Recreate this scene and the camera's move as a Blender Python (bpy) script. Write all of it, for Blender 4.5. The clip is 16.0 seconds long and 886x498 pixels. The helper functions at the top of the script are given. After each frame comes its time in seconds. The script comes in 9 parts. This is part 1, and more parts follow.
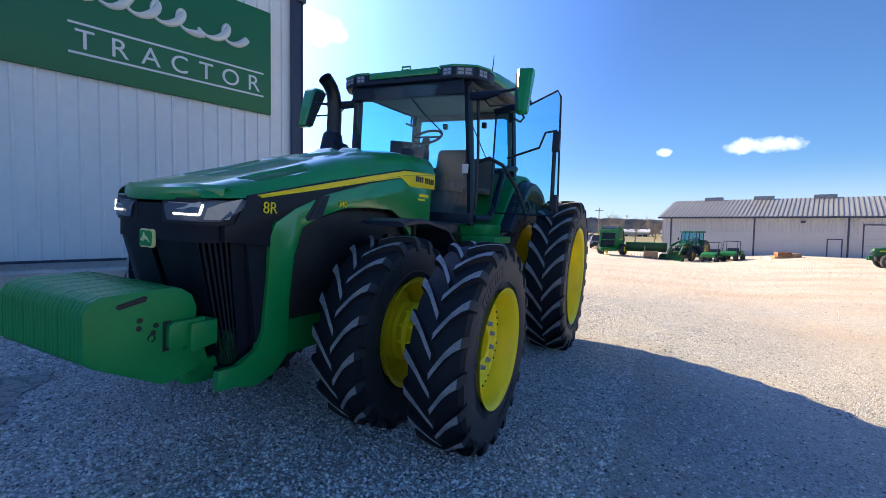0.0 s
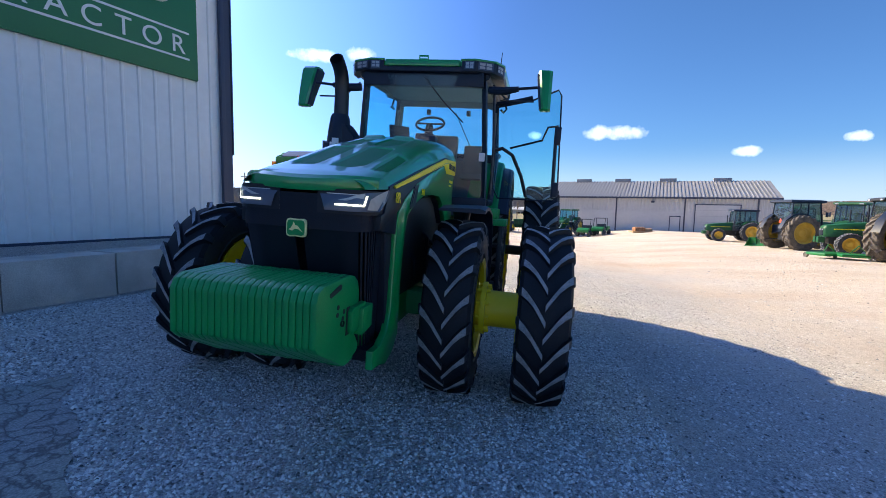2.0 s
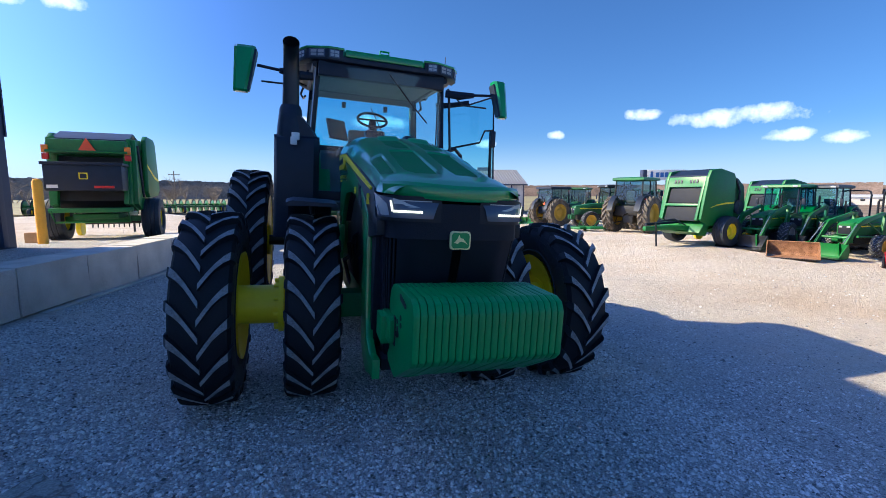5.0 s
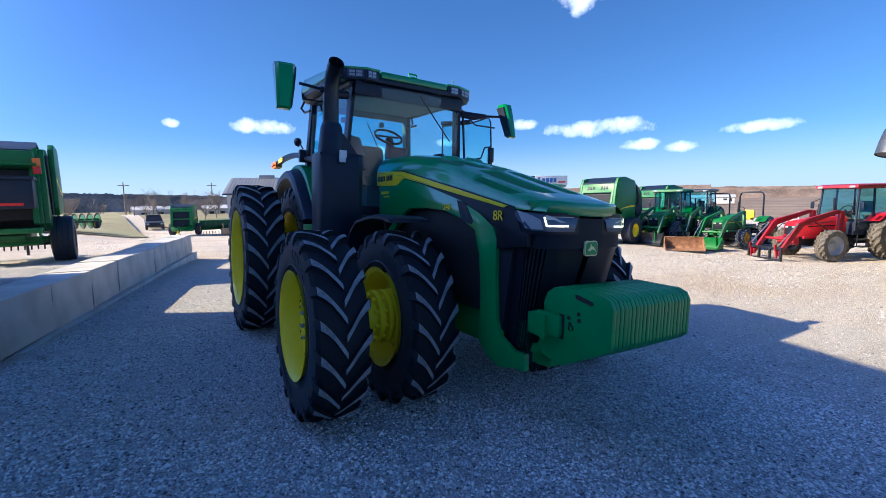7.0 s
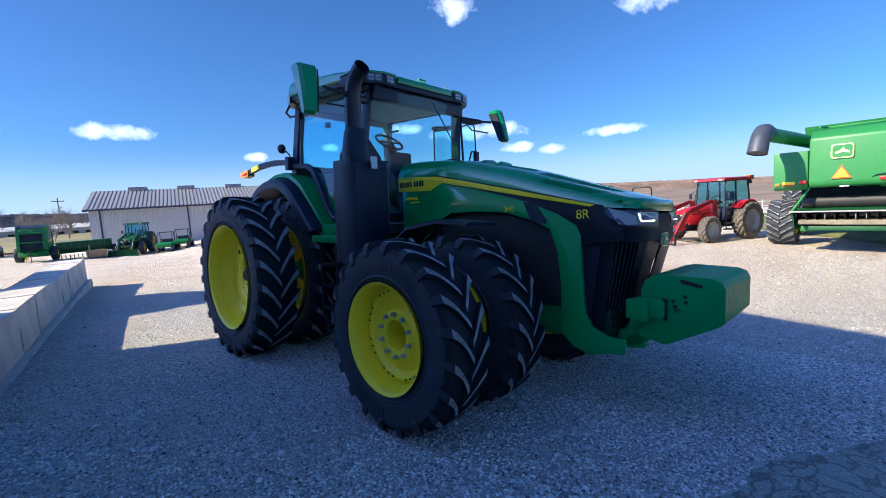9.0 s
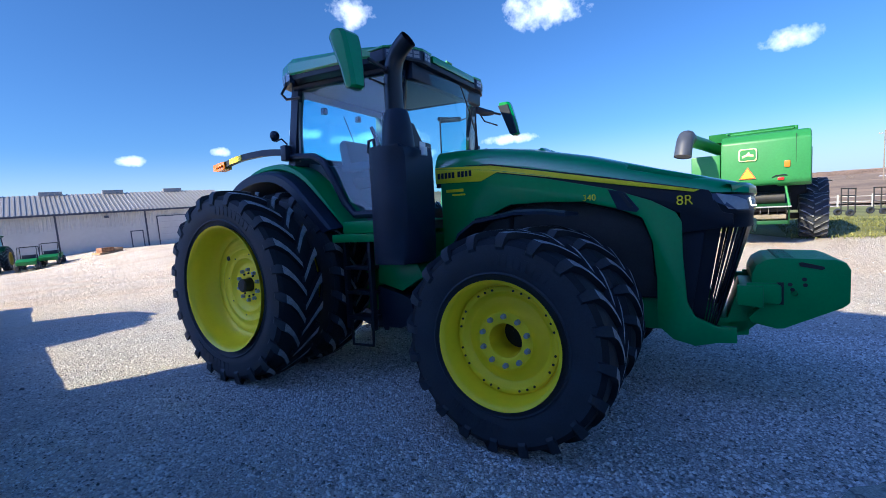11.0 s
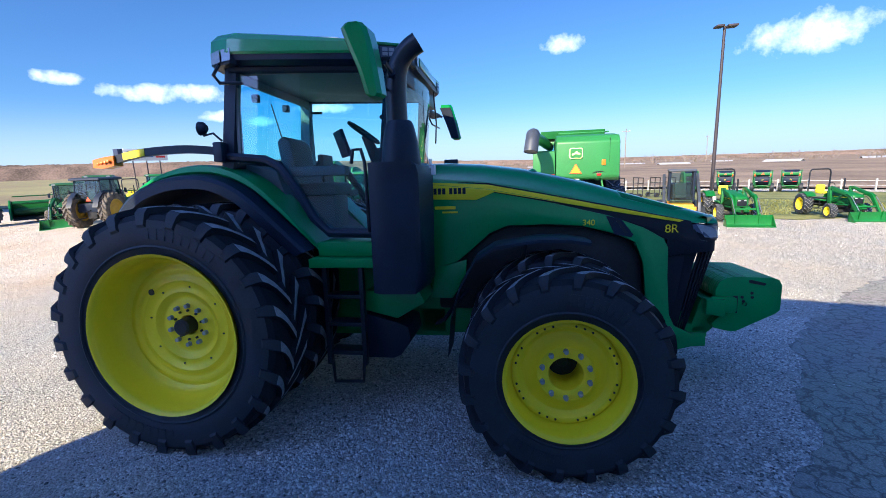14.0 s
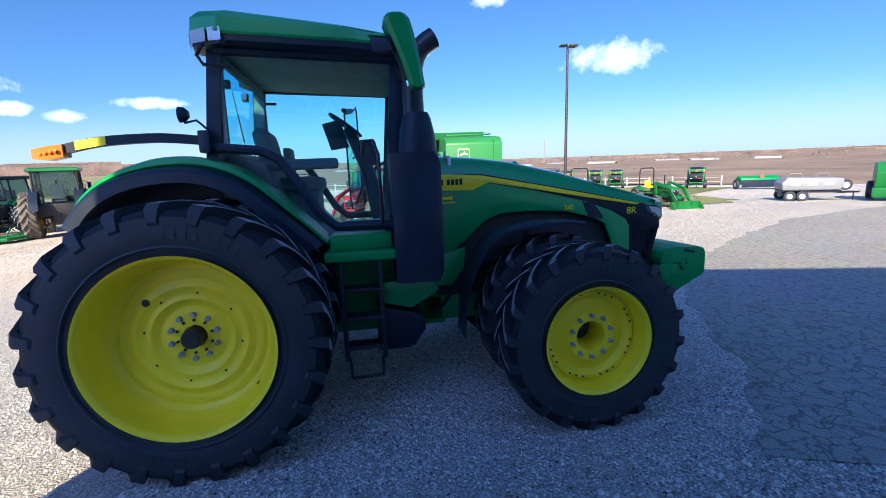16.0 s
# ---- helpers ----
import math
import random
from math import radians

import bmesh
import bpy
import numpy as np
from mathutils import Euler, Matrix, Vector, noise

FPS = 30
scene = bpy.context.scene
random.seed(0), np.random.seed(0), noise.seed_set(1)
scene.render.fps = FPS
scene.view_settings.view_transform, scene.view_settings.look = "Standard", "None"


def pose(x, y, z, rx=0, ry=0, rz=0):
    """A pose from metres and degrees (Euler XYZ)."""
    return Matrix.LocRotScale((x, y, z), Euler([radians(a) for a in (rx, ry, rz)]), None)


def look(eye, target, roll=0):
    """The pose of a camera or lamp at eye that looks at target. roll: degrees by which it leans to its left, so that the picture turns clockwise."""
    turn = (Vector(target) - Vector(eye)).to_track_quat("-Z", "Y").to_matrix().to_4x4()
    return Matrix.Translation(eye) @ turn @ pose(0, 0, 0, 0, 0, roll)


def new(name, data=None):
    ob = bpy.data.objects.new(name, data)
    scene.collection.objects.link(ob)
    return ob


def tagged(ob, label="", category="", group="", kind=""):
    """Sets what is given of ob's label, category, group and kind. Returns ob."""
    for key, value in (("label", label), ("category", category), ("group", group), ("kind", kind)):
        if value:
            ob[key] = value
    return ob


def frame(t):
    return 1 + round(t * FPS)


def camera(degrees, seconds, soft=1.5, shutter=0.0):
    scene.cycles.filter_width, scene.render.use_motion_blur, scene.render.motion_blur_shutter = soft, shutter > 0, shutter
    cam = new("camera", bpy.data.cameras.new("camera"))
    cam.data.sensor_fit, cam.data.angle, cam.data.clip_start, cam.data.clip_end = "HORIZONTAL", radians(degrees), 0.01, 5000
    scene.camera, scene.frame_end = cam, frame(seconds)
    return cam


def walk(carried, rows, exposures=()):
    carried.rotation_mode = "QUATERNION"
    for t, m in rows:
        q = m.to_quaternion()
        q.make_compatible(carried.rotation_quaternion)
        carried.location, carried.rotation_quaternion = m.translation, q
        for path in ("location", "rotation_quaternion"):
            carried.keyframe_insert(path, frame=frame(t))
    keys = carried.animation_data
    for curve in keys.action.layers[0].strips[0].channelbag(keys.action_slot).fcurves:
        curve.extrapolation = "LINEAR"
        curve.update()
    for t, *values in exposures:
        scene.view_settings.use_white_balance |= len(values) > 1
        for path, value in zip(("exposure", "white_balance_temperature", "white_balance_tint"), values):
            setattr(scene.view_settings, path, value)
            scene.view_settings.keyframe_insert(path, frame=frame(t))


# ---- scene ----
LEVEL = pose(0, 0, 0, -0.27, 2.93, 0)  # the yard falls away from the shop; the tractor stands square to its slope
cam = camera(90.3, 16.0, soft=0.9)
PATH = [
    (0, (2.689, -3.019, 1.645), (1.802, -1.232, 1.512), 3.6),
    (0.5, (2.408, -3.324, 1.663), (1.543, -1.527, 1.514), 4.2),
    (1, (2.057, -3.487, 1.645), (1.372, -1.613, 1.511), 3.9),
    (1.5, (1.7, -3.679, 1.615), (1.2, -1.749, 1.455), 4.4),
    (2, (1.366, -3.872, 1.631), (0.978, -1.921, 1.428), 4.1),
    (2.5, (1.0, -3.911, 1.631), (0.776, -1.936, 1.413), 3.5),
    (3, (0.642, -3.931, 1.635), (0.594, -1.945, 1.405), 3.5),
    (3.5, (0.234, -3.969, 1.64), (0.4, -1.988, 1.414), 3.2),
    (4, (-0.123, -3.944, 1.624), (0.19, -1.982, 1.393), 3.4),
    (4.5, (-0.461, -3.922, 1.653), (-0.04, -1.98, 1.427), 3.2),
    (4.7, (-0.614, -3.929, 1.646), (-0.127, -2.001, 1.429), 3.0),
    (6.8, (-2.353, -3.679, 1.647), (-1.349, -1.956, 1.492), 1.4),
    (7, (-2.495, -3.636, 1.65), (-1.476, -1.923, 1.493), 1.2),
    (7.5, (-2.813, -3.484, 1.674), (-1.669, -1.851, 1.52), -0.4),
    (8, (-3.166, -3.294, 1.654), (-1.897, -1.755, 1.505), -1.0),
    (8.5, (-3.478, -3.053, 1.652), (-2.13, -1.584, 1.495), -1.2),
    (9, (-3.736, -2.758, 1.652), (-2.338, -1.334, 1.512), -1.7),
    (9.2, (-3.833, -2.629, 1.634), (-2.401, -1.238, 1.502), -1.6),
    (11.3, (-4.37, -1.105, 1.569), (-2.657, -0.08, 1.443), -2.9),
    (11.5, (-4.395, -0.953, 1.558), (-2.657, 0.028, 1.434), -2.7),
    (12, (-4.417, -0.671, 1.549), (-2.657, 0.27, 1.426), -1.4),
    (12.5, (-4.551, -0.343, 1.635), (-2.679, 0.353, 1.533), -0.5),
    (13, (-4.626, -0.167, 1.903), (-2.715, 0.373, 1.661), -0.2),
    (13.5, (-4.594, 0.005, 2.016), (-2.66, 0.41, 1.705), -2.8),
    (14, (-4.675, 0.282, 2.076), (-2.725, 0.63, 1.797), -1.7),
    (14.5, (-4.691, 0.604, 2.087), (-2.727, 0.834, 1.788), -2.2),
    (15, (-4.704, 0.949, 2.09), (-2.732, 1.073, 1.781), -2.3),
    (15.5, (-4.824, 1.259, 2.058), (-2.847, 1.208, 1.757), -2.9),
    (16, (-4.884, 1.598, 2.019), (-2.923, 1.337, 1.728), -2.7),
]
walk(cam, [(t, LEVEL @ look(eye, target, roll)) for t, eye, target, roll in PATH], exposures=[(0, 1.30, 6000, 10), (1.5, 1.27, 5900, 10), (3, 1.18, 5650, 10), (4.5, 1.14, 5500, 10), (7, 1.13, 5330, 10), (9, 1.13, 5280, 10), (12.5, 1.22, 5280, 10), (14.5, 1.25, 5500, 10), (16, 1.25, 5500, 10)])

SUN_AZ, SUN_EL = 157.5, 33.0  # degrees; azimuth counted from +x towards +y
to_sun = Vector((math.cos(radians(SUN_AZ)) * math.cos(radians(SUN_EL)), math.sin(radians(SUN_AZ)) * math.cos(radians(SUN_EL)), math.sin(radians(SUN_EL))))
sun_data = bpy.data.lights.new("sun", "SUN")
sun_data.energy, sun_data.angle, sun_data.color = 4.8, radians(0.53), (1.0, 0.77, 0.42)
sun = new("sun", sun_data)
sun.matrix_world = to_sun.to_track_quat("Z", "Y").to_matrix().to_4x4()

world = bpy.data.worlds.new("sky")
scene.world = world
world.use_nodes = True
wt = world.node_tree
wt.nodes.clear()


def wnode(kind, **inputs):
    n = wt.nodes.new(kind)
    for k, v in inputs.items():
        n.inputs[k].default_value = v
    return n


def wmath(op, a, b=None):
    n = wt.nodes.new("ShaderNodeMath")
    n.operation = op
    for i, v in enumerate((a, b)):
        if v is None:
            continue
        if isinstance(v, (int, float)):
            n.inputs[i].default_value = v
        else:
            wt.links.new(v, n.inputs[i])
    return n.outputs[0]


sky = wt.nodes.new("ShaderNodeTexSky")
sky.sky_type = "NISHITA"
sky.sun_disc = False
sky.sun_elevation, sky.sun_rotation = radians(SUN_EL), radians(90 - SUN_AZ)
sky.altitude, sky.air_density, sky.dust_density, sky.ozone_density = 200, 1.0, 0.8, 6.0
# small fair-weather clouds: azimuth from +y to the right, elevation, half width, half height (degrees)
CLOUDS = [(9, 9.1, 3.2, 0.8), (-0.3, 9.0, 0.7, 0.4), (-42.3, 22.9, 2.6, 1.6), (-27.1, 17.3, 2.6, 0.7), (-22.4, 17.8, 1.8, 0.7),
          (41, 9.2, 2.0, 0.6), (50, 8.3, 6.0, 0.9), (54.3, 6.1, 2.0, 0.6), (31, 7.3, 1.0, 0.5), (22.5, 6.5, 1.3, 0.5), (66.1, 7.0, 3.0, 0.6),
          (58.7, 5.5, 1.5, 0.6), (47.4, 22.2, 2.2, 1.4), (71.0, 21.0, 4.0, 2.0), (94.8, 13.2, 2.1, 1.0), (104.2, 18.2, 1.8, 1.0), (118.5, 11.0, 4.6, 1.7)]
coord = wt.nodes.new("ShaderNodeTexCoord")
ruffle = wnode("ShaderNodeTexNoise", Scale=26.0, Detail=7.0, Roughness=0.62)
wt.links.new(coord.outputs["Generated"], ruffle.inputs["Vector"])
ruffle_v = wmath("MULTIPLY", wmath("SUBTRACT", ruffle.outputs["Fac"], 0.5), 3.4)
cover = None
for az, el, hw, hh in CLOUDS:
    a, e = radians(az), radians(el)
    centre = Vector((math.sin(a) * math.cos(e), math.cos(a) * math.cos(e), math.sin(e)))
    side = Vector((math.cos(a), -math.sin(a), 0))
    upw = side.cross(centre)
    terms = []
    for axis, half in ((side, hw), (upw, hh)):
        d = wt.nodes.new("ShaderNodeVectorMath")
        d.operation = "DOT_PRODUCT"
        wt.links.new(coord.outputs["Generated"], d.inputs[0])
        d.inputs[1].default_value = axis
        off = wmath("SUBTRACT", d.outputs["Value"], axis.dot(centre))
        terms.append(wmath("POWER", wmath("DIVIDE", off, math.sin(radians(half)) * 1.15), 2.0))
    ahead = wt.nodes.new("ShaderNodeVectorMath")
    ahead.operation = "DOT_PRODUCT"
    wt.links.new(coord.outputs["Generated"], ahead.inputs[0])
    ahead.inputs[1].default_value = centre
    blob = wmath("SUBTRACT", 1.0, wmath("ADD", terms[0], terms[1]))
    blob = wmath("MULTIPLY", wmath("GREATER_THAN", ahead.outputs["Value"], 0.5), wmath("MAXIMUM", wmath("ADD", blob, 1.5), 0.0))
    cover = blob if cover is None else wmath("MAXIMUM", cover, blob)
dense = wmath("ADD", wmath("SUBTRACT", cover, 1.5), ruffle_v)
dense_n = wt.nodes.new("ShaderNodeMapRange")
dense_n.inputs["From Min"].default_value, dense_n.inputs["From Max"].default_value = 0.0, 1.5
dense_n.inputs["To Max"].default_value = 0.95
wt.links.new(dense, dense_n.inputs["Value"])
cloud_col = wnode("ShaderNodeMix")
cloud_col.data_type = "RGBA"
wt.links.new(wmath("MULTIPLY", dense_n.outputs[0], wmath("GREATER_THAN", cover, 0.3)), cloud_col.inputs["Factor"])
# pale haze low over the horizon, deep blue above
height = wt.nodes.new("ShaderNodeSeparateXYZ")
wt.links.new(coord.outputs["Generated"], height.inputs[0])
haze = wt.nodes.new("ShaderNodeMapRange")
haze.interpolation_type = "SMOOTHERSTEP"
haze.inputs["From Min"].default_value, haze.inputs["From Max"].default_value = -0.02, 0.15
haze.inputs["To Min"].default_value, haze.inputs["To Max"].default_value = 0.75, 0.0
wt.links.new(height.outputs["Z"], haze.inputs["Value"])
deep = wt.nodes.new("ShaderNodeMix")
deep.data_type, deep.blend_type = "RGBA", "MULTIPLY"
deep.inputs["Factor"].default_value = 1.0
deep.inputs[7].default_value = (0.82, 0.97, 1.10, 1)
wt.links.new(sky.outputs[0], deep.inputs[6])
hazed = wt.nodes.new("ShaderNodeMix")
hazed.data_type = "RGBA"
hazed.inputs[7].default_value = (4.3, 5.0, 5.7, 1)
wt.links.new(haze.outputs[0], hazed.inputs["Factor"])
# clear air: darker away from the sun, brighter round it
sunward = wt.nodes.new("ShaderNodeVectorMath")
sunward.operation = "DOT_PRODUCT"
sunward.inputs[1].default_value = to_sun
wt.links.new(coord.outputs["Generated"], sunward.inputs[0])
glow = wt.nodes.new("ShaderNodeMapRange")
glow.interpolation_type = "SMOOTHSTEP"
glow.inputs["From Min"].default_value, glow.inputs["From Max"].default_value = 0.5, 0.98
glow.inputs["To Min"].default_value, glow.inputs["To Max"].default_value = 0.72, 1.5
wt.links.new(sunward.outputs["Value"], glow.inputs["Value"])
lit = wt.nodes.new("ShaderNodeVectorMath")
lit.operation = "SCALE"
wt.links.new(deep.outputs[2], lit.inputs[0])
aureole = wt.nodes.new("ShaderNodeMapRange")
aureole.interpolation_type = "SMOOTHSTEP"
aureole.inputs["From Min"].default_value, aureole.inputs["From Max"].default_value = 0.83, 0.99
aureole.inputs["To Min"].default_value, aureole.inputs["To Max"].default_value = 1.0, 1.5
wt.links.new(sunward.outputs["Value"], aureole.inputs["Value"])
wt.links.new(wmath("MULTIPLY", glow.outputs[0], aureole.outputs[0]), lit.inputs["Scale"])
# the bright air round the sun is less green than the model's
pure = wt.nodes.new("ShaderNodeMix")
pure.data_type, pure.blend_type = "RGBA", "MULTIPLY"
pure.inputs[7].default_value = (0.94, 0.87, 1.04, 1)
near_sun = wt.nodes.new("ShaderNodeMapRange")
near_sun.inputs["From Min"].default_value, near_sun.inputs["From Max"].default_value = 0.35, 0.8
wt.links.new(sunward.outputs["Value"], near_sun.inputs["Value"])
wt.links.new(near_sun.outputs[0], pure.inputs["Factor"])
wt.links.new(lit.outputs[0], pure.inputs[6])
wt.links.new(pure.outputs[2], hazed.inputs[6])
wt.links.new(hazed.outputs[2], cloud_col.inputs[6])
cloud_col.inputs[7].default_value = (9.5, 9.4, 9.6, 1)
bg = wt.nodes.new("ShaderNodeBackground")
bg.inputs["Strength"].default_value = 0.084
wt.links.new(cloud_col.outputs[2], bg.inputs["Color"])
wout = wt.nodes.new("ShaderNodeOutputWorld")
wt.links.new(bg.outputs[0], wout.inputs[0])

# ---- materials ----
def material(name, colour, rough=0.5, metal=0.0, spread=0.12, scale=2.0, fine=60.0, bump=0.0, coat=0.0, tint=None, spec=0.5, emit=0.0):
    """A surface with slow and fine variation of tone, and fine relief."""
    m = bpy.data.materials.new(name)
    m.use_nodes = True
    nt = m.node_tree
    b = nt.nodes["Principled BSDF"]
    tc = nt.nodes.new("ShaderNodeTexCoord")
    n1 = nt.nodes.new("ShaderNodeTexNoise")
    n1.inputs["Scale"].default_value, n1.inputs["Detail"].default_value = scale, 5.0
    n2 = nt.nodes.new("ShaderNodeTexNoise")
    n2.inputs["Scale"].default_value, n2.inputs["Detail"].default_value = fine, 3.0
    for n in (n1, n2):
        nt.links.new(tc.outputs["Object"], n.inputs["Vector"])
    mixf = nt.nodes.new("ShaderNodeMath")
    mixf.operation = "MULTIPLY_ADD"
    mixf.inputs[1].default_value = 0.4
    nt.links.new(n2.outputs["Fac"], mixf.inputs[0])
    sc = nt.nodes.new("ShaderNodeMath")
    sc.operation = "MULTIPLY"
    sc.inputs[1].default_value = 0.6
    nt.links.new(n1.outputs["Fac"], sc.inputs[0])
    nt.links.new(sc.outputs[0], mixf.inputs[2])
    ramp = nt.nodes.new("ShaderNodeValToRGB")
    lo = tuple(c * (1 - spread) for c in colour)
    hi = tuple(min(1, c * (1 + spread)) for c in (tint or colour))
    ramp.color_ramp.elements[0].position, ramp.color_ramp.elements[1].position = 0.35, 0.65
    ramp.color_ramp.elements[0].color, ramp.color_ramp.elements[1].color = (*lo, 1), (*hi, 1)
    nt.links.new(mixf.outputs[0], ramp.inputs[0])
    nt.links.new(ramp.outputs[0], b.inputs["Base Color"])
    rr = nt.nodes.new("ShaderNodeMapRange")
    rr.inputs["To Min"].default_value, rr.inputs["To Max"].default_value = max(0.02, rough * 0.8), min(1, rough * 1.2)
    nt.links.new(n1.outputs["Fac"], rr.inputs["Value"])
    nt.links.new(rr.outputs[0], b.inputs["Roughness"])
    b.inputs["Metallic"].default_value = metal
    b.inputs["Specular IOR Level"].default_value = spec
    if coat:
        b.inputs["Coat Weight"].default_value, b.inputs["Coat Roughness"].default_value = coat, 0.06
    if emit:
        b.inputs["Emission Color"].default_value, b.inputs["Emission Strength"].default_value = (*colour, 1), emit
    if bump:
        bp = nt.nodes.new("ShaderNodeBump")
        bp.inputs["Strength"].default_value, bp.inputs["Distance"].default_value = bump, 0.004
        nt.links.new(n2.outputs["Fac"], bp.inputs["Height"])
        nt.links.new(bp.outputs[0], b.inputs["Normal"])
    return m


def glass_material(name, tint, gloss=1.0, dust=0.02):
    m = bpy.data.materials.new(name)
    m.use_nodes = True
    nt = m.node_tree
    nt.nodes.clear()
    out = nt.nodes.new("ShaderNodeOutputMaterial")
    tr = nt.nodes.new("ShaderNodeBsdfTransparent")
    tr.inputs[0].default_value = (*tint, 1)
    gl = nt.nodes.new("ShaderNodeBsdfGlossy")
    gl.inputs["Roughness"].default_value = 0.02
    gl.inputs["Color"].default_value = (gloss, gloss, gloss, 1)
    edge = nt.nodes.new("ShaderNodeLayerWeight")
    edge.inputs["Blend"].default_value = 0.5
    steep = nt.nodes.new("ShaderNodeMath")
    steep.operation = "POWER"
    steep.inputs[1].default_value = 4.5
    nt.links.new(edge.outputs["Facing"], steep.inputs[0])
    fr = nt.nodes.new("ShaderNodeMath")
    fr.operation = "MULTIPLY_ADD"
    fr.inputs[1].default_value, fr.inputs[2].default_value = 0.8, 0.045
    nt.links.new(steep.outputs[0], fr.inputs[0])
    mx = nt.nodes.new("ShaderNodeMixShader")
    nt.links.new(fr.outputs[0], mx.inputs[0])
    nt.links.new(tr.outputs[0], mx.inputs[1])
    nt.links.new(gl.outputs[0], mx.inputs[2])
    film = nt.nodes.new("ShaderNodeBsdfDiffuse")  # thin film on the pane: dust, with hazy reflected sky put in
    film.inputs[0].default_value = (0.75, 0.78, 0.80, 1)
    mx2 = nt.nodes.new("ShaderNodeMixShader")
    mx2.inputs[0].default_value = dust
    nt.links.new(mx.outputs[0], mx2.inputs[1])
    nt.links.new(film.outputs[0], mx2.inputs[2])
    nt.links.new(mx2.outputs[0], out.inputs[0])
    return m


GREEN = material("green_paint", (0.010, 0.27, 0.062), 0.30, 0, 0.10, 1.5, 30, coat=0.8)
GREEN_FADED = material("weathered_green_paint", (0.012, 0.150, 0.030), 0.42, 0, 0.22, 1.2, 25)
GREEN_CAST = material("painted_cast_iron", (0.010, 0.26, 0.060), 0.42, 0, 0.12, 3, 90, 0.25)
YELLOW = material("yellow_paint", (1.0, 0.78, 0.012), 0.46, 0, 0.04, 2, 30, coat=0.05)
YELLOW_AGED = material("weathered_yellow_paint", (0.62, 0.40, 0.025), 0.6, 0, 0.2, 3, 40, tint=(0.50, 0.34, 0.05))
BLACK = material("black_plastic", (0.011, 0.019, 0.040), 0.45, 0, 0.25, 3, 120, 0.15, spec=0.35)
BLACK_METAL = material("black_painted_steel", (0.012, 0.015, 0.024), 0.38, 0, 0.2, 3, 60)
GRILLE = material("dark_grille", (0.010, 0.013, 0.022), 0.65, 0, 0.2, 8, 150, 0.3, spec=0.25)
RUBBER = material("tyre_rubber", (0.023, 0.029, 0.043), 0.60, 0, 0.25, 5, 90, 0.3, spec=0.5)
# Pale tread tops: dust, plus the sky's sheen put into the colour.
RUBBER_DUST_SHEEN = material("dusty_sheen_tread_rubber", (0.24, 0.245, 0.26), 0.75, 0, 0.45, 9, 90, 0.3)
# Darker rubber for the tread valleys and bar flanks.
RUBBER_DARK = material("dark_tread_rubber", (0.010, 0.012, 0.018), 0.62, 0, 0.25, 5, 90, 0.3, spec=0.3)
RUBBER_OLD = material("dry_tyre_rubber", (0.065, 0.058, 0.052), 0.9, 0, 0.35, 4, 60, 0.3, tint=(0.15, 0.128, 0.105))
# Dark from weathering, and from shade on the row tractors' near sides painted in.
GREEN_DARK = material("dull_shaded_green_paint", (0.008, 0.080, 0.022), 0.5, 0, 0.25, 1.5, 25)
GREEN_PALE = material("sun_faded_green_paint", (0.034, 0.205, 0.052), 0.45, 0, 0.15, 0.8, 20)
STEEL = material("bright_steel", (0.55, 0.55, 0.55), 0.35, 0.9, 0.1, 4, 80)
IRON = material("dark_cast_metal", (0.03, 0.03, 0.032), 0.55, 0.3, 0.3, 5, 80, 0.2)
LENS = material("clear_lamp_lens", (0.42, 0.44, 0.47), 0.25, 0.3, 0.12, 6, 40)
LED = material("lit_led_strip", (1.0, 0.95, 0.66), 0.3, emit=1.2)
AMBER = material("amber_lens", (0.72, 0.19, 0.015), 0.25, 0, 0.1, 6, 60)
RED_LENS = material("red_lens", (0.65, 0.02, 0.015), 0.3, 0, 0.1, 6, 60)
RED_SMV = material("red_orange_reflector", (0.85, 0.10, 0.03), 0.5, 0, 0.06, 6, 60)
WHITE = material("white_plastic", (0.75, 0.75, 0.75), 0.45, 0, 0.05, 3, 50)
SEAT = material("grey_seat_cloth", (0.13, 0.13, 0.13), 0.85, 0, 0.2, 6, 140, 0.3)
LINER = material("cab_headliner", (0.24, 0.24, 0.235), 0.9, 0, 0.12, 3, 90)
MIRROR = material("mirror_glass", (0.85, 0.87, 0.9), 0.03, 1.0, 0.02, 1, 4)
GLASS = glass_material("tinted_cab_glass", (0.42, 0.78, 0.85), 1.0, 0.004)
GLASS_FRONT = glass_material("front_cab_glass", (0.50, 0.82, 0.89), 1.0, 0.035)
GLASS_DARK = glass_material("dark_cab_glass", (0.34, 0.52, 0.56), 0.8, 0.015)
GLASS_CLEAR = glass_material("clear_cab_glass", (0.48, 0.85, 0.94), 1.0, 0.004)
NOSE_BLACK = material("fine_black_screen", (0.008, 0.011, 0.020), 0.42, 0, 0.2, 6, 260, 0.15, spec=0.3)
SATIN_BLACK = material("satin_black_panel", (0.009, 0.012, 0.020), 0.45, 0, 0.2, 4, 90, spec=0.3)
SLATE = material("slate_grey_paint", (0.05, 0.06, 0.085), 0.5, 0, 0.15, 3, 50)
CAB_TRIM = material("grey_cab_trim", (0.13, 0.13, 0.135), 0.7, 0, 0.15, 4, 90)
RED = material("red_paint", (0.46, 0.012, 0.022), 0.38, 0, 0.14, 2, 30, coat=0.25)
RED_DARK = material("dull_red_paint", (0.30, 0.006, 0.018), 0.5, 0, 0.25, 3, 40, coat=0.1)
RUST = material("rusty_steel", (0.20, 0.085, 0.035), 0.85, 0.1, 0.4, 5, 40, 0.3, tint=(0.32, 0.17, 0.09))
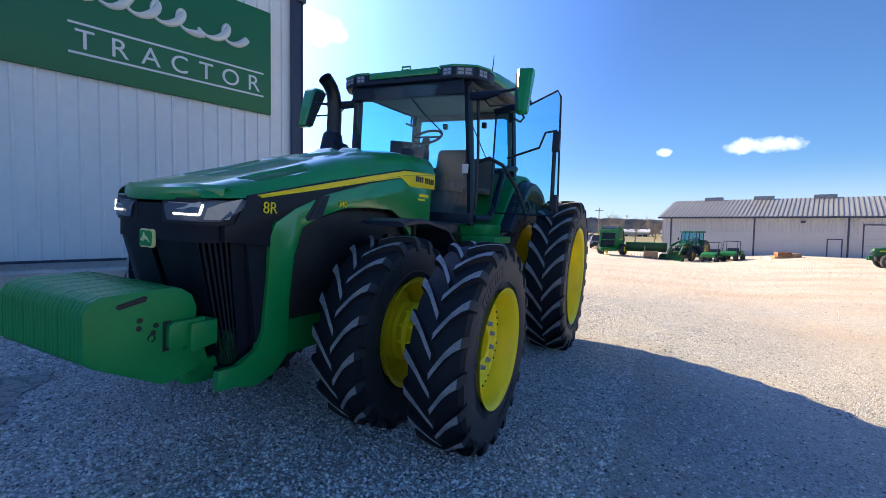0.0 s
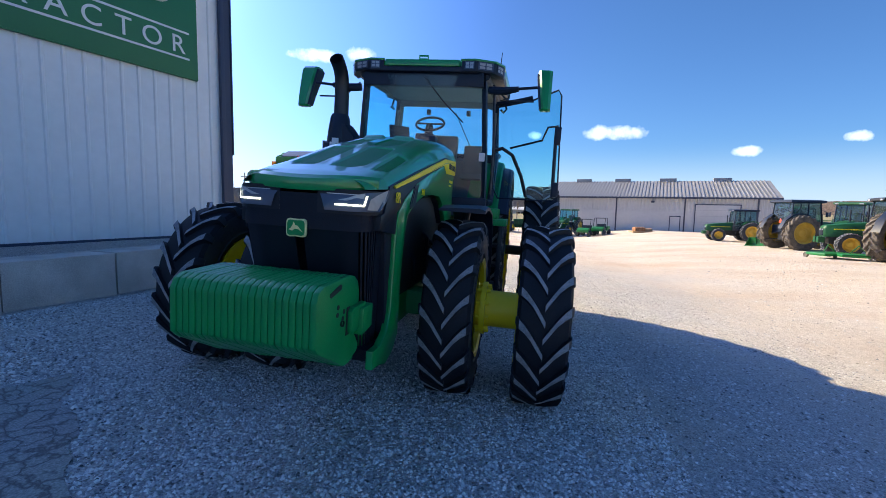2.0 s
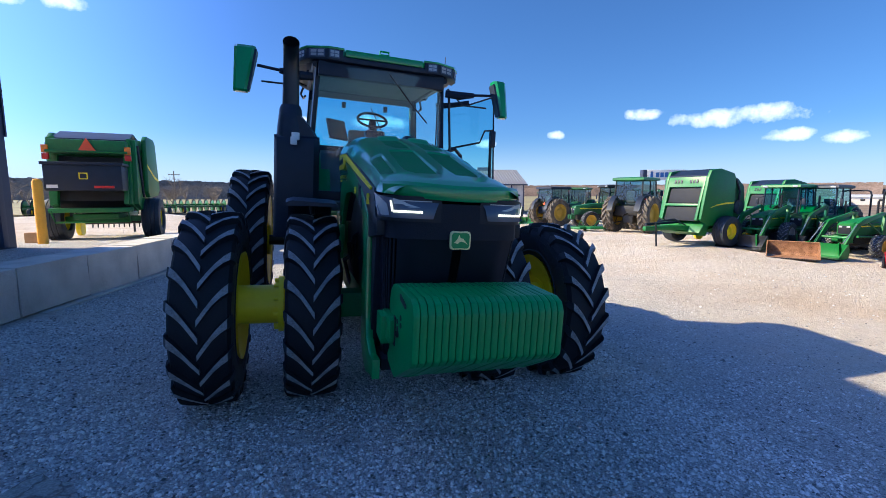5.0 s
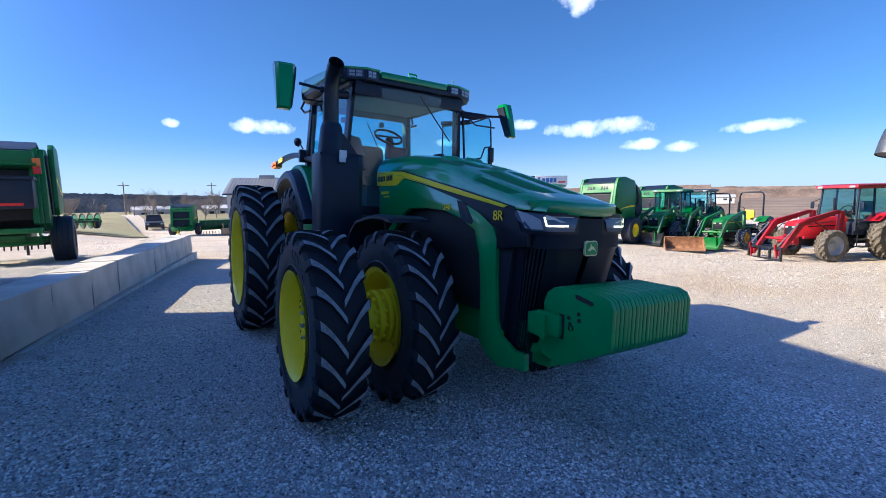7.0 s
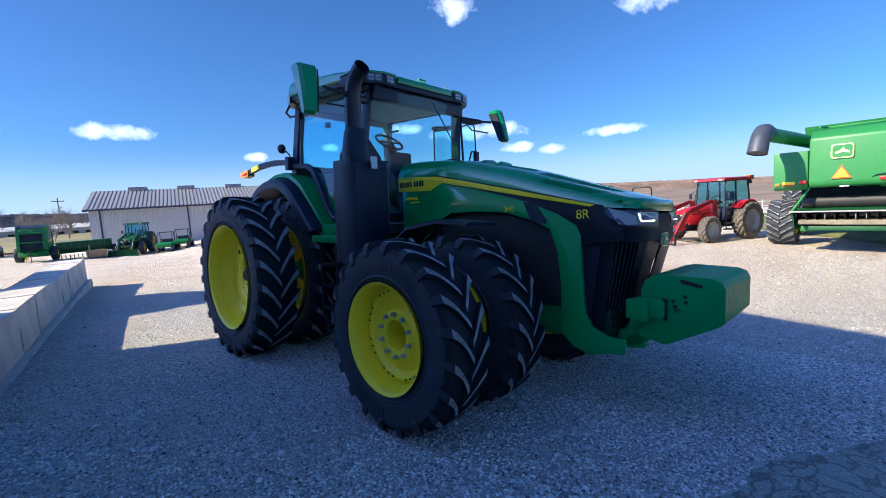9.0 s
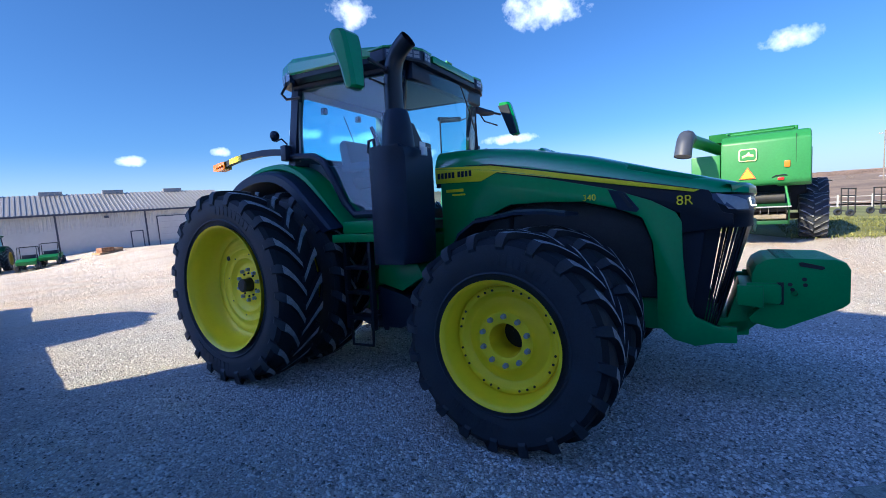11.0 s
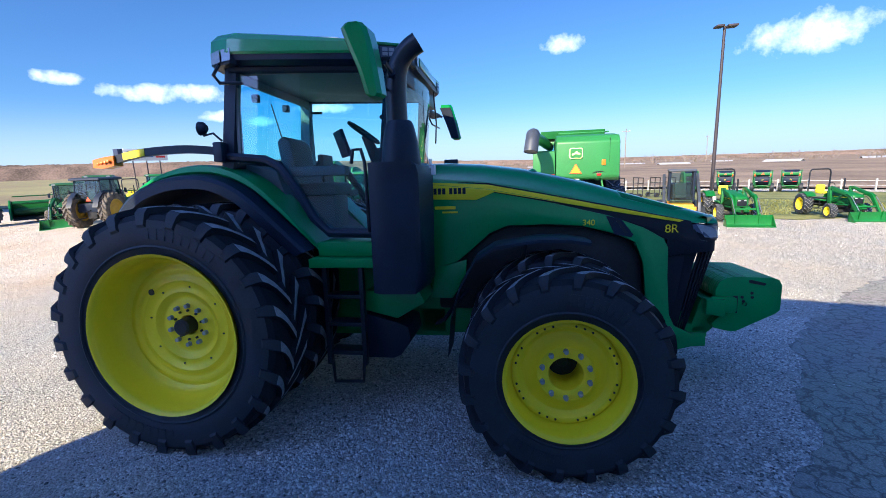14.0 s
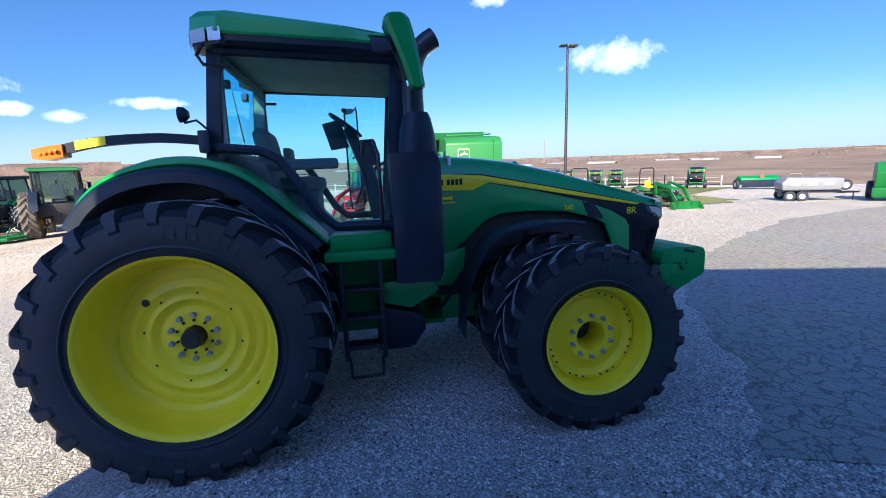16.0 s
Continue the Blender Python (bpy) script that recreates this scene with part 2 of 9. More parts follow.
DUSTY = material("straw_dusty_steel", (0.20, 0.175, 0.13), 0.85, 0.1, 0.35, 6, 60, 0.2)
LOADER_YELLOW = material("machine_yellow_paint", (0.75, 0.33, 0.02), 0.45, 0, 0.12, 2, 30)
GREY_PAINT = material("grey_painted_metal", (0.30, 0.31, 0.33), 0.5, 0, 0.12, 2, 50)


# ---- mesh building ----
class Shape:
    """Collects the faces of one mesh."""

    def __init__(self):
        self.v, self.f, self.mi = [], [], []

    def add(self, verts, faces, mi=0):
        o = len(self.v)
        self.v += [tuple(p) for p in verts]
        self.f += [tuple(i + o for i in f) for f in faces]
        self.mi += [mi] * len(faces)
        return self

    def box(self, x0, x1, y0, y1, z0, z1, bev=0.0, mi=0, turn=None):
        bm = bmesh.new()
        bmesh.ops.create_cube(bm, size=1)
        for p in bm.verts:
            p.co = Vector(((x0 + x1) / 2 + p.co.x * (x1 - x0), (y0 + y1) / 2 + p.co.y * (y1 - y0), (z0 + z1) / 2 + p.co.z * (z1 - z0)))
        if bev:
            bmesh.ops.bevel(bm, geom=bm.edges[:], offset=bev, segments=2, profile=0.6, affect="EDGES")
        return self.take(bm, mi, turn)

    def take(self, bm, mi=0, turn=None):
        bm.verts.index_update()
        pts = [(turn @ p.co if turn else p.co) for p in bm.verts]
        self.add(pts, [[q.index for q in f.verts] for f in bm.faces], mi)
        bm.free()
        return self

    def prism(self, outline, axis, a, b, bev=0.0, mi=0, turn=None):
        """outline: points of the two other axes in order (x: y,z; y: x,z; z: x,y)."""
        def at(p, c):
            return {"x": (c, p[0], p[1]), "y": (p[0], c, p[1]), "z": (p[0], p[1], c)}[axis]
        n = len(outline)
        bm = bmesh.new()
        lo = [bm.verts.new(at(p, a)) for p in outline]
        hi = [bm.verts.new(at(p, b)) for p in outline]
        bm.faces.new(lo[::-1])
        bm.faces.new(hi)
        for i in range(n):
            bm.faces.new((lo[i], lo[(i + 1) % n], hi[(i + 1) % n], hi[i]))
        bmesh.ops.recalc_face_normals(bm, faces=bm.faces[:])
        if bev:
            bmesh.ops.bevel(bm, geom=bm.edges[:], offset=bev, segments=2, profile=0.6, affect="EDGES", clamp_overlap=True)
        return self.take(bm, mi, turn)

    def tube(self, path, r, n=10, mi=0, caps=True):
        path = [Vector(p) for p in path]
        rs = r if isinstance(r, (list, tuple)) else [r] * len(path)
        rings, side = [], None
        for i, p in enumerate(path):
            d = (path[min(i + 1, len(path) - 1)] - path[max(i - 1, 0)]).normalized()
            if side is None:
                side = d.orthogonal().normalized()
            side = (side - d * side.dot(d)).normalized()
            up = d.cross(side)
            rings.append([p + (side * math.cos(2 * math.pi * k / n) + up * math.sin(2 * math.pi * k / n)) * rs[i] for k in range(n)])
        faces = [(i * n + k, i * n + (k + 1) % n, (i + 1) * n + (k + 1) % n, (i + 1) * n + k) for i in range(len(path) - 1) for k in range(n)]
        if caps:
            faces += [tuple(range(n))[::-1], tuple((len(path) - 1) * n + k for k in range(n))]
        return self.add([q for ring in rings for q in ring], faces, mi)

    def lathe(self, profile, centre=(0, 0, 0), n=48, mi=0, closed=False, axis="x"):
        """profile: (along the axis, radius)."""
        pts = []
        for k in range(n):
            c, s = math.cos(2 * math.pi * k / n), math.sin(2 * math.pi * k / n)
            for a, r in profile:
                q = (a, r * c, r * s) if axis == "x" else ((r * c, r * s, a) if axis == "z" else (r * s, a, r * c))
                pts.append((q[0] + centre[0], q[1] + centre[1], q[2] + centre[2]))
        m = len(profile)
        faces = [(k * m + j, k * m + (j + 1) % m, ((k + 1) % n) * m + (j + 1) % m, ((k + 1) % n) * m + j) for k in range(n) for j in range(m if closed else m - 1)]
        return self.add(pts, faces, mi)

    def loft(self, rings, mi=0, closed=True, caps=True):
        n = len(rings[0])
        faces = [(i * n + k, i * n + (k + 1) % n, (i + 1) * n + (k + 1) % n, (i + 1) * n + k) for i in range(len(rings) - 1) for k in range(n if closed else n - 1)]
        if caps and closed:
            faces += [tuple(range(n))[::-1], tuple((len(rings) - 1) * n + k for k in range(n))]
        return self.add([q for ring in rings for q in ring], faces, mi)

    def mesh(self, name, mats, smooth=38):
        me = bpy.data.meshes.new(name)
        me.from_pydata(self.v, [], self.f)
        for m in mats if isinstance(mats, (list, tuple)) else [mats]:
            me.materials.append(m)
        me.polygons.foreach_set("material_index", self.mi)
        me.polygons.foreach_set("use_smooth", [True] * len(self.f))
        me.update()
        bm = bmesh.new()
        bm.from_mesh(me)
        bmesh.ops.recalc_face_normals(bm, faces=bm.faces[:])
        bm.to_mesh(me)
        bm.free()
        me.set_sharp_from_angle(angle=radians(smooth))
        return me


def part(name, shape, mats, parent, label="", smooth=38):
    """Links one mesh under a thing or under a part of it, in the thing's own coordinates."""
    ob = new(name, shape.mesh(name, mats, smooth) if isinstance(shape, Shape) else shape)
    ob.parent = parent
    if label:
        tagged(ob, label)
    return ob


def thing(name, m, label, category, group="", kind=""):
    ob = new(name)
    ob.empty_display_size = 0.3
    ob.matrix_world = m
    return tagged(ob, label, category, group, kind)


def solid(name, shape, mats, m, label, category="", group="", kind="", smooth=38):
    """A thing of one mesh."""
    ob = new(name, shape.mesh(name, mats, smooth))
    ob.matrix_world = m
    return tagged(ob, label, category, group, kind)


def lerp(v, xs, ys):
    return float(np.interp(v, xs, ys))


def yard(x, y):
    """Height of the gravel yard, which falls away from the shop."""
    dip = lerp(y, [10, 44], [0, 0.85]) * lerp(x, [-12, -6, 6, 14], [0, 1, 1, 0])
    swell = 0.36 * lerp(x, [5, 10, 24, 40], [0, 1, 1, 0]) * lerp(y, [2.5, 7, 22, 32], [0, 1, 0.9, 0])
    return swell - dip + lerp(x, [-9, 5, 18, 60], [0.46, -0.255, -0.42, -0.75]) - lerp(y, [8, 60, 200], [0, 0.45, 0.6]) - lerp(0.85 * x - 0.5 * y, [19, 60, 120], [0, 1.3, 1.6])

# ---- ground ----
def ground_material():
    m = bpy.data.materials.new("limestone_gravel")
    m.use_nodes = True
    nt = m.node_tree
    L, N = nt.links.new, nt.nodes.new
    b = nt.nodes["Principled BSDF"]
    tc = N("ShaderNodeTexCoord")

    def noise_n(scale, detail=4.0, rough=0.55, vec=None):
        n = N("ShaderNodeTexNoise")
        n.inputs["Scale"].default_value, n.inputs["Detail"].default_value, n.inputs["Roughness"].default_value = scale, detail, rough
        L(vec or tc.outputs["Object"], n.inputs["Vector"])
        return n

    def ramp(fac, stops):
        r = N("ShaderNodeValToRGB")
        while len(r.color_ramp.elements) < len(stops):
            r.color_ramp.elements.new(0.5)
        for e, (p, c) in zip(r.color_ramp.elements, stops):
            e.position, e.color = p, (*c, 1)
        L(fac, r.inputs[0])
        return r.outputs[0]

    def mix(kind, fac, a, c):
        x = N("ShaderNodeMix")
        x.data_type, x.blend_type = "RGBA", kind
        if isinstance(fac, float):
            x.inputs["Factor"].default_value = fac
        else:
            L(fac, x.inputs["Factor"])
        L(a, x.inputs[6])
        L(c, x.inputs[7])
        return x.outputs[2]
    vor = N("ShaderNodeTexVoronoi")
    vor.inputs["Scale"].default_value = 48.0
    L(tc.outputs["Object"], vor.inputs["Vector"])
    vor2 = N("ShaderNodeTexVoronoi")
    vor2.inputs["Scale"].default_value = 85.0
    L(tc.outputs["Object"], vor2.inputs["Vector"])
    stone = ramp(vor.outputs["Color"], [(0.06, (0.07, 0.07, 0.075)), (0.24, (0.38, 0.38, 0.385)), (0.6, (0.60, 0.59, 0.585)), (0.95, (0.86, 0.845, 0.825))])
    stone2 = ramp(vor2.outputs["Color"], [(0.08, (0.10, 0.10, 0.105)), (0.34, (0.44, 0.44, 0.445)), (0.92, (0.86, 0.845, 0.825))])
    stones = mix("MIX", noise_n(3.0).outputs["Fac"], stone, stone2)
    # fine pale dust between, and wheel tracks of reddish clay along the yard
    stretch = N("ShaderNodeMapping")
    stretch.inputs["Scale"].default_value = (0.16, 0.38, 0.3)
    stretch.inputs["Rotation"].default_value = (0, 0, radians(-38))
    L(tc.outputs["Object"], stretch.inputs["Vector"])
    clay_f = ramp(noise_n(1.0, 9.0, 0.68, stretch.outputs[0]).outputs["Fac"], [(0.46, (0, 0, 0)), (0.66, (0.85, 0.85, 0.85))])
    clay = ramp(noise_n(14.0).outputs["Fac"], [(0.3, (0.52, 0.37, 0.245)), (0.7, (0.68, 0.53, 0.385))])
    dust = ramp(noise_n(9.0).outputs["Fac"], [(0.3, (0.70, 0.59, 0.475)), (0.7, (0.87, 0.765, 0.64))])
    dust_f = ramp(noise_n(0.6, 6.0).outputs["Fac"], [(0.42, (0, 0, 0)), (0.7, (0.42, 0.42, 0.42))])
    col = mix("MIX", dust_f, stones, dust)
    sep = N("ShaderNodeSeparateXYZ")
    L(tc.outputs["Object"], sep.inputs[0])
    out_x = N("ShaderNodeMapRange")  # sunlit lane beyond the parked tractor: traffic, and the sun's warm tone painted in
    out_x.inputs["From Min"].default_value, out_x.inputs["From Max"].default_value = 3.0, 8.0
    L(sep.outputs["X"], out_x.inputs["Value"])
    # The sunlit ground behind takes the same painted warm tone.
    out_y = N("ShaderNodeMapRange")
    out_y.inputs["From Min"].default_value, out_y.inputs["From Max"].default_value = 7.5, 12.0
    L(sep.outputs["Y"], out_y.inputs["Value"])
    driven_sunlit = N("ShaderNodeMath")
    driven_sunlit.operation = "MAXIMUM"
    L(out_x.outputs[0], driven_sunlit.inputs[0])
    L(out_y.outputs[0], driven_sunlit.inputs[1])
    worn_sunlit = N("ShaderNodeMath")  # fines ground smooth by traffic, coloured warmer for the sunlight
    worn_sunlit.operation = "MULTIPLY"
    south = N("ShaderNodeMapRange")  # paler and stonier again towards the drive
    south.inputs["From Min"].default_value, south.inputs["From Max"].default_value = -8.0, -1.5
    south.inputs["To Min"].default_value, south.inputs["To Max"].default_value = 0.15, 0.76
    L(sep.outputs["Y"], south.inputs["Value"])
    L(south.outputs[0], worn_sunlit.inputs[1])
    L(driven_sunlit.outputs[0], worn_sunlit.inputs[0])
    col = mix("MIX", worn_sunlit.outputs[0], col, dust)
    cf = N("ShaderNodeMath")
    cf.operation = "MULTIPLY"
    L(clay_f, cf.inputs[0])
    L(worn_sunlit.outputs[0], cf.inputs[1])
    col = mix("MIX", cf.outputs[0], col, clay)
    # sparse dark pebbles, a few to the square foot, their shadows painted in
    peb = N("ShaderNodeTexVoronoi")
    peb.inputs["Scale"].default_value = 11.0
    L(tc.outputs["Object"], peb.inputs["Vector"])
    peb_d = ramp(peb.outputs["Distance"], [(0.13, (1, 1, 1)), (0.20, (0, 0, 0))])
    pick = ramp(peb.outputs["Color"], [(0.30, (1, 1, 1)), (0.36, (0, 0, 0))])
    pm = N("ShaderNodeMath")
    pm.operation = "MULTIPLY"
    L(peb_d, pm.inputs[0])
    L(pick, pm.inputs[1])
    peb_shade = N("ShaderNodeRGB")
    peb_shade.outputs[0].default_value = (0.20, 0.18, 0.155, 1)
    col = mix("MIX", pm.outputs[0], col, peb_shade.outputs[0])
    dark = ramp(noise_n(0.25, 5.0).outputs["Fac"], [(0.3, (0.90, 0.90, 0.90)), (0.7, (1.0, 1.0, 1.0))])
    L(mix("MULTIPLY", 1.0, col, dark), b.inputs["Base Color"])
    b.inputs["Roughness"].default_value = 0.93
    b.inputs["Specular IOR Level"].default_value = 0.25
    h1 = N("ShaderNodeMath")
    h1.operation = "ADD"
    L(vor.outputs["Distance"], h1.inputs[0])
    L(noise_n(140.0).outputs["Fac"], h1.inputs[1])
    bp = N("ShaderNodeBump")
    bp.inputs["Strength"].default_value, bp.inputs["Distance"].default_value = 1.0, 0.03
    L(h1.outputs[0], bp.inputs["Height"])
    L(bp.outputs[0], b.inputs["Normal"])
    return m


def sheet(xs, ys, height):
    s = Shape()
    pts = [(x, y, height(x, y)) for y in ys for x in xs]
    w = len(xs)
    s.add(pts, [(j * w + i, j * w + i + 1, (j + 1) * w + i + 1, (j + 1) * w + i) for j in range(len(ys) - 1) for i in range(w - 1)])
    return s


I = Matrix.Identity(4)
GRAVEL = ground_material()
fine = [i * 0.5 for i in range(-24, 61)]
far_lo = [-900, -500, -250, -120, -60, -40, -25, -16]
far_hi = [36, 45, 60, 90, 140, 250, 500, 900]
yard_ys = [-900, -500, -250, -120, -70, -50, -38] + [i * 0.6 for i in range(-50, 61)] + [45, 60, 90, 140, 250, 500, 900]


def ground_height(x, y):
    bumps = 0.012 * noise.noise((x * 0.35, y * 0.35, 0)) + 0.006 * noise.noise((x * 1.3, y * 1.3, 4))
    bumps -= 0.028 * math.exp(-((x + 1.5) / 1.3) ** 2 - (y / 1.3) ** 2) / (0.25 if abs(x) < 3 and -2.2 < y < 5 else 1)
    return yard(x, y) + bumps * (0.25 if abs(x) < 3 and -2.2 < y < 5 else 1)


solid("ground", sheet(far_lo + fine + far_hi, yard_ys, ground_height), GRAVEL, I, "pale limestone gravel yard with tan wheel tracks", "ground", kind="structure", smooth=80)


# loose stones lying on the yard round the tractor
def loose_stones(count, seed):
    rng = np.random.default_rng(seed)
    s = Shape()
    base = [(1, 0, 0), (0, 1, 0), (-1, 0, 0), (0, -1, 0), (0, 0, 1), (0, 0, -0.5)]
    tri = [(0, 1, 4), (1, 2, 4), (2, 3, 4), (3, 0, 4), (1, 0, 5), (2, 1, 5), (3, 2, 5), (0, 3, 5)]
    for _ in range(count):
        x, y = (rng.uniform(-5.2, 7.5), rng.uniform(-5.5, 9.0)) if _ % 2 else (rng.uniform(-5.2, 2.5), rng.uniform(-4.5, 3.5))
        rim = min(x + 8, 7.5 - x, y + 8, 9.0 - y) / 4.0  # thins out towards the open yard
        if x < -4.45 + 0.175 * y or rng.random() > rim:
            continue
        if x > 3.2 and rng.random() < (x - 3.2) / 2.5:
            continue
        r = 0.0065 + 0.0105 * rng.random() ** 2.0 + (0.014 if rng.random() < 0.004 else 0)
        a = rng.uniform(0, 6.28)
        c, sn = math.cos(a), math.sin(a)
        k = rng.uniform(0.8, 1.2, 6)
        z = ground_height(x, y)
        s.add([(x + r * k[i] * (p[0] * c - p[1] * sn), y + r * k[i] * (p[0] * sn + p[1] * c), z + r * 0.75 * k[i] * p[2]) for i, p in enumerate(base)], tri)
    # larger stones and clods strewn over the sunlit lane
    for _ in range(5000):
        d = rng.uniform(0, 1) ** 0.7
        x, y = 3.0 + 15 * d * rng.uniform(0.2, 1), rng.uniform(-9, 30)
        r = 0.007 + 0.016 * rng.random() ** 2.5 * (0.5 + d)
        a = rng.uniform(0, 6.28)
        c, sn = math.cos(a), math.sin(a)
        k = rng.uniform(0.75, 1.25, 6)
        z = ground_height(x, y)
        s.add([(x + r * k[i] * (p[0] * c - p[1] * sn), y + r * k[i] * (p[0] * sn + p[1] * c), z + r * 0.8 * k[i] * p[2]) for i, p in enumerate(base)], tri)
    return s


STONE = material("loose_limestone", (0.55, 0.53, 0.50), 0.9, 0, 0.2, 45, 200)


def by_island(m, stops):
    """Gives each loose piece of a mesh a tone of its own."""
    nt = m.node_tree
    g, r = nt.nodes.new("ShaderNodeNewGeometry"), nt.nodes.new("ShaderNodeValToRGB")
    while len(r.color_ramp.elements) < len(stops):
        r.color_ramp.elements.new(0.5)
    for e, (p, c) in zip(r.color_ramp.elements, stops):
        e.position, e.color = p, (*c, 1)
    nt.links.new(g.outputs["Random Per Island"], r.inputs[0])
    nt.links.new(r.outputs[0], nt.nodes["Principled BSDF"].inputs["Base Color"])


by_island(STONE, [(0.0, (0.09, 0.09, 0.095)), (0.16, (0.36, 0.36, 0.365)), (0.55, (0.62, 0.61, 0.60)), (1.0, (0.86, 0.845, 0.825))])
solid("loose_gravel", loose_stones(230000, 3), STONE, I, "loose pale limestone chips lying on the yard", "gravel", kind="stuff", smooth=20)

# ---- shop building ----
WALL_PT, WALL_K = (-5.76, 5.63), 0.28  # near corner, and how far the wall leans from the y axis
SHOP = Matrix.Translation((*WALL_PT, 0)) @ Matrix.Rotation(-math.atan(WALL_K), 4, "Z")  # local: +y along the wall to the corner, +x out towards the yard
SHOP_BASE, SHOP_EAVE = 0.80, 7.35
CLADDING = material("white_steel_cladding", (0.76, 0.77, 0.78), 0.42, 0, 0.05, 0.7, 6, spec=0.4)
TRIM_DARK = material("dark_blue_grey_trim", (0.035, 0.045, 0.085), 0.45, 0, 0.12, 2, 40)
SIGN_GREEN = material("sign_green", (0.018, 0.15, 0.055), 0.42, 0, 0.05, 0.8, 20)
SIGN_WHITE = material("sign_white", (0.72, 0.74, 0.74), 0.45, 0, 0.03, 1, 20)
CONCRETE = material("cast_concrete", (0.44, 0.425, 0.40), 0.9, 0, 0.16, 2.5, 70, 0.35, tint=(0.56, 0.54, 0.51))


def ribbed_wall(length, z0, z1, pitch=0.3048):
    """Cladding with raised ribs, from y = -length to 0, face at x = 0."""
    s = Shape()
    prof, y = [], -length
    while y < -pitch * 0.5:
        prof += [(0, y), (0, y + pitch - 0.075), (0.028, y + pitch - 0.055), (0.028, y + pitch - 0.025)]
        y += pitch
    prof += [(0, 0), (-0.15, 0), (-0.15, -length)]
    s.prism(prof, "z", z0, z1)
    return s


shop_wall = new("wall_front", ribbed_wall(30, SHOP_BASE, SHOP_EAVE).mesh("wall_front", CLADDING))
shop_wall.matrix_world = SHOP
tagged(shop_wall, "white ribbed steel wall of the shop in shade", "wall", kind="structure")
part("corner_trim", Shape().box(-0.12, 0.05, -0.13, 0.035, SHOP_BASE - 0.02, SHOP_EAVE), TRIM_DARK, shop_wall, "dark blue corner trim")
part("downspout", Shape().box(0.035, 0.125, -0.27, -0.17, SHOP_BASE + 0.02, SHOP_EAVE - 0.1, 0.012), TRIM_DARK, shop_wall, "dark painted square downspout")
part("corner_flashing", Shape().box(-0.02, 0.075, 0.037, 0.065, SHOP_BASE + 1.9, SHOP_EAVE), TRIM_DARK, shop_wall, "dark corner flashing")
part("base_trim", Shape().box(0.0, 0.045, -30, -0.14, SHOP_BASE - 0.03, SHOP_BASE + 0.035), TRIM_DARK, shop_wall, "dark base flashing")
part("gutter", Shape().prism([(0.0, SHOP_EAVE - 0.16), (0.12, SHOP_EAVE - 0.16), (0.16, SHOP_EAVE), (0.0, SHOP_EAVE)], "y", -30, 0.12), TRIM_DARK, shop_wall, "dark eave gutter")
end_wall = Shape()
end_wall.prism([(-0.16, SHOP_BASE), (-18, SHOP_BASE), (-18, SHOP_EAVE), (-9, SHOP_EAVE + 1.6), (-0.16, SHOP_EAVE)], "y", -0.15, 0.0)
ob = new("wall_end", end_wall.mesh("wall_end", CLADDING))
ob.matrix_world = SHOP
tagged(ob, "white steel gable wall of the shop", "wall", kind="structure")
roof = Shape()
roof.prism([(0.05, SHOP_EAVE), (-9, SHOP_EAVE + 1.6), (-18, SHOP_EAVE), (-18, SHOP_EAVE + 0.12), (-9, SHOP_EAVE + 1.72), (0.05, SHOP_EAVE + 0.1)], "y", -30, 0.1)
ob = new("roof", roof.mesh("roof", CLADDING))
ob.matrix_world = SHOP
tagged(ob, "low white steel roof of the shop", "roof", kind="structure")

# the dealer's sign: a green board with white lettering
sign = thing("dealer_sign", SHOP, "large green dealer sign with white letters on the shop wall", "sign")
part("board", Shape().box(0.03, 0.10, -6.35, -0.81, 4.2, 6.62, 0.01), SIGN_GREEN, sign)
for z0, z1 in ((4.2, 4.235), (6.585, 6.62)):
    part("edge_strip", Shape().box(0.101, 0.108, -6.3, -0.85, z0 + 0.02, z1 - 0.005), SIGN_GREEN, sign)
for z in (4.60, 5.13):
    part("rule", Shape().box(0.1, 0.108, -4.60, -1.0, z - 0.02, z + 0.02), SIGN_WHITE, sign, "thin white rule")


def lettering(text, size, mat, parent, m, depth=0.004, spacing=1.0, name="lettering", label=""):
    cu = bpy.data.curves.new(name, "FONT")
    cu.body, cu.size, cu.extrude, cu.space_character, cu.align_x = text, size, depth, spacing, "CENTER"
    tmp = bpy.data.objects.new(name, cu)
    scene.collection.objects.link(tmp)
    dg = bpy.context.evaluated_depsgraph_get()
    me = bpy.data.meshes.new_from_object(tmp.evaluated_get(dg))
    me.name = name
    bpy.data.objects.remove(tmp)
    me.materials.clear()
    me.materials.append(mat)
    me.transform(m)
    ob = new(name, me)
    ob.parent = parent
    if label:
        tagged(ob, label)
    return ob


UPRIGHT_YZ = Matrix(((0, 0, 1, 0), (1, 0, 0, 0), (0, 1, 0, 0), (0, 0, 0, 1)))  # text x to +y, text y to +z, facing +x
for k, ch in enumerate("TRACTOR"):
    lettering(ch, 0.50, SIGN_WHITE, sign, Matrix.Translation((0.104, -4.36 + 0.52 * k, 4.69)) @ UPRIGHT_YZ, 0.006, 1.0, name="letter", label="white capital letter")
# the script word above is drawn as a plain flourish of strokes
script = Shape()
stroke, heavy = [], []
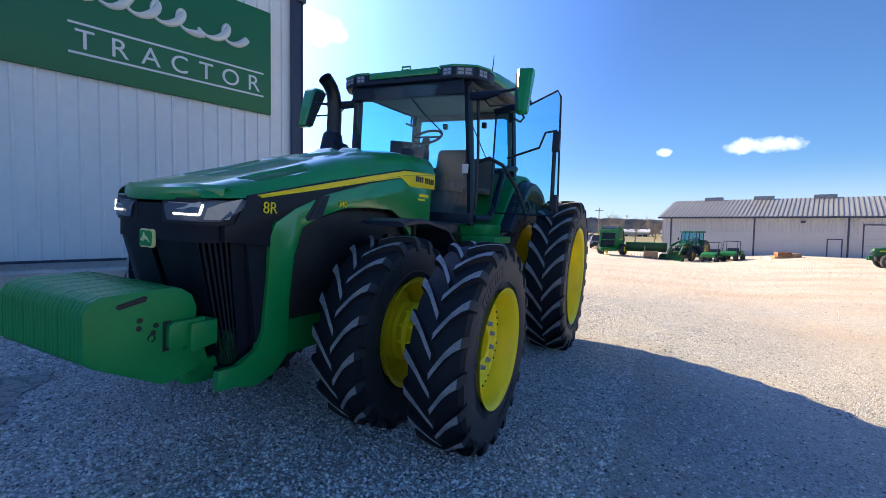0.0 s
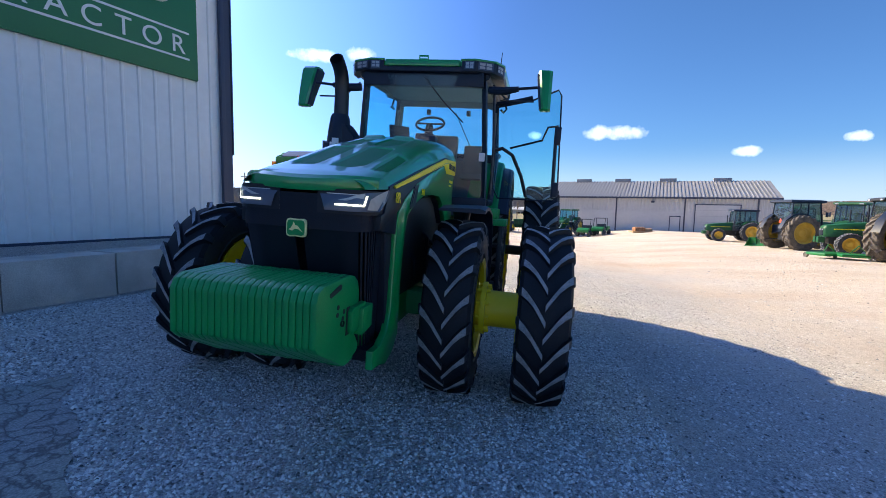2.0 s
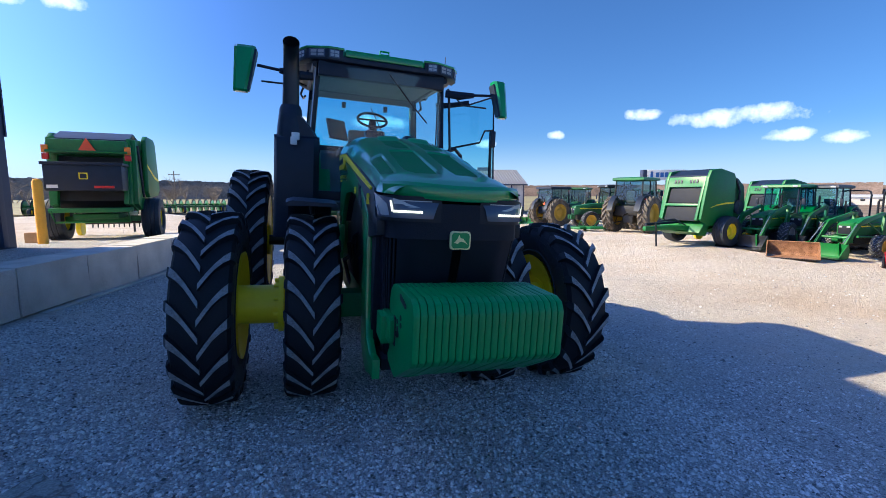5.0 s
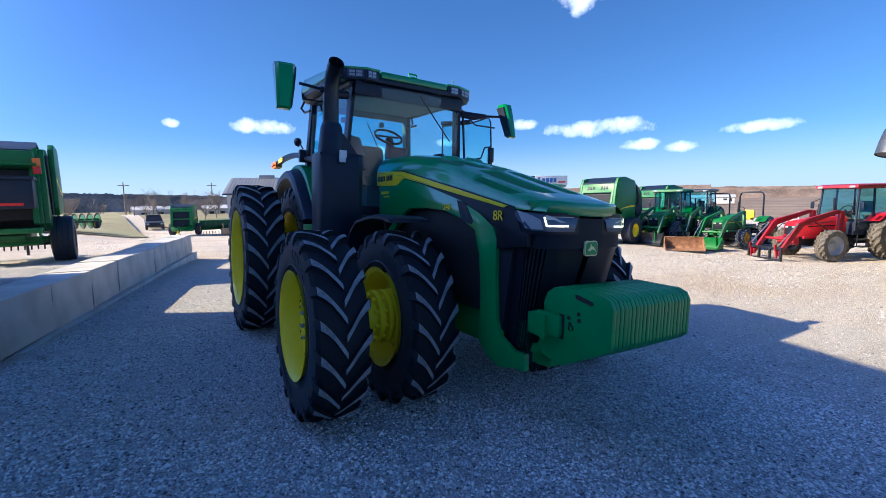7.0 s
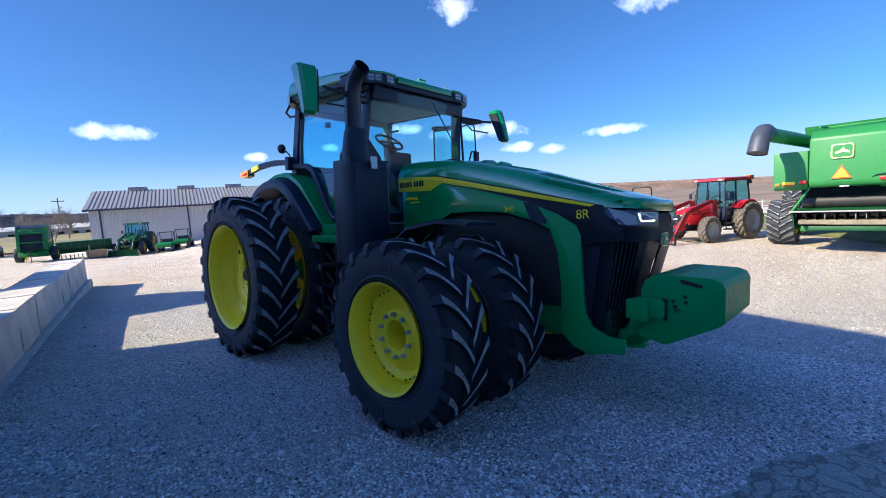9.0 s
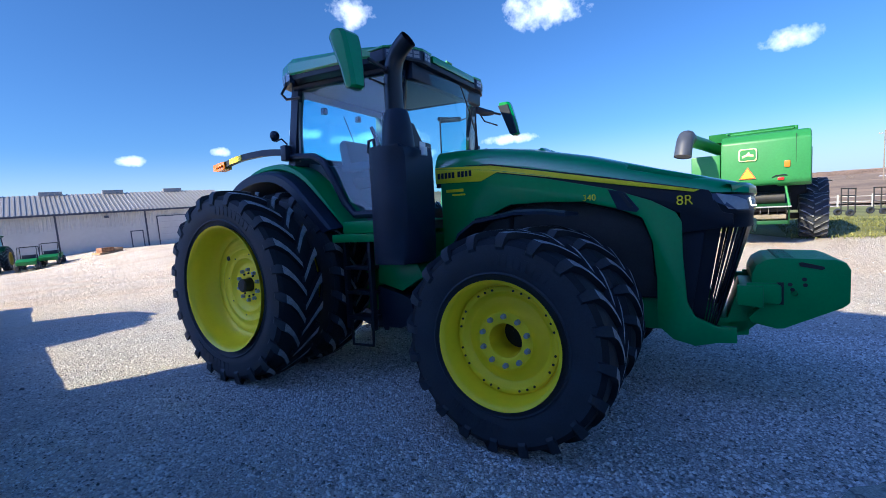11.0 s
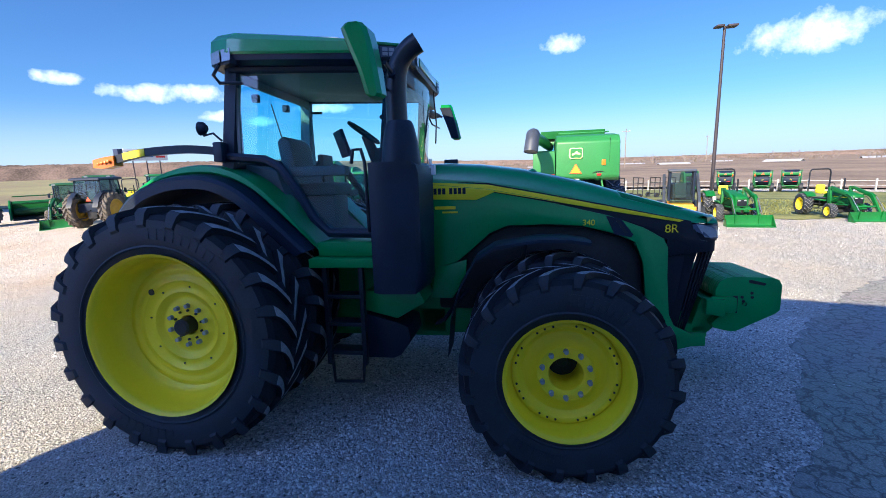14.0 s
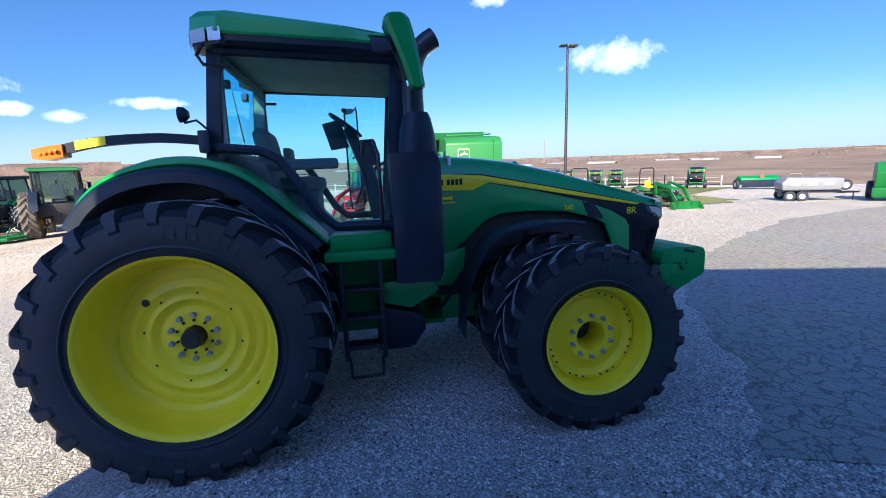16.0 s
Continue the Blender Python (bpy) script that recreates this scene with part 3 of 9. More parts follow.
for i in range(241):
    t = i / 240
    swing = t * 9 * 2 * math.pi
    tall = 0.42 * math.exp(-((t - 0.05) / 0.035) ** 2) + 0.40 * math.exp(-((t - 0.36) / 0.022) ** 2) + 0.40 * math.exp(-((t - 0.47) / 0.022) ** 2) - 0.38 * math.exp(-((t - 0.80) / 0.028) ** 2)
    dz = 0.19 * math.sin(swing) + tall
    stroke.append((0.106, -5.65 + 4.1 * t + 0.15 * math.cos(swing) + 0.28 * dz, 5.80 + dz))
    heavy.append(0.034 + 0.048 * max(0.0, math.sin(swing + 1.9)))
script.tube(stroke, heavy, 8)
part("script_flourish", script, SIGN_WHITE, sign, "white flowing script strokes")

# ---- raised pad and the concrete block wall that holds it ----
def block_x(y):
    return -4.6 + 0.175 * y


def pad_height(x, y):
    base = lerp(y, [6, 9.5, 13, 20], [0.79, 0.58, 0.52, 0.3])
    far = max(yard(x, y) + 0.03, 0)
    w = lerp(y, [12, 22], [0, 1])
    return (base * (1 - w) + far * w) + 0.015 * noise.noise((x * 0.8, y * 0.8, 2))


pad_ys = [-30, -20, -12] + [i * 0.5 for i in range(-16, 29)] + [16, 20, 26]
pad = Shape()
cols = 14
pts = []
for y in pad_ys:
    edge = block_x(min(y, 13.9)) - 0.55
    for i in range(cols):
        x = edge - (i / (cols - 1)) ** 2 * 30
        pts.append((x, y, pad_height(x, y) - (0.02 if i == 0 else 0)))
pad.add(pts, [(j * cols + i, j * cols + i + 1, (j + 1) * cols + i + 1, (j + 1) * cols + i) for j in range(len(pad_ys) - 1) for i in range(cols - 1)])
solid("gravel_pad", pad, GRAVEL, I, "raised gravel pad beside the shop wall", "ground", kind="structure", smooth=80)

blocks = thing("block_wall", I, "low retaining wall of large weathered concrete blocks", "retaining wall", kind="structure")
BLOCK_LEN = 1.27
slope = math.atan(0.175)


def block_mesh(seed, length, height, depth=0.6):
    rng = random.Random(seed)
    bm = bmesh.new()
    bmesh.ops.create_cube(bm, size=1)
    bmesh.ops.subdivide_edges(bm, edges=bm.edges[:], cuts=3, use_grid_fill=True)
    for p in bm.verts:
        c = p.co
        p.co = Vector((c.x * depth, c.y * length, c.z * height))
        n = noise.noise((p.co.x * 3 + seed, p.co.y * 3, p.co.z * 3)) * 0.016
        edge = sum(abs(abs(a) - 0.5) < 1e-4 for a in (c.x, c.y, c.z))
        k = 1 - (0.012, 0.02, 0.045, 0.08)[edge] * 0.8
        p.co = Vector((p.co.x * (k if edge > 1 else 1) + n, p.co.y * (k if edge > 1 else 1), p.co.z * (k if edge > 1 else 1) + n * 0.4))
    s = Shape().take(bm)
    return s.mesh("block", CONCRETE, 50)


top_meshes = [block_mesh(i, BLOCK_LEN - 0.02, 0.60) for i in range(5)]
low_meshes = [block_mesh(20 + i, BLOCK_LEN - 0.02, 0.60) for i in range(3)]
for i in range(-6, 11):
    yc = 0.10 + BLOCK_LEN * math.cos(slope) * (i + 0.5)
    ob = new("block", top_meshes[i % 5])
    ob.parent = blocks
    ob.matrix_basis = Matrix.Translation((block_x(yc) - 0.29, yc, 0.52 + 0.008 * ((i * 7) % 3))) @ Matrix.Rotation(-slope + 0.012 * ((i * 5) % 3 - 1), 4, "Z")
for i in range(2, 11):
    yc = 0.35 + BLOCK_LEN * math.cos(slope) * (i + 0.5)
    ob = new("footing_block", low_meshes[i % 3])
    ob.parent = blocks
    ob.matrix_basis = Matrix.Translation((block_x(yc) - 0.20, yc, -0.085)) @ Matrix.Rotation(-slope, 4, "Z")

bollard = Shape().lathe([(0.0, 0), (0.0, 0.085), (1.3, 0.085), (1.36, 0.06), (1.38, 0)], n=20, axis="z")
BOLLARD = material("bollard_yellow", (0.80, 0.38, 0.02), 0.5, 0, 0.1, 3, 40)
solid("bollard", bollard, BOLLARD, Matrix.Translation((-5.92, 6.92, 0.66)), "yellow steel bollard at the shop corner", "bollard")
CRATE = material("tan_crate_wood", (0.42, 0.27, 0.15), 0.85, 0, 0.2, 6, 60)
solid("wooden_block", Shape().box(-0.16, 0.16, -0.12, 0.12, 0, 0.22, 0.012), CRATE, Matrix.Translation((-6.35, 7.6, 0.70)), "small tan wooden crate on the gravel", "crate")

# ---- wheels ----
def tyre_mesh(name, radius, rim_r, width, lugs, lug_h, mats, tread=None):
    """Farm tyre on the x axis: carcass with bulged sides and slanted bars meeting in a V."""
    s = Shape()
    w = width / 2
    r0 = radius - lug_h
    prof = [(-w * 0.62, rim_r + 0.007), (-w * 0.80, rim_r + 0.015), (-w * 0.97, rim_r + (r0 - rim_r) * 0.35), (-w, rim_r + (r0 - rim_r) * 0.6), (-w * 0.97, rim_r + (r0 - rim_r) * 0.85), (-w * 0.86, r0 - 0.012),
            (-w * 0.5, r0 + 0.004), (0, r0 + 0.008), (w * 0.5, r0 + 0.004), (w * 0.86, r0 - 0.012), (w * 0.97, rim_r + (r0 - rim_r) * 0.85), (w, rim_r + (r0 - rim_r) * 0.6), (w * 0.97, rim_r + (r0 - rim_r) * 0.35), (w * 0.80, rim_r + 0.015), (w * 0.62, rim_r + 0.007)]
    s.lathe(prof[:5], n=72).lathe(prof[4:11], n=72, mi=2).lathe(prof[10:], n=72)
    # raised ring on the sidewall
    for sx in (-1, 1):
        s.lathe([(sx * w * 0.93, rim_r + (r0 - rim_r) * 0.22), (sx * (w * 0.95 + 0.008), rim_r + (r0 - rim_r) * 0.25), (sx * w * 0.955, rim_r + (r0 - rim_r) * 0.29)], n=72)
    step = 2 * math.pi / lugs
    half = 0.0235 / radius * (1.0 + 0.25 * (radius > 0.9))
    bars = []
    for sx in (-1, 1):
        bar = Shape()
        a0 = 0.5 * step if sx > 0 else 0
        rows = []
        # stations from near the middle out over the shoulder: (across, angle lag, radius at the top)
        for u, lag, rt in ((-0.02, 0.0, radius), (0.20, 0.33, radius), (0.45, 0.68, radius - 0.002), (0.70, 0.95, radius - 0.005), (0.90, 1.11, radius - 0.012), (1.0, 1.17, radius - 0.045), (1.04, 1.20, radius - 0.105 * (1 + 0.3 * (radius > 0.9)))):
            a = a0 + lag * step * 0.86
            hw = half * (0.95 + 0.55 * max(0, (u - 0.5) / 0.5))
            x = sx * w * u
            rb = (r0 - 0.004) if u < 0.85 else rt - lug_h * 0.9
            xb = x if u < 0.85 else sx * w * 0.92
            lead, trail = (1.4, 1.4) if u < 0.85 else (1.15, 1.35)
            rows.append([(xb, rb, a - hw * trail), (x, rt, a - hw * (0.7 if u > 1.02 else 1.0)), (x, rt, a + hw * (0.7 if u > 1.02 else 1.0)), (xb, rb, a + hw * lead)])
        n = len(rows)
        bar.v = [(x, -r * math.cos(a), r * math.sin(a)) for row in rows for x, r, a in row]
        for k in range(n - 1):
            o = 4 * k
            bar.f += [(o, o + 1, o + 5, o + 4), (o + 2, o + 3, o + 7, o + 6), (o + 1, o + 2, o + 6, o + 5)]
            bar.mi += [2, 2, 1 if k < n - 3 else 0]
        bar.f += [(0, 1, 2, 3), (4 * n - 4, 4 * n - 3, 4 * n - 2, 4 * n - 1)]
        bar.mi += [0, 0]
        bars.append(bar.mesh("tread_bar", mats, 32))
    # moulded sidewall lettering, as plain raised bars
    for sx in (-1, 1):
        for base_a in (0.9, 0.9 + math.pi):
            for k in range(9):
                a = base_a + k * 0.085
                r1, r2 = rim_r + (r0 - rim_r) * 0.42, rim_r + (r0 - rim_r) * 0.66
                q = [(sx * (w * 0.99 + d), -r * math.cos(b), r * math.sin(b)) for d in (-0.02, 0.004) for r, b in ((r1, a), (r1, a + 0.055), (r2, a + 0.055), (r2, a))]
                s.add(q, [(4, 5, 6, 7), (0, 1, 5, 4), (1, 2, 6, 5), (2, 3, 7, 6), (3, 0, 4, 7)])
    return s.mesh(name, mats, 32), bars, lugs


def ring_points(n, r, x):
    return [(x, r * math.cos(2 * math.pi * k / n + 0.2), r * math.sin(2 * math.pi * k / n + 0.2)) for k in range(n)]


BOLT_MESH = Shape().lathe([(-0.012, 0), (-0.012, 0.02), (0.004, 0.02), (0.006, 0.0165), (0.026, 0.0165), (0.028, 0.0)], n=8).mesh("bolt", GREY_PAINT)
DARK_BOLT = Shape().lathe([(-0.012, 0), (-0.012, 0.022), (0.004, 0.022), (0.006, 0.018), (0.03, 0.018), (0.032, 0.0)], n=8).mesh("bolt", GREY_PAINT)
SMALL_BOLT = Shape().lathe([(-0.006, 0), (-0.006, 0.011), (0.008, 0.010), (0.009, 0.0)], n=8).mesh("rim_bolt", IRON)
FRONT_TYRE = tyre_mesh("tyre", 0.768, 0.405, 0.40, 20, 0.044, [RUBBER, RUBBER_DUST_SHEEN, RUBBER_DARK])
REAR_TYRE = tyre_mesh("tyre", 1.004, 0.620, 0.48, 23, 0.050, [RUBBER, RUBBER_DUST_SHEEN, RUBBER_DARK])

# outer faces of the rims look towards +x
fr = Shape()
fr.lathe([(0.185, 0.428), (0.205, 0.444), (0.197, 0.428), (0.17, 0.412), (0.10, 0.400), (0.045, 0.392), (0.024, 0.387), (0.024, 0.379), (0.044, 0.375), (0.046, 0.371), (0.046, 0.340), (0.042, 0.335), (0.018, 0.326), (0.002, 0.30), (0.008, 0.26), (0.036, 0.215), (0.056, 0.200), (0.060, 0.132), (0.055, 0.122), (0.0, 0.118), (-0.20, 0.112), (-0.20, 0.13), (-0.12, 0.15), (-0.12, 0.30), (-0.19, 0.40), (-0.205, 0.44), (-0.185, 0.428)], n=64, closed=False)
FRONT_RIM = fr.mesh("rim", YELLOW, 40)
FRONT_RIM_IN = Shape().lathe([(-0.205, 0.44), (-0.19, 0.40), (-0.14, 0.385), (-0.02, 0.36), (0.02, 0.30), (0.05, 0.24), (0.12, 0.235), (0.14, 0.12), (0.14, 0.0)], n=56).lathe([(-0.02, 0.36), (0.19, 0.40), (0.205, 0.44)], n=56).mesh("rim", YELLOW, 40)
rr_ = Shape()
rr_.lathe([(0.215, 0.632), (0.235, 0.648), (0.225, 0.630), (0.19, 0.612), (0.10, 0.604), (0.05, 0.594), (0.02, 0.582), (-0.02, 0.566), (-0.045, 0.545), (-0.058, 0.52), (-0.052, 0.495), (-0.048, 0.475), (-0.06, 0.45), (-0.062, 0.43), (-0.048, 0.405), (-0.044, 0.385), (-0.058, 0.36), (-0.066, 0.335), (-0.066, 0.315), (-0.058, 0.29), (-0.070, 0.265), (-0.092, 0.245), (-0.096, 0.225), (-0.085, 0.195), (-0.083, 0.16), (-0.085, 0.085), (-0.12, 0.08), (-0.20, 0.3), (-0.21, 0.58), (-0.225, 0.630), (-0.235, 0.648)], n=72, closed=False)
REAR_RIM = rr_.mesh("rim", YELLOW, 40)


def wheel(parent, side, x, y, z, rim_mesh, tyre, bolts, bolt_r, bolt_x, studs=None, spin=0.0, bolt=None):
    """side: +1 where the outer face looks to +x."""
    turn = Matrix.Translation((x, y, z)) @ Matrix.Rotation(0 if side > 0 else math.pi, 4, "Z") @ Matrix.Rotation(spin, 4, "X")
    w = new("wheel", rim_mesh)
    w.parent, w.matrix_basis = parent, turn
    tagged(w, "yellow painted steel wheel rim")
    t = new("tyre", tyre[0])
    t.parent = w
    # the V of the bars points down in front on both sides
    if side < 0:
        t.matrix_basis = Matrix.Rotation(math.pi, 4, "Z") @ Matrix.Rotation(spin * 1.7, 4, "X")
    else:
        t.matrix_basis = Matrix.Rotation(spin * 0.6, 4, "X")
    tagged(t, "black rubber tyre with slanted tread bars, tops pale with dust and painted sky sheen")
    for bar in tyre[1]:
        for k in range(tyre[2]):
            q = new("tread_bar", bar)
            q.parent = w
            q.matrix_basis = t.matrix_basis @ Matrix.Rotation(2 * math.pi * k / tyre[2], 4, "X")
    for p in ring_points(bolts, bolt_r, bolt_x) if bolts else []:
        o = new("bolt", bolt or BOLT_MESH)
        o.parent, o.matrix_basis = w, Matrix.Translation(p)
    if studs:
        n, r, sx = studs
        for p in ring_points(n, r, sx):
            o = new("rim_bolt", SMALL_BOLT)
            o.parent, o.matrix_basis = w, Matrix.Translation(p)
    return w


VALVE = Shape().lathe([(-0.02, 0.026), (0.003, 0.026), (0.006, 0.0)], n=14).mesh("hand_hole", IRON)
# ---- the large tractor ----
TR = LEVEL @ pose(-0.025, 0, 0, 0, 0, 1.0)
tractor = thing("tractor", TR, "large green tractor with dual yellow wheels and an open door", "tractor")

FZ, RZ, WB = 0.735, 0.995, 3.05
for sx in (-1, 1):
    wheel(tractor, sx, sx * 0.79, 0, FZ, FRONT_RIM_IN, FRONT_TYRE, 0, 0, 0, spin=0.3)
    wheel(tractor, sx, sx * 1.525, 0, FZ, FRONT_RIM, FRONT_TYRE, 10, 0.172, 0.064, spin=0.12)
    wheel(tractor, sx, sx * 0.84, WB, RZ, REAR_RIM, REAR_TYRE, 10, 0.135, -0.085, spin=0.2)
    wheel(tractor, sx, sx * 1.535, WB, RZ, REAR_RIM, REAR_TYRE, 10, 0.165, -0.082, (10, 0.125, -0.078), spin=0.05, bolt=DARK_BOLT)
    clampers = [o for o in tractor.children if o.name.startswith("wheel")][-3]
    for k in range(8):
        for da in (-0.17, 0.0, 0.17):
            o = new("rim_bolt", SMALL_BOLT)
            a = k * math.pi / 4 + 0.3 + da
            o.parent, o.matrix_basis = clampers, Matrix.Translation((0.047, 0.356 * math.cos(a), 0.356 * math.sin(a))) @ Matrix.Scale(0.8, 4)
    for child in [o for o in tractor.children if o.name.startswith("wheel")][-1:]:
        for a, r, x, k_ in ((2.3, 0.40, -0.042, 1.0), (5.5, 0.575, -0.005, 0.55)) + tuple((0.55 + q * math.pi / 4, 0.335, -0.062, 0.32) for q in range(8)):
            o = new("hand_hole", VALVE)
            o.parent, o.matrix_basis = child, Matrix.Translation((x, r * math.cos(a), r * math.sin(a))) @ Matrix.Scale(k_, 4)
    # spacer between the front duals
    spacer = part("dual_spacer", Shape().lathe([(sx * 0.93, 0.0), (sx * 0.93, 0.235), (sx * 0.965, 0.235), (sx * 0.965, 0.16), (sx * 1.40, 0.16), (sx * 1.40, 0.20), (sx * 1.44, 0.20)], (0, 0, FZ), 40), YELLOW, tractor, "yellow drum spacer between the front duals")
    part("spacer_flange", Shape().lathe([(sx * 1.01, 0.16), (sx * 1.01, 0.232), (sx * 1.05, 0.232), (sx * 1.05, 0.16)], (0, 0, FZ), 40), YELLOW, spacer)
    for k in range(10):
        a = k * math.pi / 5 + 0.2
        part("spacer_bolt", Shape().lathe([(sx * 0.97, 0.0), (sx * 0.97, 0.017), (sx * 1.085, 0.017), (sx * 1.085, 0.0)], (0, 0.20 * math.cos(a), FZ + 0.20 * math.sin(a)), 8), YELLOW, spacer)
    part("hub_cap", Shape().lathe([(sx * 1.345, 0.0), (sx * 1.345, 0.04), (sx * 1.335, 0.045), (sx * 1.335, 0.114)], (0, 0, FZ), 28), IRON, tractor, "dark open hub")
    part("axle_end", Shape().lathe([(sx * 1.05, 0.075), (sx * 1.535, 0.07), (sx * 1.55, 0.055), (sx * 1.55, 0.0)], (0, WB, RZ), 24), IRON, tractor, "dark bar axle end")
    part("axle_clamp", Shape().lathe([(sx * 1.30, 0.22), (sx * 1.41, 0.20), (sx * 1.41, 0.08)], (0, WB, RZ), 28), YELLOW, tractor)
part("rear_axle", Shape().lathe([(-1.1, 0.06), (-1.0, 0.10), (-0.45, 0.14), (-0.40, 0.30), (0.40, 0.30), (0.45, 0.14), (1.0, 0.10), (1.1, 0.06)], (0, WB, RZ), 24), GREEN_CAST, tractor, "dark green rear axle housing")
ax = Shape().box(-0.62, 0.62, -0.12, 0.12, FZ - 0.11, FZ + 0.11, 0.03)
ax.lathe([(-0.80, 0.17), (-0.58, 0.2), (-0.55, 0.1)], (0, 0, FZ), 24).lathe([(0.80, 0.17), (0.58, 0.2), (0.55, 0.1)], (0, 0, FZ), 24)
part("front_axle", ax, GREEN_CAST, tractor, "dark green front axle")

# chassis and engine under the hood
part("engine_block", Shape().box(-0.38, 0.38, -0.86, 1.1, 0.86, 1.74, 0.04).box(-0.30, 0.30, -0.75, 1.1, 0.62, 0.9, 0.04), IRON, tractor, "dark engine block")
part("frame_rail", Shape().box(0.24, 0.34, -1.2, 1.3, 0.60, 0.86, 0.015), GREEN_CAST, tractor)
part("frame_rail", Shape().box(-0.34, -0.24, -1.2, 1.3, 0.60, 0.86, 0.015), GREEN_CAST, tractor)
part("transmission", Shape().box(-0.34, 0.34, 1.0, 3.2, 0.55, 1.45, 0.05), GREEN_CAST, tractor, "dark green transmission housing")
part("rockshaft_housing", Shape().box(-0.3, 0.3, 3.0, 3.6, 0.6, 1.5, 0.05), GREEN_CAST, tractor)
hitch = Shape()
for sx in (-0.42, 0.42):
    hitch.tube([(sx, 3.4, 0.75), (sx * 1.05, 4.2, 0.62)], 0.04, 8).tube([(sx, 3.5, 1.45), (sx, 4.0, 1.40), (sx * 1.02, 4.1, 0.7)], 0.028, 8)
hitch.tube([(0, 3.5, 1.2), (0, 4.15, 1.1)], 0.03, 8)
part("three_point_hitch", hitch, IRON, tractor)
for sx in (-1, 1):
    for k, (y, z) in enumerate(((-0.3, 1.25), (0.1, 1.4), (0.45, 1.3), (0.75, 1.1))):
        part("hose", Shape().tube([(sx * 0.31, y, z), (sx * (0.40 + 0.01 * k), y + 0.12, z - 0.1), (sx * 0.36, y + 0.3, z - 0.35), (sx * 0.30, y + 0.45, z - 0.45)], 0.022, 8), BLACK, tractor, "black rubber hose beside the engine")

# hood: crowned top with shallow recessed panels
def hood_top(y):
    return lerp(y, [-1.44, -1.36, -0.84, -0.29, 0.26, 0.65, 1.00, 1.22], [1.748, 1.782, 1.935, 2.105, 2.235, 2.290, 2.315, 2.315])


def hood_side(y):
    """Height at which the hood's flank meets the side panel."""
    return lerp(y, [-1.44, -1.10, -0.48, 0.04, 0.59, 1.22], [1.70, 1.725, 1.84, 1.95, 2.06, 2.13])


def hood_half(y):
    return lerp(y, [-1.44, -1.36, -1.2, 0.0, 1.22], [0.39, 0.425, 0.455, 0.475, 0.475])


HOOD_PANELS = [(0.045, 0.262, -1.21, -0.47), (0.318, 0.408, -1.17, -0.60), (0.045, 0.235, -0.40, 0.12)]  # |x| and y ranges of the screens


def hood_z(x, y):
    u = x / hood_half(y)
    zt, zs = hood_top(y), hood_side(y)
    return zt - (zt - zs) * (0.22 * abs(u) ** 2.5 + 0.78 * abs(u) ** 11) - 0.008 * u * u


def ease(v):
    v = max(0.0, min(1.0, v))
    return v * v * (3 - 2 * v)


def recess(x, y):
    deep = 0.0
    for x0, x1, y0, y1 in HOOD_PANELS:
        nip = 0.05 * ease((y0 + 0.12 - y) / 0.12)  # rounded front corners
        deep = max(deep, 0.016 * ease(min(abs(x) - x0 - nip * 0.2, x1 - nip - abs(x), y - y0, y1 - y) / 0.014))
    # raised lip behind the middle screens
    lip_ = 0.024 * ease((0.25 - abs(x)) / 0.02) * ease((abs(x) - 0.04) / 0.02) * ease(1 - abs(y - 0.165) / 0.045)
    return deep - lip_


hood = Shape()
us = [-1 + i / 45 for i in range(91)]
ys = [-1.44, -1.43, -1.41, -1.38] + [-1.35 + 0.02 * i for i in range(128)] + [1.22]
rings = []
for y in ys:
    hw, zs = hood_half(y), hood_side(y)
    rings.append([(-hw - 0.004, y, zs - 0.02)] + [(hw * u, y, hood_z(hw * u, y) - recess(hw * u, y)) for u in us] + [(hw + 0.004, y, zs - 0.02)])
hood.loft(rings, closed=False)
hood_ob = part("hood", hood, GREEN, tractor, "glossy dark green hood with recessed panels", smooth=30)
HOOD_SCREEN = material("painted_hood_screen", (0.008, 0.16, 0.036), 0.62, 0, 0.16, 6, 260, 0.6, spec=0.3)
for sx in (-1, 1):
    for x0, x1, y0, y1 in HOOD_PANELS:
        rows = []
        for i in range(13):
            y = y0 + 0.012 + (y1 - y0 - 0.024) * i / 12
            nip = 0.05 * ease((y0 + 0.12 - y) / 0.12)
            rows.append([(sx * xx, y, hood_z(xx, y) - 0.012) for xx in [x0 + 0.012 + (x1 - nip - x0 - 0.024) * q / 6 for q in range(7)]])
        part("hood_screen", Shape().loft(rows, closed=False), HOOD_SCREEN, hood_ob, "matt green perforated hood screen")
lip_rows = []
for dz, dy in ((0.0, 0.035), (0.0, 0.004), (0.02, -0.004), (0.07, 0.002), (0.092, 0.03), (0.088, 0.075)):
    lip_rows.append([(x, -1.502 + dy + 0.17 * (abs(x) / 0.44) ** 3.2, 1.655 + dz + 0.034 * (x / 0.44) ** 2 - dz * 0.25 * (x / 0.44) ** 4) for x in [-0.44 + 0.055 * q for q in range(17)]])
part("hood_lip", Shape().loft(lip_rows, closed=False), GREEN, hood_ob)
part("hood_bracket", Shape().box(0.20, 0.27, 0.95, 1.1, 2.28, 2.37, 0.012), BLACK, tractor)

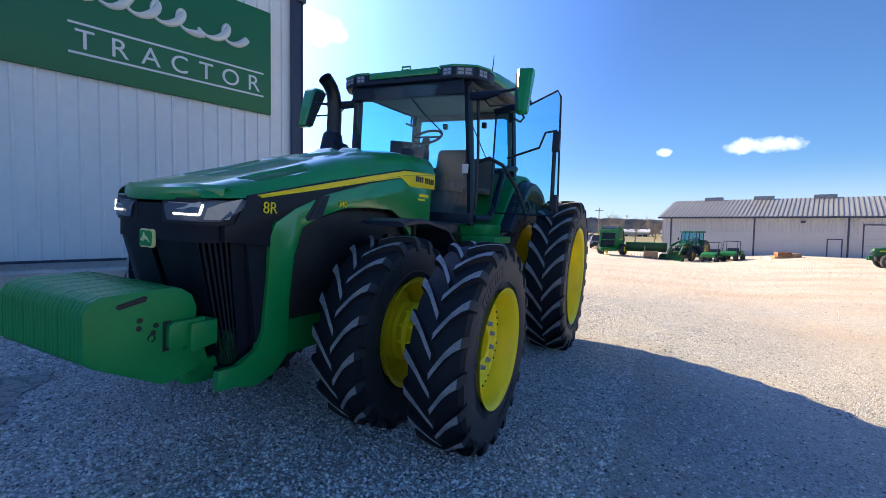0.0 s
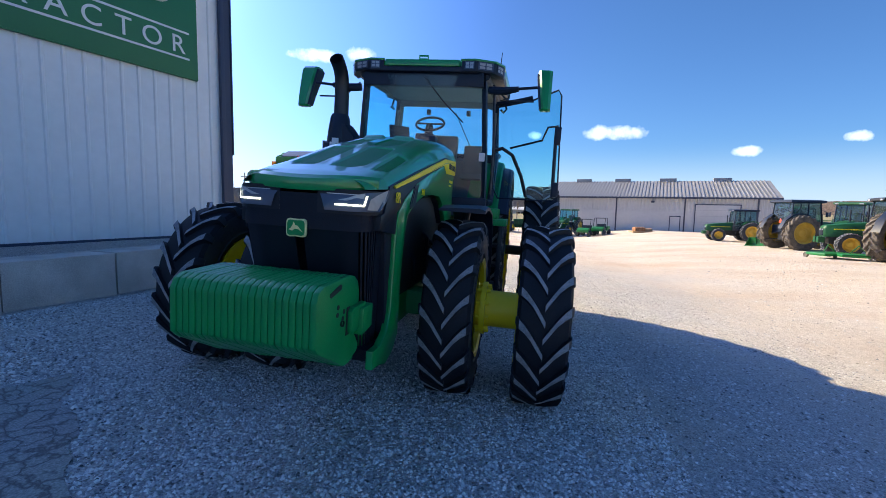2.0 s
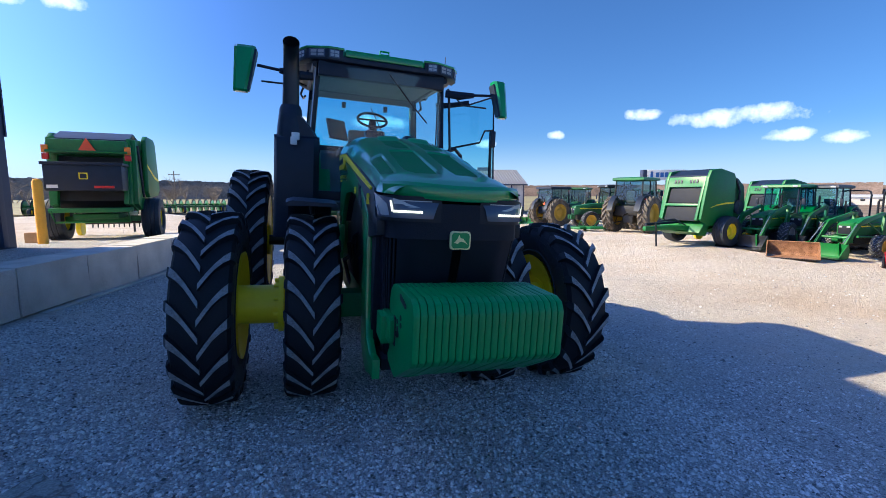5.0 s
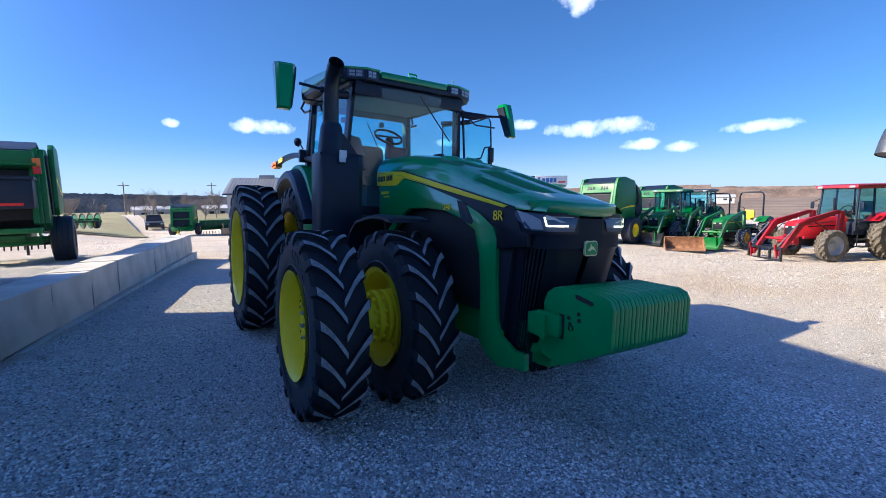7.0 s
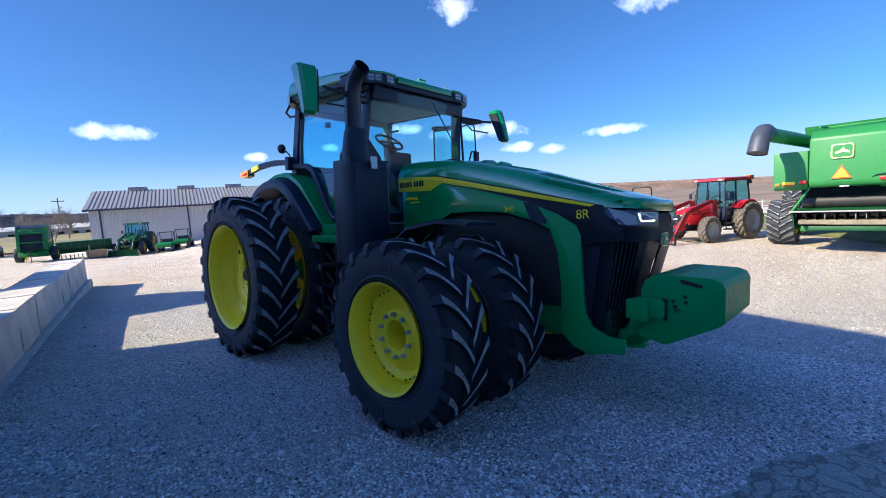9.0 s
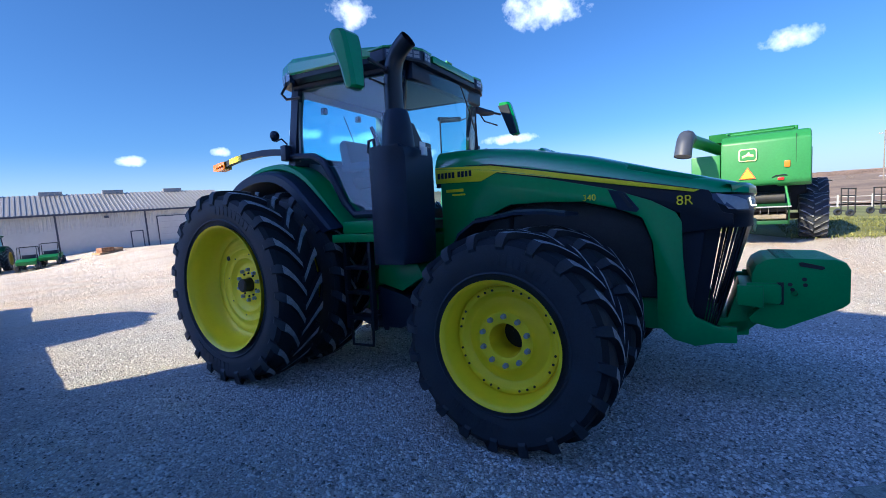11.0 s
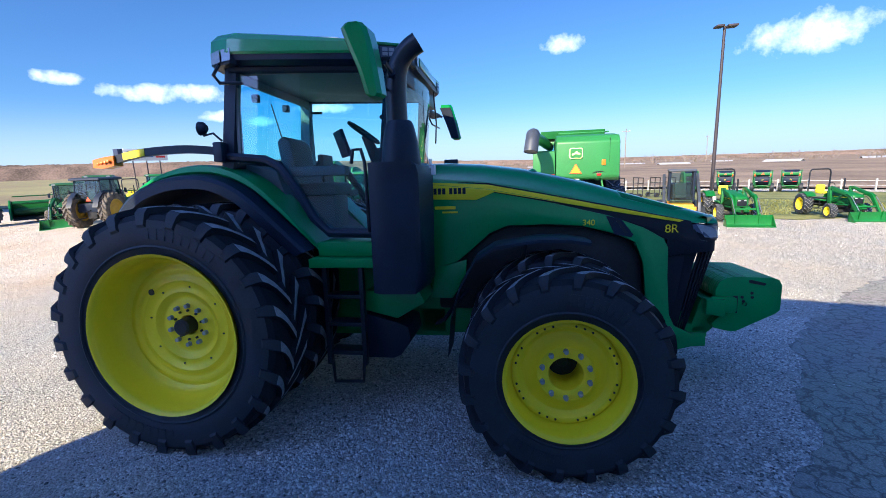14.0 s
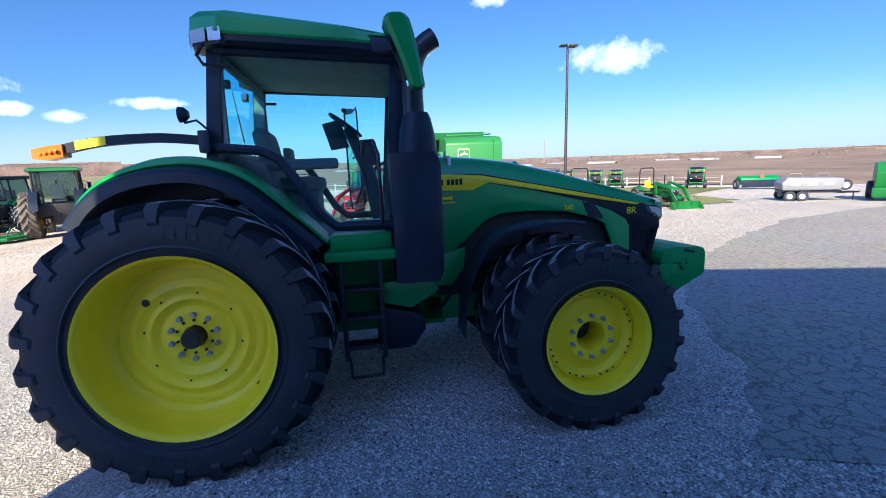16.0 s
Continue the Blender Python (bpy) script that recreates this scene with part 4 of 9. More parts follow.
SIDE = [(1.16, 1.28), (0.92, 1.34), (0.78, 1.45), (0.58, 1.63), (0.41, 1.70), (0.04, 1.705), (-0.27, 1.685), (-0.55, 1.61), (-0.73, 1.53), (-0.80, 1.34), (-0.83, 1.05), (-0.83, 0.66), (-0.94, 0.56), (-1.09, 0.52), (-1.24, 0.56), (-1.36, 0.57), (-1.36, 0.69),
        (-1.23, 0.685), (-1.09, 0.75), (-1.04, 0.86), (-1.015, 1.20), (-1.01, 1.48), (-0.97, 1.56), (-0.80, 1.66), (-0.50, 1.775), (0.04, 1.91), (0.54, 2.01), (1.16, 2.03)]
STRIPE = [(1.22, 2.125), (0.59, 2.085), (0.04, 1.972), (-0.48, 1.862), (-1.13, 1.722), (-1.09, 1.708), (-0.48, 1.822), (0.04, 1.924), (0.53, 2.015), (0.58, 1.995), (0.70, 1.945), (1.22, 1.962)]
FLANK = [(1.22, 2.14), (0.59, 2.10), (0.04, 1.985), (-0.48, 1.875), (-1.10, 1.735), (-1.19, 1.715), (-1.275, 1.545), (-1.34, 1.53), (-1.34, 1.44), (-1.0, 1.40), (-1.0, 1.55), (-0.78, 1.64), (-0.48, 1.76), (0.04, 1.88), (0.54, 1.96), (1.22, 1.92)]
for sx in (-1, 1):
    label = "glossy dark green side panel with wheel arch"
    part("side_panel", Shape().prism(SIDE, "x", sx * 0.425, sx * 0.472, 0.006), GREEN, tractor, label)
    part("upper_flank", Shape().prism(FLANK, "x", sx * 0.41, sx * 0.467, 0.004), SATIN_BLACK, tractor, "black upper flank panel")
    stripe = part("stripe", Shape().prism(STRIPE, "x", sx * 0.466, sx * 0.478, 0.002), YELLOW, tractor, "yellow side stripe")
    part("side_intake", Shape().prism([(-0.47, 1.775), (-0.60, 1.745), (-0.71, 1.60), (-0.69, 1.575), (-0.545, 1.605)], "x", sx * 0.468, sx * 0.4765), BLACK, tractor, "black side intake")
    part("intake_slat", Shape().prism([(-0.55, 1.74), (-0.585, 1.735), (-0.665, 1.615), (-0.635, 1.61)], "x", sx * 0.472, sx * 0.480), BLACK_METAL, tractor)
    # arch lining
    arch = [(0.80, 1.42), (0.58, 1.61), (0.41, 1.68), (0.04, 1.685), (-0.27, 1.665), (-0.55, 1.59), (-0.72, 1.51), (-0.79, 1.33), (-0.81, 1.05)]
    lining = Shape().loft([[(sx * xx, y, z) for y, z in arch] for xx in (0.43, 0.33)], closed=False)
    part("arch_lining", lining, BLACK, tractor)
    face = sx * 0.4785
    for text, y, z, size, mat in (("8R", -1.03, 1.615, 0.105, YELLOW), ("340", -0.32, 1.69, 0.075, YELLOW)):
        base = Matrix.Translation((face, y, z)) @ (UPRIGHT_YZ if sx > 0 else Matrix.Rotation(math.pi, 4, "Z") @ UPRIGHT_YZ)
        lettering(text, size, mat, tractor, base, 0.002, 1.0, name="model_lettering", label="yellow model lettering")
    # the maker's name and the dealer's mark, drawn as plain bars
    for k in range(9):
        y0 = 0.80 + k * 0.042 + (0.025 if k > 3 else 0)
        part("name_bar", Shape().box(*sorted((sx * 0.478, sx * 0.4805)), y0, y0 + 0.030, 2.005, 2.062), BLACK, stripe)
    part("dealer_mark", Shape().box(*sorted((sx * 0.4725, sx * 0.475)), 0.90, 1.10, 1.862, 1.892), YELLOW, tractor)
    part("dealer_mark", Shape().box(*sorted((sx * 0.4725, sx * 0.475)), 0.88, 1.03, 1.825, 1.842), YELLOW, tractor)

EMBLEM_Y = material("pale_yellow_emblem", (0.80, 0.76, 0.36), 0.4)
# nose: dark grille with slanted side vents one can look through
part("radiator", Shape().box(-0.40, 0.40, -1.02, -0.86, 0.62, 1.62, 0.02), GRILLE, tractor, "dark radiator core")
nose = Shape().box(-0.40, 0.40, -1.26, -1.0, 0.58, 0.66, 0.01)
nose_ob = part("grille", nose, GRILLE, tractor, "black front grille")


def nose_point(s_, z, inset=0.0):
    """Plan of the nose from its middle (0) round the corner to the cheek (1), raked back towards the bottom."""
    xs = lerp(s_, [0, 0.35, 0.52, 0.62, 0.70, 1.0], [0.03, 0.27, 0.37, 0.405, 0.415, 0.42]) - inset * lerp(s_, [0, 0.45, 0.65, 1], [0, 0.4, 1, 1])
    y_ = lerp(s_, [0, 0.35, 0.52, 0.62, 0.70, 1.0], [-1.475, -1.462, -1.43, -1.38, -1.33, -1.12]) + inset * lerp(s_, [0, 0.45, 0.65, 1], [1, 0.9, 0.3, 0])
    k = (1.44 - z) / 0.82
    return xs * (1 - 0.12 * k), y_ + k * lerp(s_, [0, 0.6, 1], [0.27, 0.20, 0.06])


cap = Shape()
cap.loft([[(x, y, z) for x, y in ((-0.425, -1.08), (-0.42, -1.33), (-0.408, -1.385), (-0.37, -1.436), (-0.27, -1.468), (-0.12, -1.48), (0, -1.483), (0.12, -1.48), (0.27, -1.468), (0.37, -1.436), (0.408, -1.385), (0.42, -1.33), (0.425, -1.08))] for z in (1.43, 1.64)])
part("nose_cap", cap, GRILLE, tractor, "black nose cap between the headlights")
for sx in (-1, 1):
    for s_from, s_to in ((0.0, 0.51), (0.79, 1.0)):
        span = [s_from + (s_to - s_from) * k / 10 for k in range(11)]
        skin = Shape().loft([[(sx * x, y, z) for x, y in [nose_point(q, z) for q in span] + [nose_point(q, z, 0.012) for q in span[::-1]]] for z in (0.62, 0.84, 1.04, 1.24, 1.45)])
        part("grille_skin", skin, NOSE_BLACK, nose_ob, "smooth dark grille screen")
    for k in range(10, 15):
        s0, s1 = 0.02 + 0.0515 * k, 0.02 + 0.0515 * k + 0.024
        rings = []
        for z in (0.64, 0.84, 1.04, 1.24, 1.45):
            q = [nose_point(s0, z), nose_point(s1, z), nose_point(s1, z, 0.008), nose_point(s0, z, 0.008)]
            rings.append([(sx * x, y, z) for x, y in q])
        part("vent_slat", Shape().loft(rings), GRILLE, nose_ob)
def rounded(w, h, cz, c):
    """Slightly waisted shield outline with cut corners."""
    return [(-w + c, cz - h), (0, cz - h * 0.94), (w - c, cz - h), (w - c * 0.3, cz - h + c * 0.3), (w, cz - h + c), (w, cz + h - c), (w - c * 0.3, cz + h - c * 0.3), (w - c, cz + h), (0, cz + h * 0.96), (-w + c, cz + h), (-w + c * 0.3, cz + h - c * 0.3), (-w, cz + h - c), (-w, cz - h + c), (-w + c * 0.3, cz - h + c * 0.3)]


emblem = part("emblem", Shape().prism(rounded(0.064, 0.055, 1.43, 0.020), "y", -1.497, -1.478, 0.003), EMBLEM_Y, tractor, "green and yellow emblem plate")
part("emblem_field", Shape().prism(rounded(0.055, 0.046, 1.43, 0.018), "y", -1.501, -1.49), GREEN_CAST, emblem)
part("emblem_figure", Shape().prism([(-0.044, 1.418), (-0.03, 1.428), (-0.018, 1.446), (-0.012, 1.464), (-0.004, 1.447), (0.014, 1.442), (0.044, 1.408), (0.02, 1.422), (-0.006, 1.424), (-0.02, 1.412)], "y", -1.506, -1.500), EMBLEM_Y, emblem)

for sx in (-1, 1):
    part("nose_cheek", Shape().prism([(-0.99, 1.45), (-1.17, 1.45), (-1.06, 0.72), (-0.99, 0.72)], "x", sx * 0.36, sx * 0.44, 0.006), GRILLE, nose_ob)

# headlights: slanted clear lens from the nose round to the flank, reflector at its outer end pale with painted sky
# reflection
SMOKED = material("smoked_lens", (0.075, 0.095, 0.145), 0.10, 0, 0.1, 5, 30, coat=0.15, spec=0.35)
HL = [(0.13, -1.488, 0.17), (0.25, -1.486, 0.25), (0.34, -1.474, 0.34), (0.405, -1.443, 0.405), (0.447, -1.375, 0.444), (0.462, -1.29, 0.458), (0.470, -1.215, 0.464)]
for sx in (-1, 1):
    hl = Shape()
    hl.loft([[(sx * x, y, z) for x, y in ((0.12, -1.482), (0.25, -1.478), (0.34, -1.466), (0.398, -1.436), (0.438, -1.37), (0.455, -1.28), (0.460, -1.20), (0.40, -1.19), (0.36, -1.38), (0.14, -1.43))] for z in (1.53, 1.675)])
    lamp = part("headlight", hl, SATIN_BLACK, tractor, "black headlight housing")
    top = [(sx * x, y + 0.010, 1.652 + 0.036 * max(0, (i - 2) / 4)) for i, (x, y, _) in enumerate(HL)]
    mid = [(sx * (x + xl) / 2, y - 0.002, 1.615 + 0.016 * max(0, (i - 2) / 4)) for i, (x, y, xl) in enumerate(HL)]
    low = [(sx * xl, y - (0.0 if i < 5 else 0.075 * (i - 4)), 1.548 + 0.008 * max(0, (i - 2) / 4)) for i, (x, y, xl) in enumerate(HL)]
    part("lens", Shape().loft([low, mid, top], closed=False), SMOKED, lamp, "smoked clear headlight lens")
    part("led_strip", Shape().loft([[(sx * x, y - 0.008, z) for x, y in ((0.235, -1.487), (0.30, -1.481), (0.36, -1.466), (0.40, -1.447))] for z in (1.580, 1.592)], closed=False), LED, lamp, "lit white running light strip")
    part("led_strip", Shape().loft([[(sx * x, y - 0.006, 1.585) for x, y in ((0.394, -1.450), (0.40, -1.447), (0.405, -1.443))], [(sx * x, y - 0.006, 1.645) for x, y in ((0.408, -1.442), (0.412, -1.436), (0.416, -1.430))]], closed=False), LED, lamp)
    part("reflector", Shape().loft([[(sx * (x + 0.003), y - 0.002, z) for x, y, z in ((0.412, -1.437, 1.562), (0.444, -1.378, 1.562), (0.459, -1.31, 1.566))], [(sx * (x + 0.003), y, z) for x, y, z in ((0.425, -1.425, 1.625), (0.448, -1.365, 1.655), (0.468, -1.23, 1.692))]], closed=False), LENS, lamp, "pale side reflector with painted sky gleam")
    part("reflector", Shape().loft([[(sx * x, y - 0.005, z) for x, y, z in ((0.25, -1.484, 1.612), (0.33, -1.472, 1.610), (0.39, -1.445, 1.615))], [(sx * x, y - 0.004, z) for x, y, z in ((0.31, -1.475, 1.628), (0.35, -1.465, 1.645), (0.40, -1.44, 1.66))]], closed=False), LENS, lamp)
    part("lens_rule", Shape().loft([[(sx * x, y - 0.004, z) for x, y in ((0.18, -1.484), (0.34, -1.468), (0.40, -1.438))] for z in (1.645, 1.650)], closed=False), LENS, lamp)

# front support and suitcase weights
sup = Shape().prism([(-0.95, 0.55), (-1.40, 0.60), (-1.52, 0.72), (-1.52, 0.98), (-1.38, 0.98), (-1.30, 0.72), (-0.95, 0.75)], "x", -0.30, 0.30, 0.012)
part("front_support", sup, GREEN_CAST, tractor, "green cast front support")
for sx in (-1, 1):
    part("weight_bracket", Shape().prism([(-1.36, 0.86), (-1.52, 0.84), (-1.52, 1.0), (-1.36, 1.0)], "x", sx * 0.36, sx * 0.455, 0.008), GREEN_CAST, tractor)
    part("tow_eye", Shape().prism([(-1.30, 0.58), (-1.44, 0.60), (-1.44, 0.72), (-1.30, 0.70)], "x", sx * 0.20, sx * 0.30, 0.01), GREEN_CAST, tractor)
W_OUT = [(-1.45, 1.08), (-1.48, 1.15), (-1.54, 1.19), (-1.62, 1.202), (-1.92, 1.192), (-1.975, 1.17), (-2.0, 1.12), (-1.997, 0.895), (-1.96, 0.86), (-1.64, 0.69), (-1.60, 0.685), (-1.45, 0.72), (-1.43, 0.76), (-1.50, 0.84), (-1.50, 0.99), (-1.45, 1.02)]
W_MESH = Shape().prism(W_OUT, "x", -0.01812, 0.01812, 0.011).mesh("weight", GREEN_CAST)
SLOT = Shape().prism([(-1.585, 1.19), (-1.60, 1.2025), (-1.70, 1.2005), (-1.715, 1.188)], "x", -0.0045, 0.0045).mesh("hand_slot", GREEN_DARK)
for k in range(22):
    o = new("weight", W_MESH)
    o.parent = tractor
    o.matrix_basis = Matrix.Translation((-0.381 + 0.0363 * k, 0.0012 * ((k * 5) % 3 - 1), 0.001 * ((k * 7) % 3 - 1)))
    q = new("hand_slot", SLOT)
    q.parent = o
rod = Shape()
for y, z in ((-1.70, 0.95), (-1.58, 0.95)):
    rod.lathe([(-0.41, 0.018), (0.41, 0.018)], (0, y, z), 10)
part("weight_rod", rod, IRON, tractor)
for sx in (-1, 1):
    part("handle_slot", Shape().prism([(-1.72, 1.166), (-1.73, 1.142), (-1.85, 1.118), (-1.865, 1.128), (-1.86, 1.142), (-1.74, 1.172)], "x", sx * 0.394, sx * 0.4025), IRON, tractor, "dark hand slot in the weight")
    for y, z in ((-1.676, 1.012), (-1.689, 0.975), (-1.755, 1.05), (-1.76, 1.01)):
        part("weight_hole", Shape().lathe([(sx * 0.394, 0.014), (sx * 0.4025, 0.014), (sx * 0.4025, 0.0)], (0, y, z), 10), IRON, tractor)
    part("weight_key", Shape().prism([(-1.42, 0.88), (-1.61, 0.87), (-1.625, 0.89), (-1.625, 1.0), (-1.60, 1.018), (-1.42, 1.02)], "x", sx * 0.395, sx * 0.43, 0.006), GREEN_CAST, tractor, "green lock block of the weights")
    part("weight_gap", Shape().prism([(-1.60, 0.865), (-1.64, 0.865), (-1.64, 1.025), (-1.60, 1.025)], "x", sx * 0.394, sx * 0.404), IRON, tractor)

# front fenders over the inner tyres
for sx in (-1, 1):
    arc = [(0.93, 0.62), (0.90, 0.95), (0.82, 1.22), (0.68, 1.47), (0.52, 1.575), (0.15, 1.63), (-0.10, 1.625), (-0.26, 1.60)]
    rings = []
    for xx, dz in ((0.60, -0.02), (0.62, 0.0), (0.95, 0.012), (1.00, -0.005), (1.0, -0.03), (0.62, -0.025)):
        rings.append([(sx * xx, y, z + dz) for y, z in arc])
    part("front_fender", Shape().loft([list(r) for r in zip(*rings)]), BLACK, tractor, "black plastic front fender", smooth=30)
    part("fender_stay", Shape().tube([(sx * 0.80, 0.25, 1.60), (sx * 0.75, 0.3, 1.3), (sx * 0.6, 0.15, 0.95)], 0.022, 8), BLACK_METAL, tractor)

# exhaust on the right side
exh = Shape()
exh.loft([[(x, y, z) for x, y in ((-1.13, 1.12 - dy), (-1.16, 1.16), (-1.17, 1.45), (-1.13, 1.53), (-0.75, 1.54), (-0.70, 1.50), (-0.70, 1.12), (-0.76, 1.07 - dy))] for z, dy in ((1.20, -0.04), (1.28, 0.0), (1.8, 0.01), (2.18, 0.01), (2.26, -0.01), (2.29, -0.06))])
stack = part("exhaust_housing", exh, BLACK, tractor, "tall black exhaust aftertreatment housing")
part("stack_cover", Shape().loft([[(-1.0 + rx * math.cos(a), 1.28 + ry * math.sin(a), z) for a in [k * math.pi / 8 for k in range(16)]] for z, rx, ry in ((2.24, 0.15, 0.17), (2.45, 0.13, 0.15), (2.58, 0.115, 0.12), (2.62, 0.10, 0.10))]), BLACK, stack)
part("stack_shroud", Shape().loft([[(x, y, z) for x, y in ((-1.02, 1.16), (-1.02, 1.42), (-0.70 - s_, 1.42), (-0.68 - s_, 1.30), (-0.72 - s_, 1.16))] for z, s_ in ((2.24, 0.0), (2.34, 0.05), (2.50, 0.18))]), BLACK, stack)
bend = [(-1.0, 1.30, 2.50), (-1.0, 1.30, 2.85), (-1.0, 1.29, 2.98), (-1.0, 1.265, 3.07), (-1.0, 1.22, 3.14), (-1.0, 1.16, 3.19), (-1.0, 1.10, 3.225)]
st = Shape().tube(bend, [0.09, 0.086, 0.085, 0.083, 0.082, 0.082, 0.083], 20, caps=False)
st.tube(bend[::-1], [0.070] * 7, 20, caps=False)
part("exhaust_pipe", st, BLACK_METAL, stack, "black curved exhaust pipe")
part("warning_decal", Shape().box(-0.985, -0.905, 1.035, 1.05, 2.235, 2.31, 0.004), WHITE, stack, "small white reflector plate")
part("lower_box", Shape().prism([(1.69, 1.165), (1.20, 1.18), (1.14, 1.06), (1.40, 0.91), (1.70, 0.985)], "x", -0.90, -0.45, 0.012), GREEN, tractor, "green lower step box")
part("side_tank", Shape().prism([(1.72, 0.955), (1.41, 0.875), (1.30, 0.83), (1.28, 0.70), (1.38, 0.56), (1.45, 0.53), (1.73, 0.53)], "x", -0.90, -0.40, 0.02), BLACK, tractor, "black side tank")
part("fuel_tank", Shape().prism([(1.15, 1.05), (2.05, 1.05), (2.1, 0.9), (2.05, 0.5), (1.95, 0.44), (1.20, 0.44), (1.12, 0.6)], "x", 0.42, 0.86, 0.03), BLACK, tractor, "black fuel tank")
part("cover_panel", Shape().prism([(1.10, 1.30), (0.80, 1.38), (0.82, 1.18), (0.95, 1.0), (1.16, 1.0)], "x", -0.50, -0.44, 0.008), GREEN, tractor)
part("cover_panel", Shape().prism([(1.10, 1.30), (0.80, 1.38), (0.82, 1.18), (0.95, 1.0), (1.16, 1.0)], "x", 0.44, 0.50, 0.008), GREEN, tractor)

# steps on both sides
for sx in (-1, 1):
    part("platform", Shape().box(*sorted((sx * 0.70, sx * 1.10)), 1.52, 2.12, 1.41, 1.49, 0.012), GREEN_CAST, tractor, "green step platform")
    part("platform_riser", Shape().box(*sorted((sx * 0.66, sx * 0.98)), 1.55, 2.08, 1.49, 1.62, 0.02), GREEN_CAST, tractor)
    lad = Shape()
    for y in (1.67, 2.0):
        lad.box(*sorted((sx * 1.0, sx * 1.06)), y - 0.02, y + 0.02, 0.52, 1.41, 0.005)
    ladder = part("ladder", lad, BLACK_METAL, tractor, "black steel ladder")
    for z in (1.15, 0.90, 0.64):
        part("rung", Shape().box(*sorted((sx * 0.90, sx * 1.07)), 1.68, 1.99, z - 0.02, z + 0.015, 0.006), BLACK_METAL, ladder)
    part("rung", Shape().tube([(sx * 1.03, 1.69, 0.53), (sx * 1.03, 1.70, 0.36), (sx * 1.03, 1.97, 0.35), (sx * 1.03, 1.98, 0.53)], 0.016, 8), BLACK_METAL, ladder)

# rear fenders: green crown with a black flexible edge
ARC = [(4.10, 1.86), (3.97, 2.03), (3.80, 2.16), (3.60, 2.24), (3.37, 2.285), (3.10, 2.285), (2.86, 2.22), (2.66, 2.10), (2.48, 1.94), (2.28, 1.75), (2.10, 1.57)]


def rounded_line(pts, steps=3):
    """The same line with its corners rounded (Catmull-Rom)."""
    out = []
    for i in range(len(pts) - 1):
        p0, p1, p2, p3 = (Vector(pts[max(0, min(len(pts) - 1, q))]) for q in (i - 1, i, i + 1, i + 2))
        for k in range(steps):
            t = k / steps
            out.append(tuple(0.5 * (2 * p1 + (p2 - p0) * t + (2 * p0 - 5 * p1 + 4 * p2 - p3) * t * t + (3 * p1 - p0 - 3 * p2 + p3) * t ** 3)))
    return out + [tuple(pts[-1])]


ARC = rounded_line(ARC)
for sx in (-1, 1):
    rings = []
    for (y, z) in ARC:
        k = lerp(y, [2.1, 2.6, 3.4, 4.1], [0.0, 0.05, 0.055, 0.02])
        rings.append([(sx * 0.50, y, z + k), (sx * 0.86, y, z + k), (sx * 0.92, y, z + k * 0.7), (sx * 0.94, y, z - 0.01), (sx * 0.92, y, z - 0.03), (sx * 0.50, y, z - 0.03)])
    part("rear_fender", Shape().loft(rings), GREEN_CAST, tractor, "green rear fender", smooth=30)
    rings = []
    for i, (y, z) in enumerate(ARC):
        d = Vector((0, y - 3.1, z - 1.2)).normalized()
        o = lambda x, k: (sx * x, y - d.y * k, z - d.z * k)
        rings.append([o(0.89, 0.03), o(1.00, 0.038), o(1.06, 0.055), o(1.085, 0.085), o(1.085, 0.165), o(1.06, 0.17), o(1.03, 0.10), o(0.89, 0.09)])
    part("fender_edge", Shape().loft(rings), BLACK, tractor, "black fender extension", smooth=30)
    under = []
    for (y, z) in ARC:
        d = Vector((0, y - 3.1, z - 1.2)).normalized()
        under.append([(sx * x, y - d.y * k, z - d.z * k) for x, k in ((0.54, 0.05), (1.05, 0.10), (1.05, 0.12), (0.54, 0.12))])
    part("fender_underside", Shape().loft(under), BLACK, tractor, "black fender underside", smooth=30)
    part("fender_liner", Shape().prism([(y, z - 0.02) for y, z in ARC] + [(2.1, 1.05), (3.9, 1.05)], "x", sx * 0.50, sx * 0.535), BLACK, tractor, "black inner fender wall")

# ---- cab ----
cab = part("cab_floor", Shape().prism([(1.42, 1.60), (2.10, 1.58), (2.50, 1.9), (2.62, 2.28), (3.0, 2.36), (3.0, 1.5), (1.42, 1.5)], "x", -0.62, 0.62, 0.01), CAB_TRIM, tractor, "grey cab floor and rear wall base")
part("cab_sill", Shape().box(-0.84, 0.84, 1.40, 1.50, 1.62, 1.73, 0.015), BLACK, tractor)
